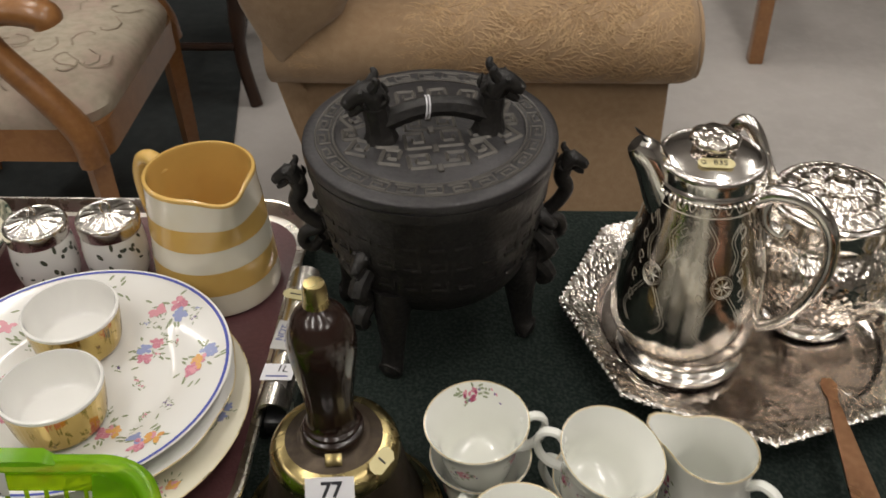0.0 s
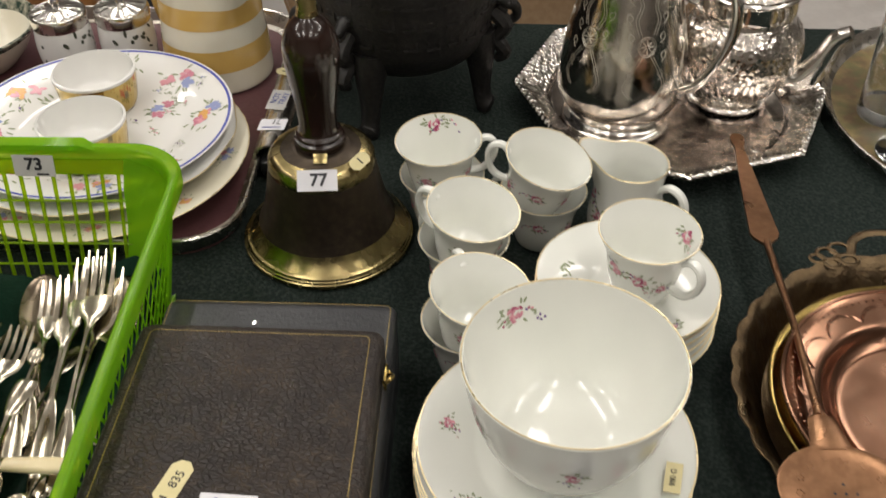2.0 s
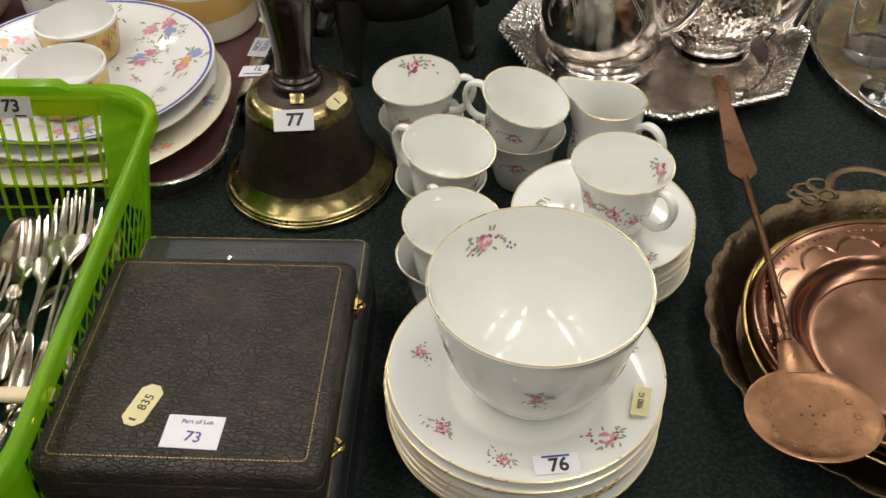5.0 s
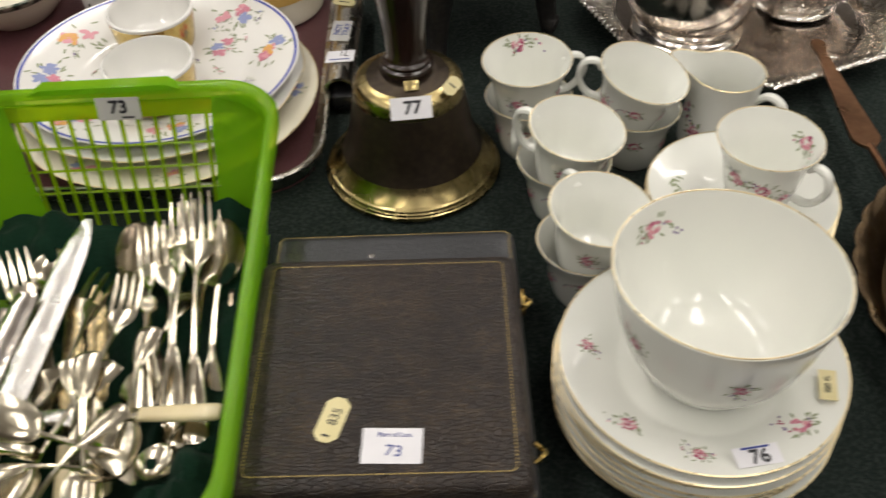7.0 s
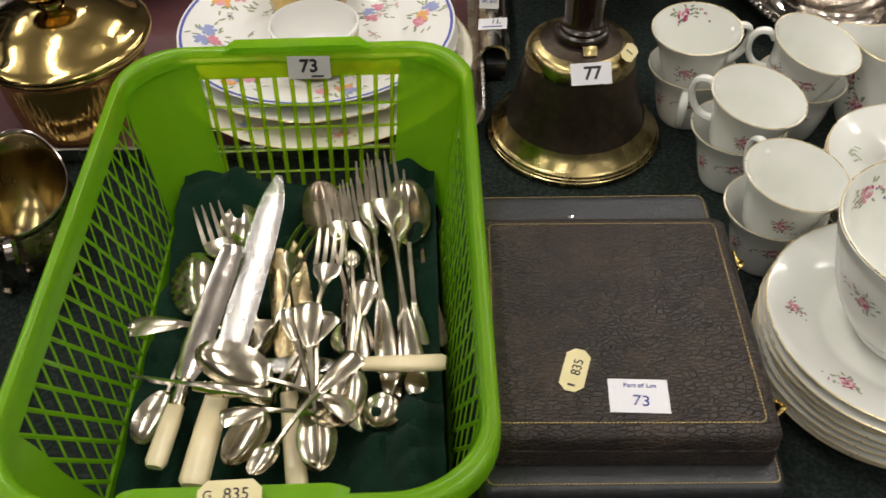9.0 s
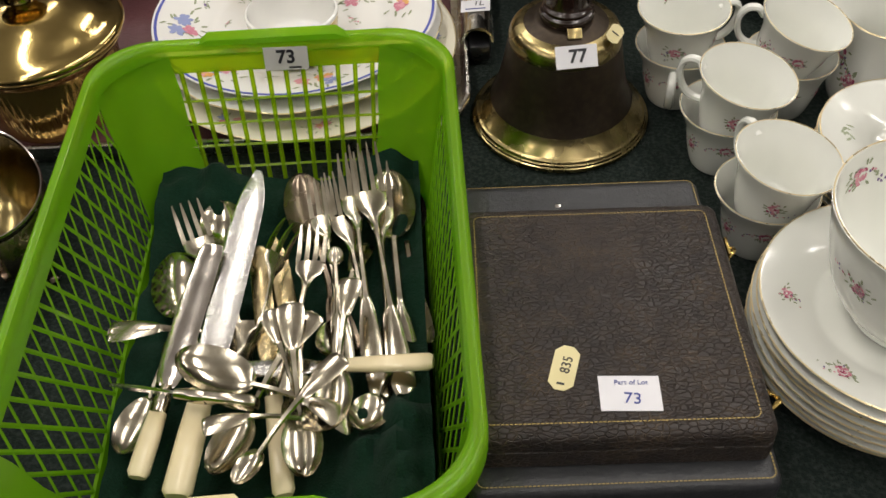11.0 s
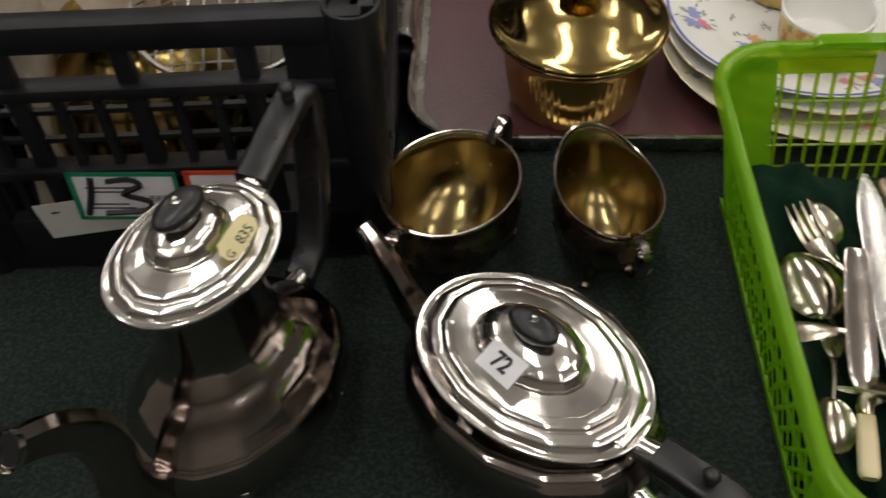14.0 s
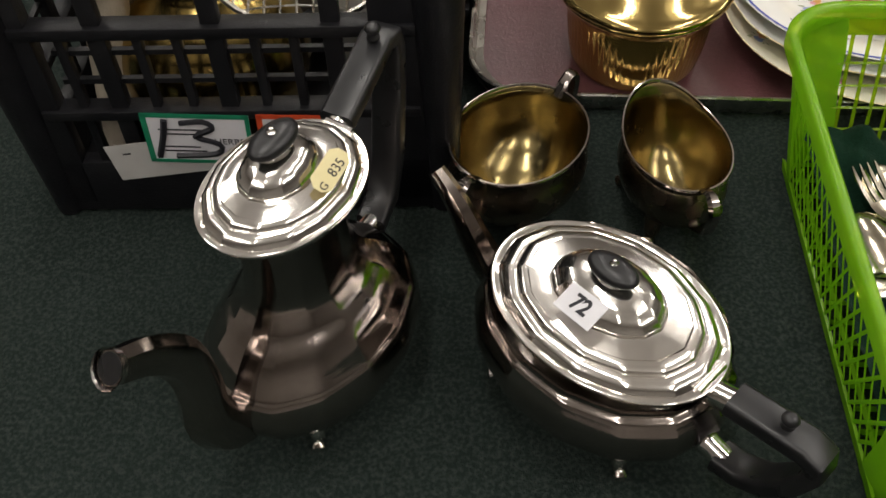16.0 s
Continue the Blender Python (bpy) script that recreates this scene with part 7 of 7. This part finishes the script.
for y in (-0.265, 0.265):
    part("arm_rest", sweep(smooth([(-0.26, y, 0.70), (-0.10, y, 0.665), (0.05, y, 0.655), (0.15, y, 0.665), (0.205, y, 0.655), (0.212, y, 0.640)], 5), [0.022] * 5 + [0.023] * 8 + [0.026] * 13, 14, 1.3), OAK, din, "scrolled wooden arm rest")
    part("arm_support", sweep(smooth([(0.075, y, 0.650), (0.105, y, 0.58), (0.165, y, 0.50), (0.215, y, 0.42), (0.225, y, 0.36)], 5), [0.022 + 0.0003 * k for k in range(21)], 12, 1.2), OAK, din, "curved wooden arm support")
    part("front_leg", sweep([(0.222, y * 0.96, 0.40), (0.225, y * 0.96, 0.20), (0.228, y * 0.96, 0.0)], [0.026, 0.024, 0.020], 4), OAK, din, "tapered wooden leg")
    part("back_leg", sweep(smooth([(-0.24, y * 0.9, 0.95), (-0.25, y * 0.9, 0.70), (-0.235, y * 0.9, 0.42), (-0.25, y * 0.9, 0.2), (-0.30, y * 0.9, 0.0)], 4), 0.021, 8), OAK, din, "raked back leg and upright")
part("top_rail", sweep(smooth([(-0.24, -0.24, 0.93), (-0.27, 0.0, 0.96), (-0.24, 0.24, 0.93)], 4), 0.025, 8, 1.0), OAK, din, "curved top rail")
part("splat", block(0.015, 0.12, 0.48, 0.004, at=(-0.25, 0, 0.69)), OAK, din)

dark = thing("dark_chair", pose(-0.86, 2.66, FLOOR), "dark brown wooden chair seen under a table", "chair")
for x, y in ((-0.2, -0.2), (0.2, -0.2), (-0.2, 0.2), (0.2, 0.2)):
    part("leg", sweep(smooth([(x * 1.12, y * 1.1, 0.0), (x * 0.98, y, 0.15), (x * 1.03, y, 0.32), (x, y, 0.42)], 4), [0.018] * 6 + [0.024] * 7, 10), WOOD_BROWN, dark, "curved dark leg")
part("seat", block(0.46, 0.46, 0.06, 0.015, 2, at=(0, 0, 0.44)), WOOD_BROWN, dark)
part("stretcher", sweep([(-0.2, -0.2, 0.17), (0.2, -0.2, 0.17)], 0.012, 8), WOOD_BROWN, dark)
part("backrest", block(0.42, 0.03, 0.45, 0.01, 2, at=(0, 0.21, 0.68)), WOOD_BROWN, dark)

stool = thing("side_table", pose(1.052, 3.03, FLOOR), "light wooden side table standing on the hall floor", "table")
for x, y in ((-0.24, -0.31), (0.24, -0.31), (-0.24, 0.31), (0.24, 0.31)):
    part("leg", block(0.042, 0.042, 0.70, 0.004, at=(x, y, 0.35)), OAK, stool, "square wooden leg")
part("tabletop", block(0.58, 0.72, 0.03, 0.006, at=(0, 0, 0.715)), OAK, stool)
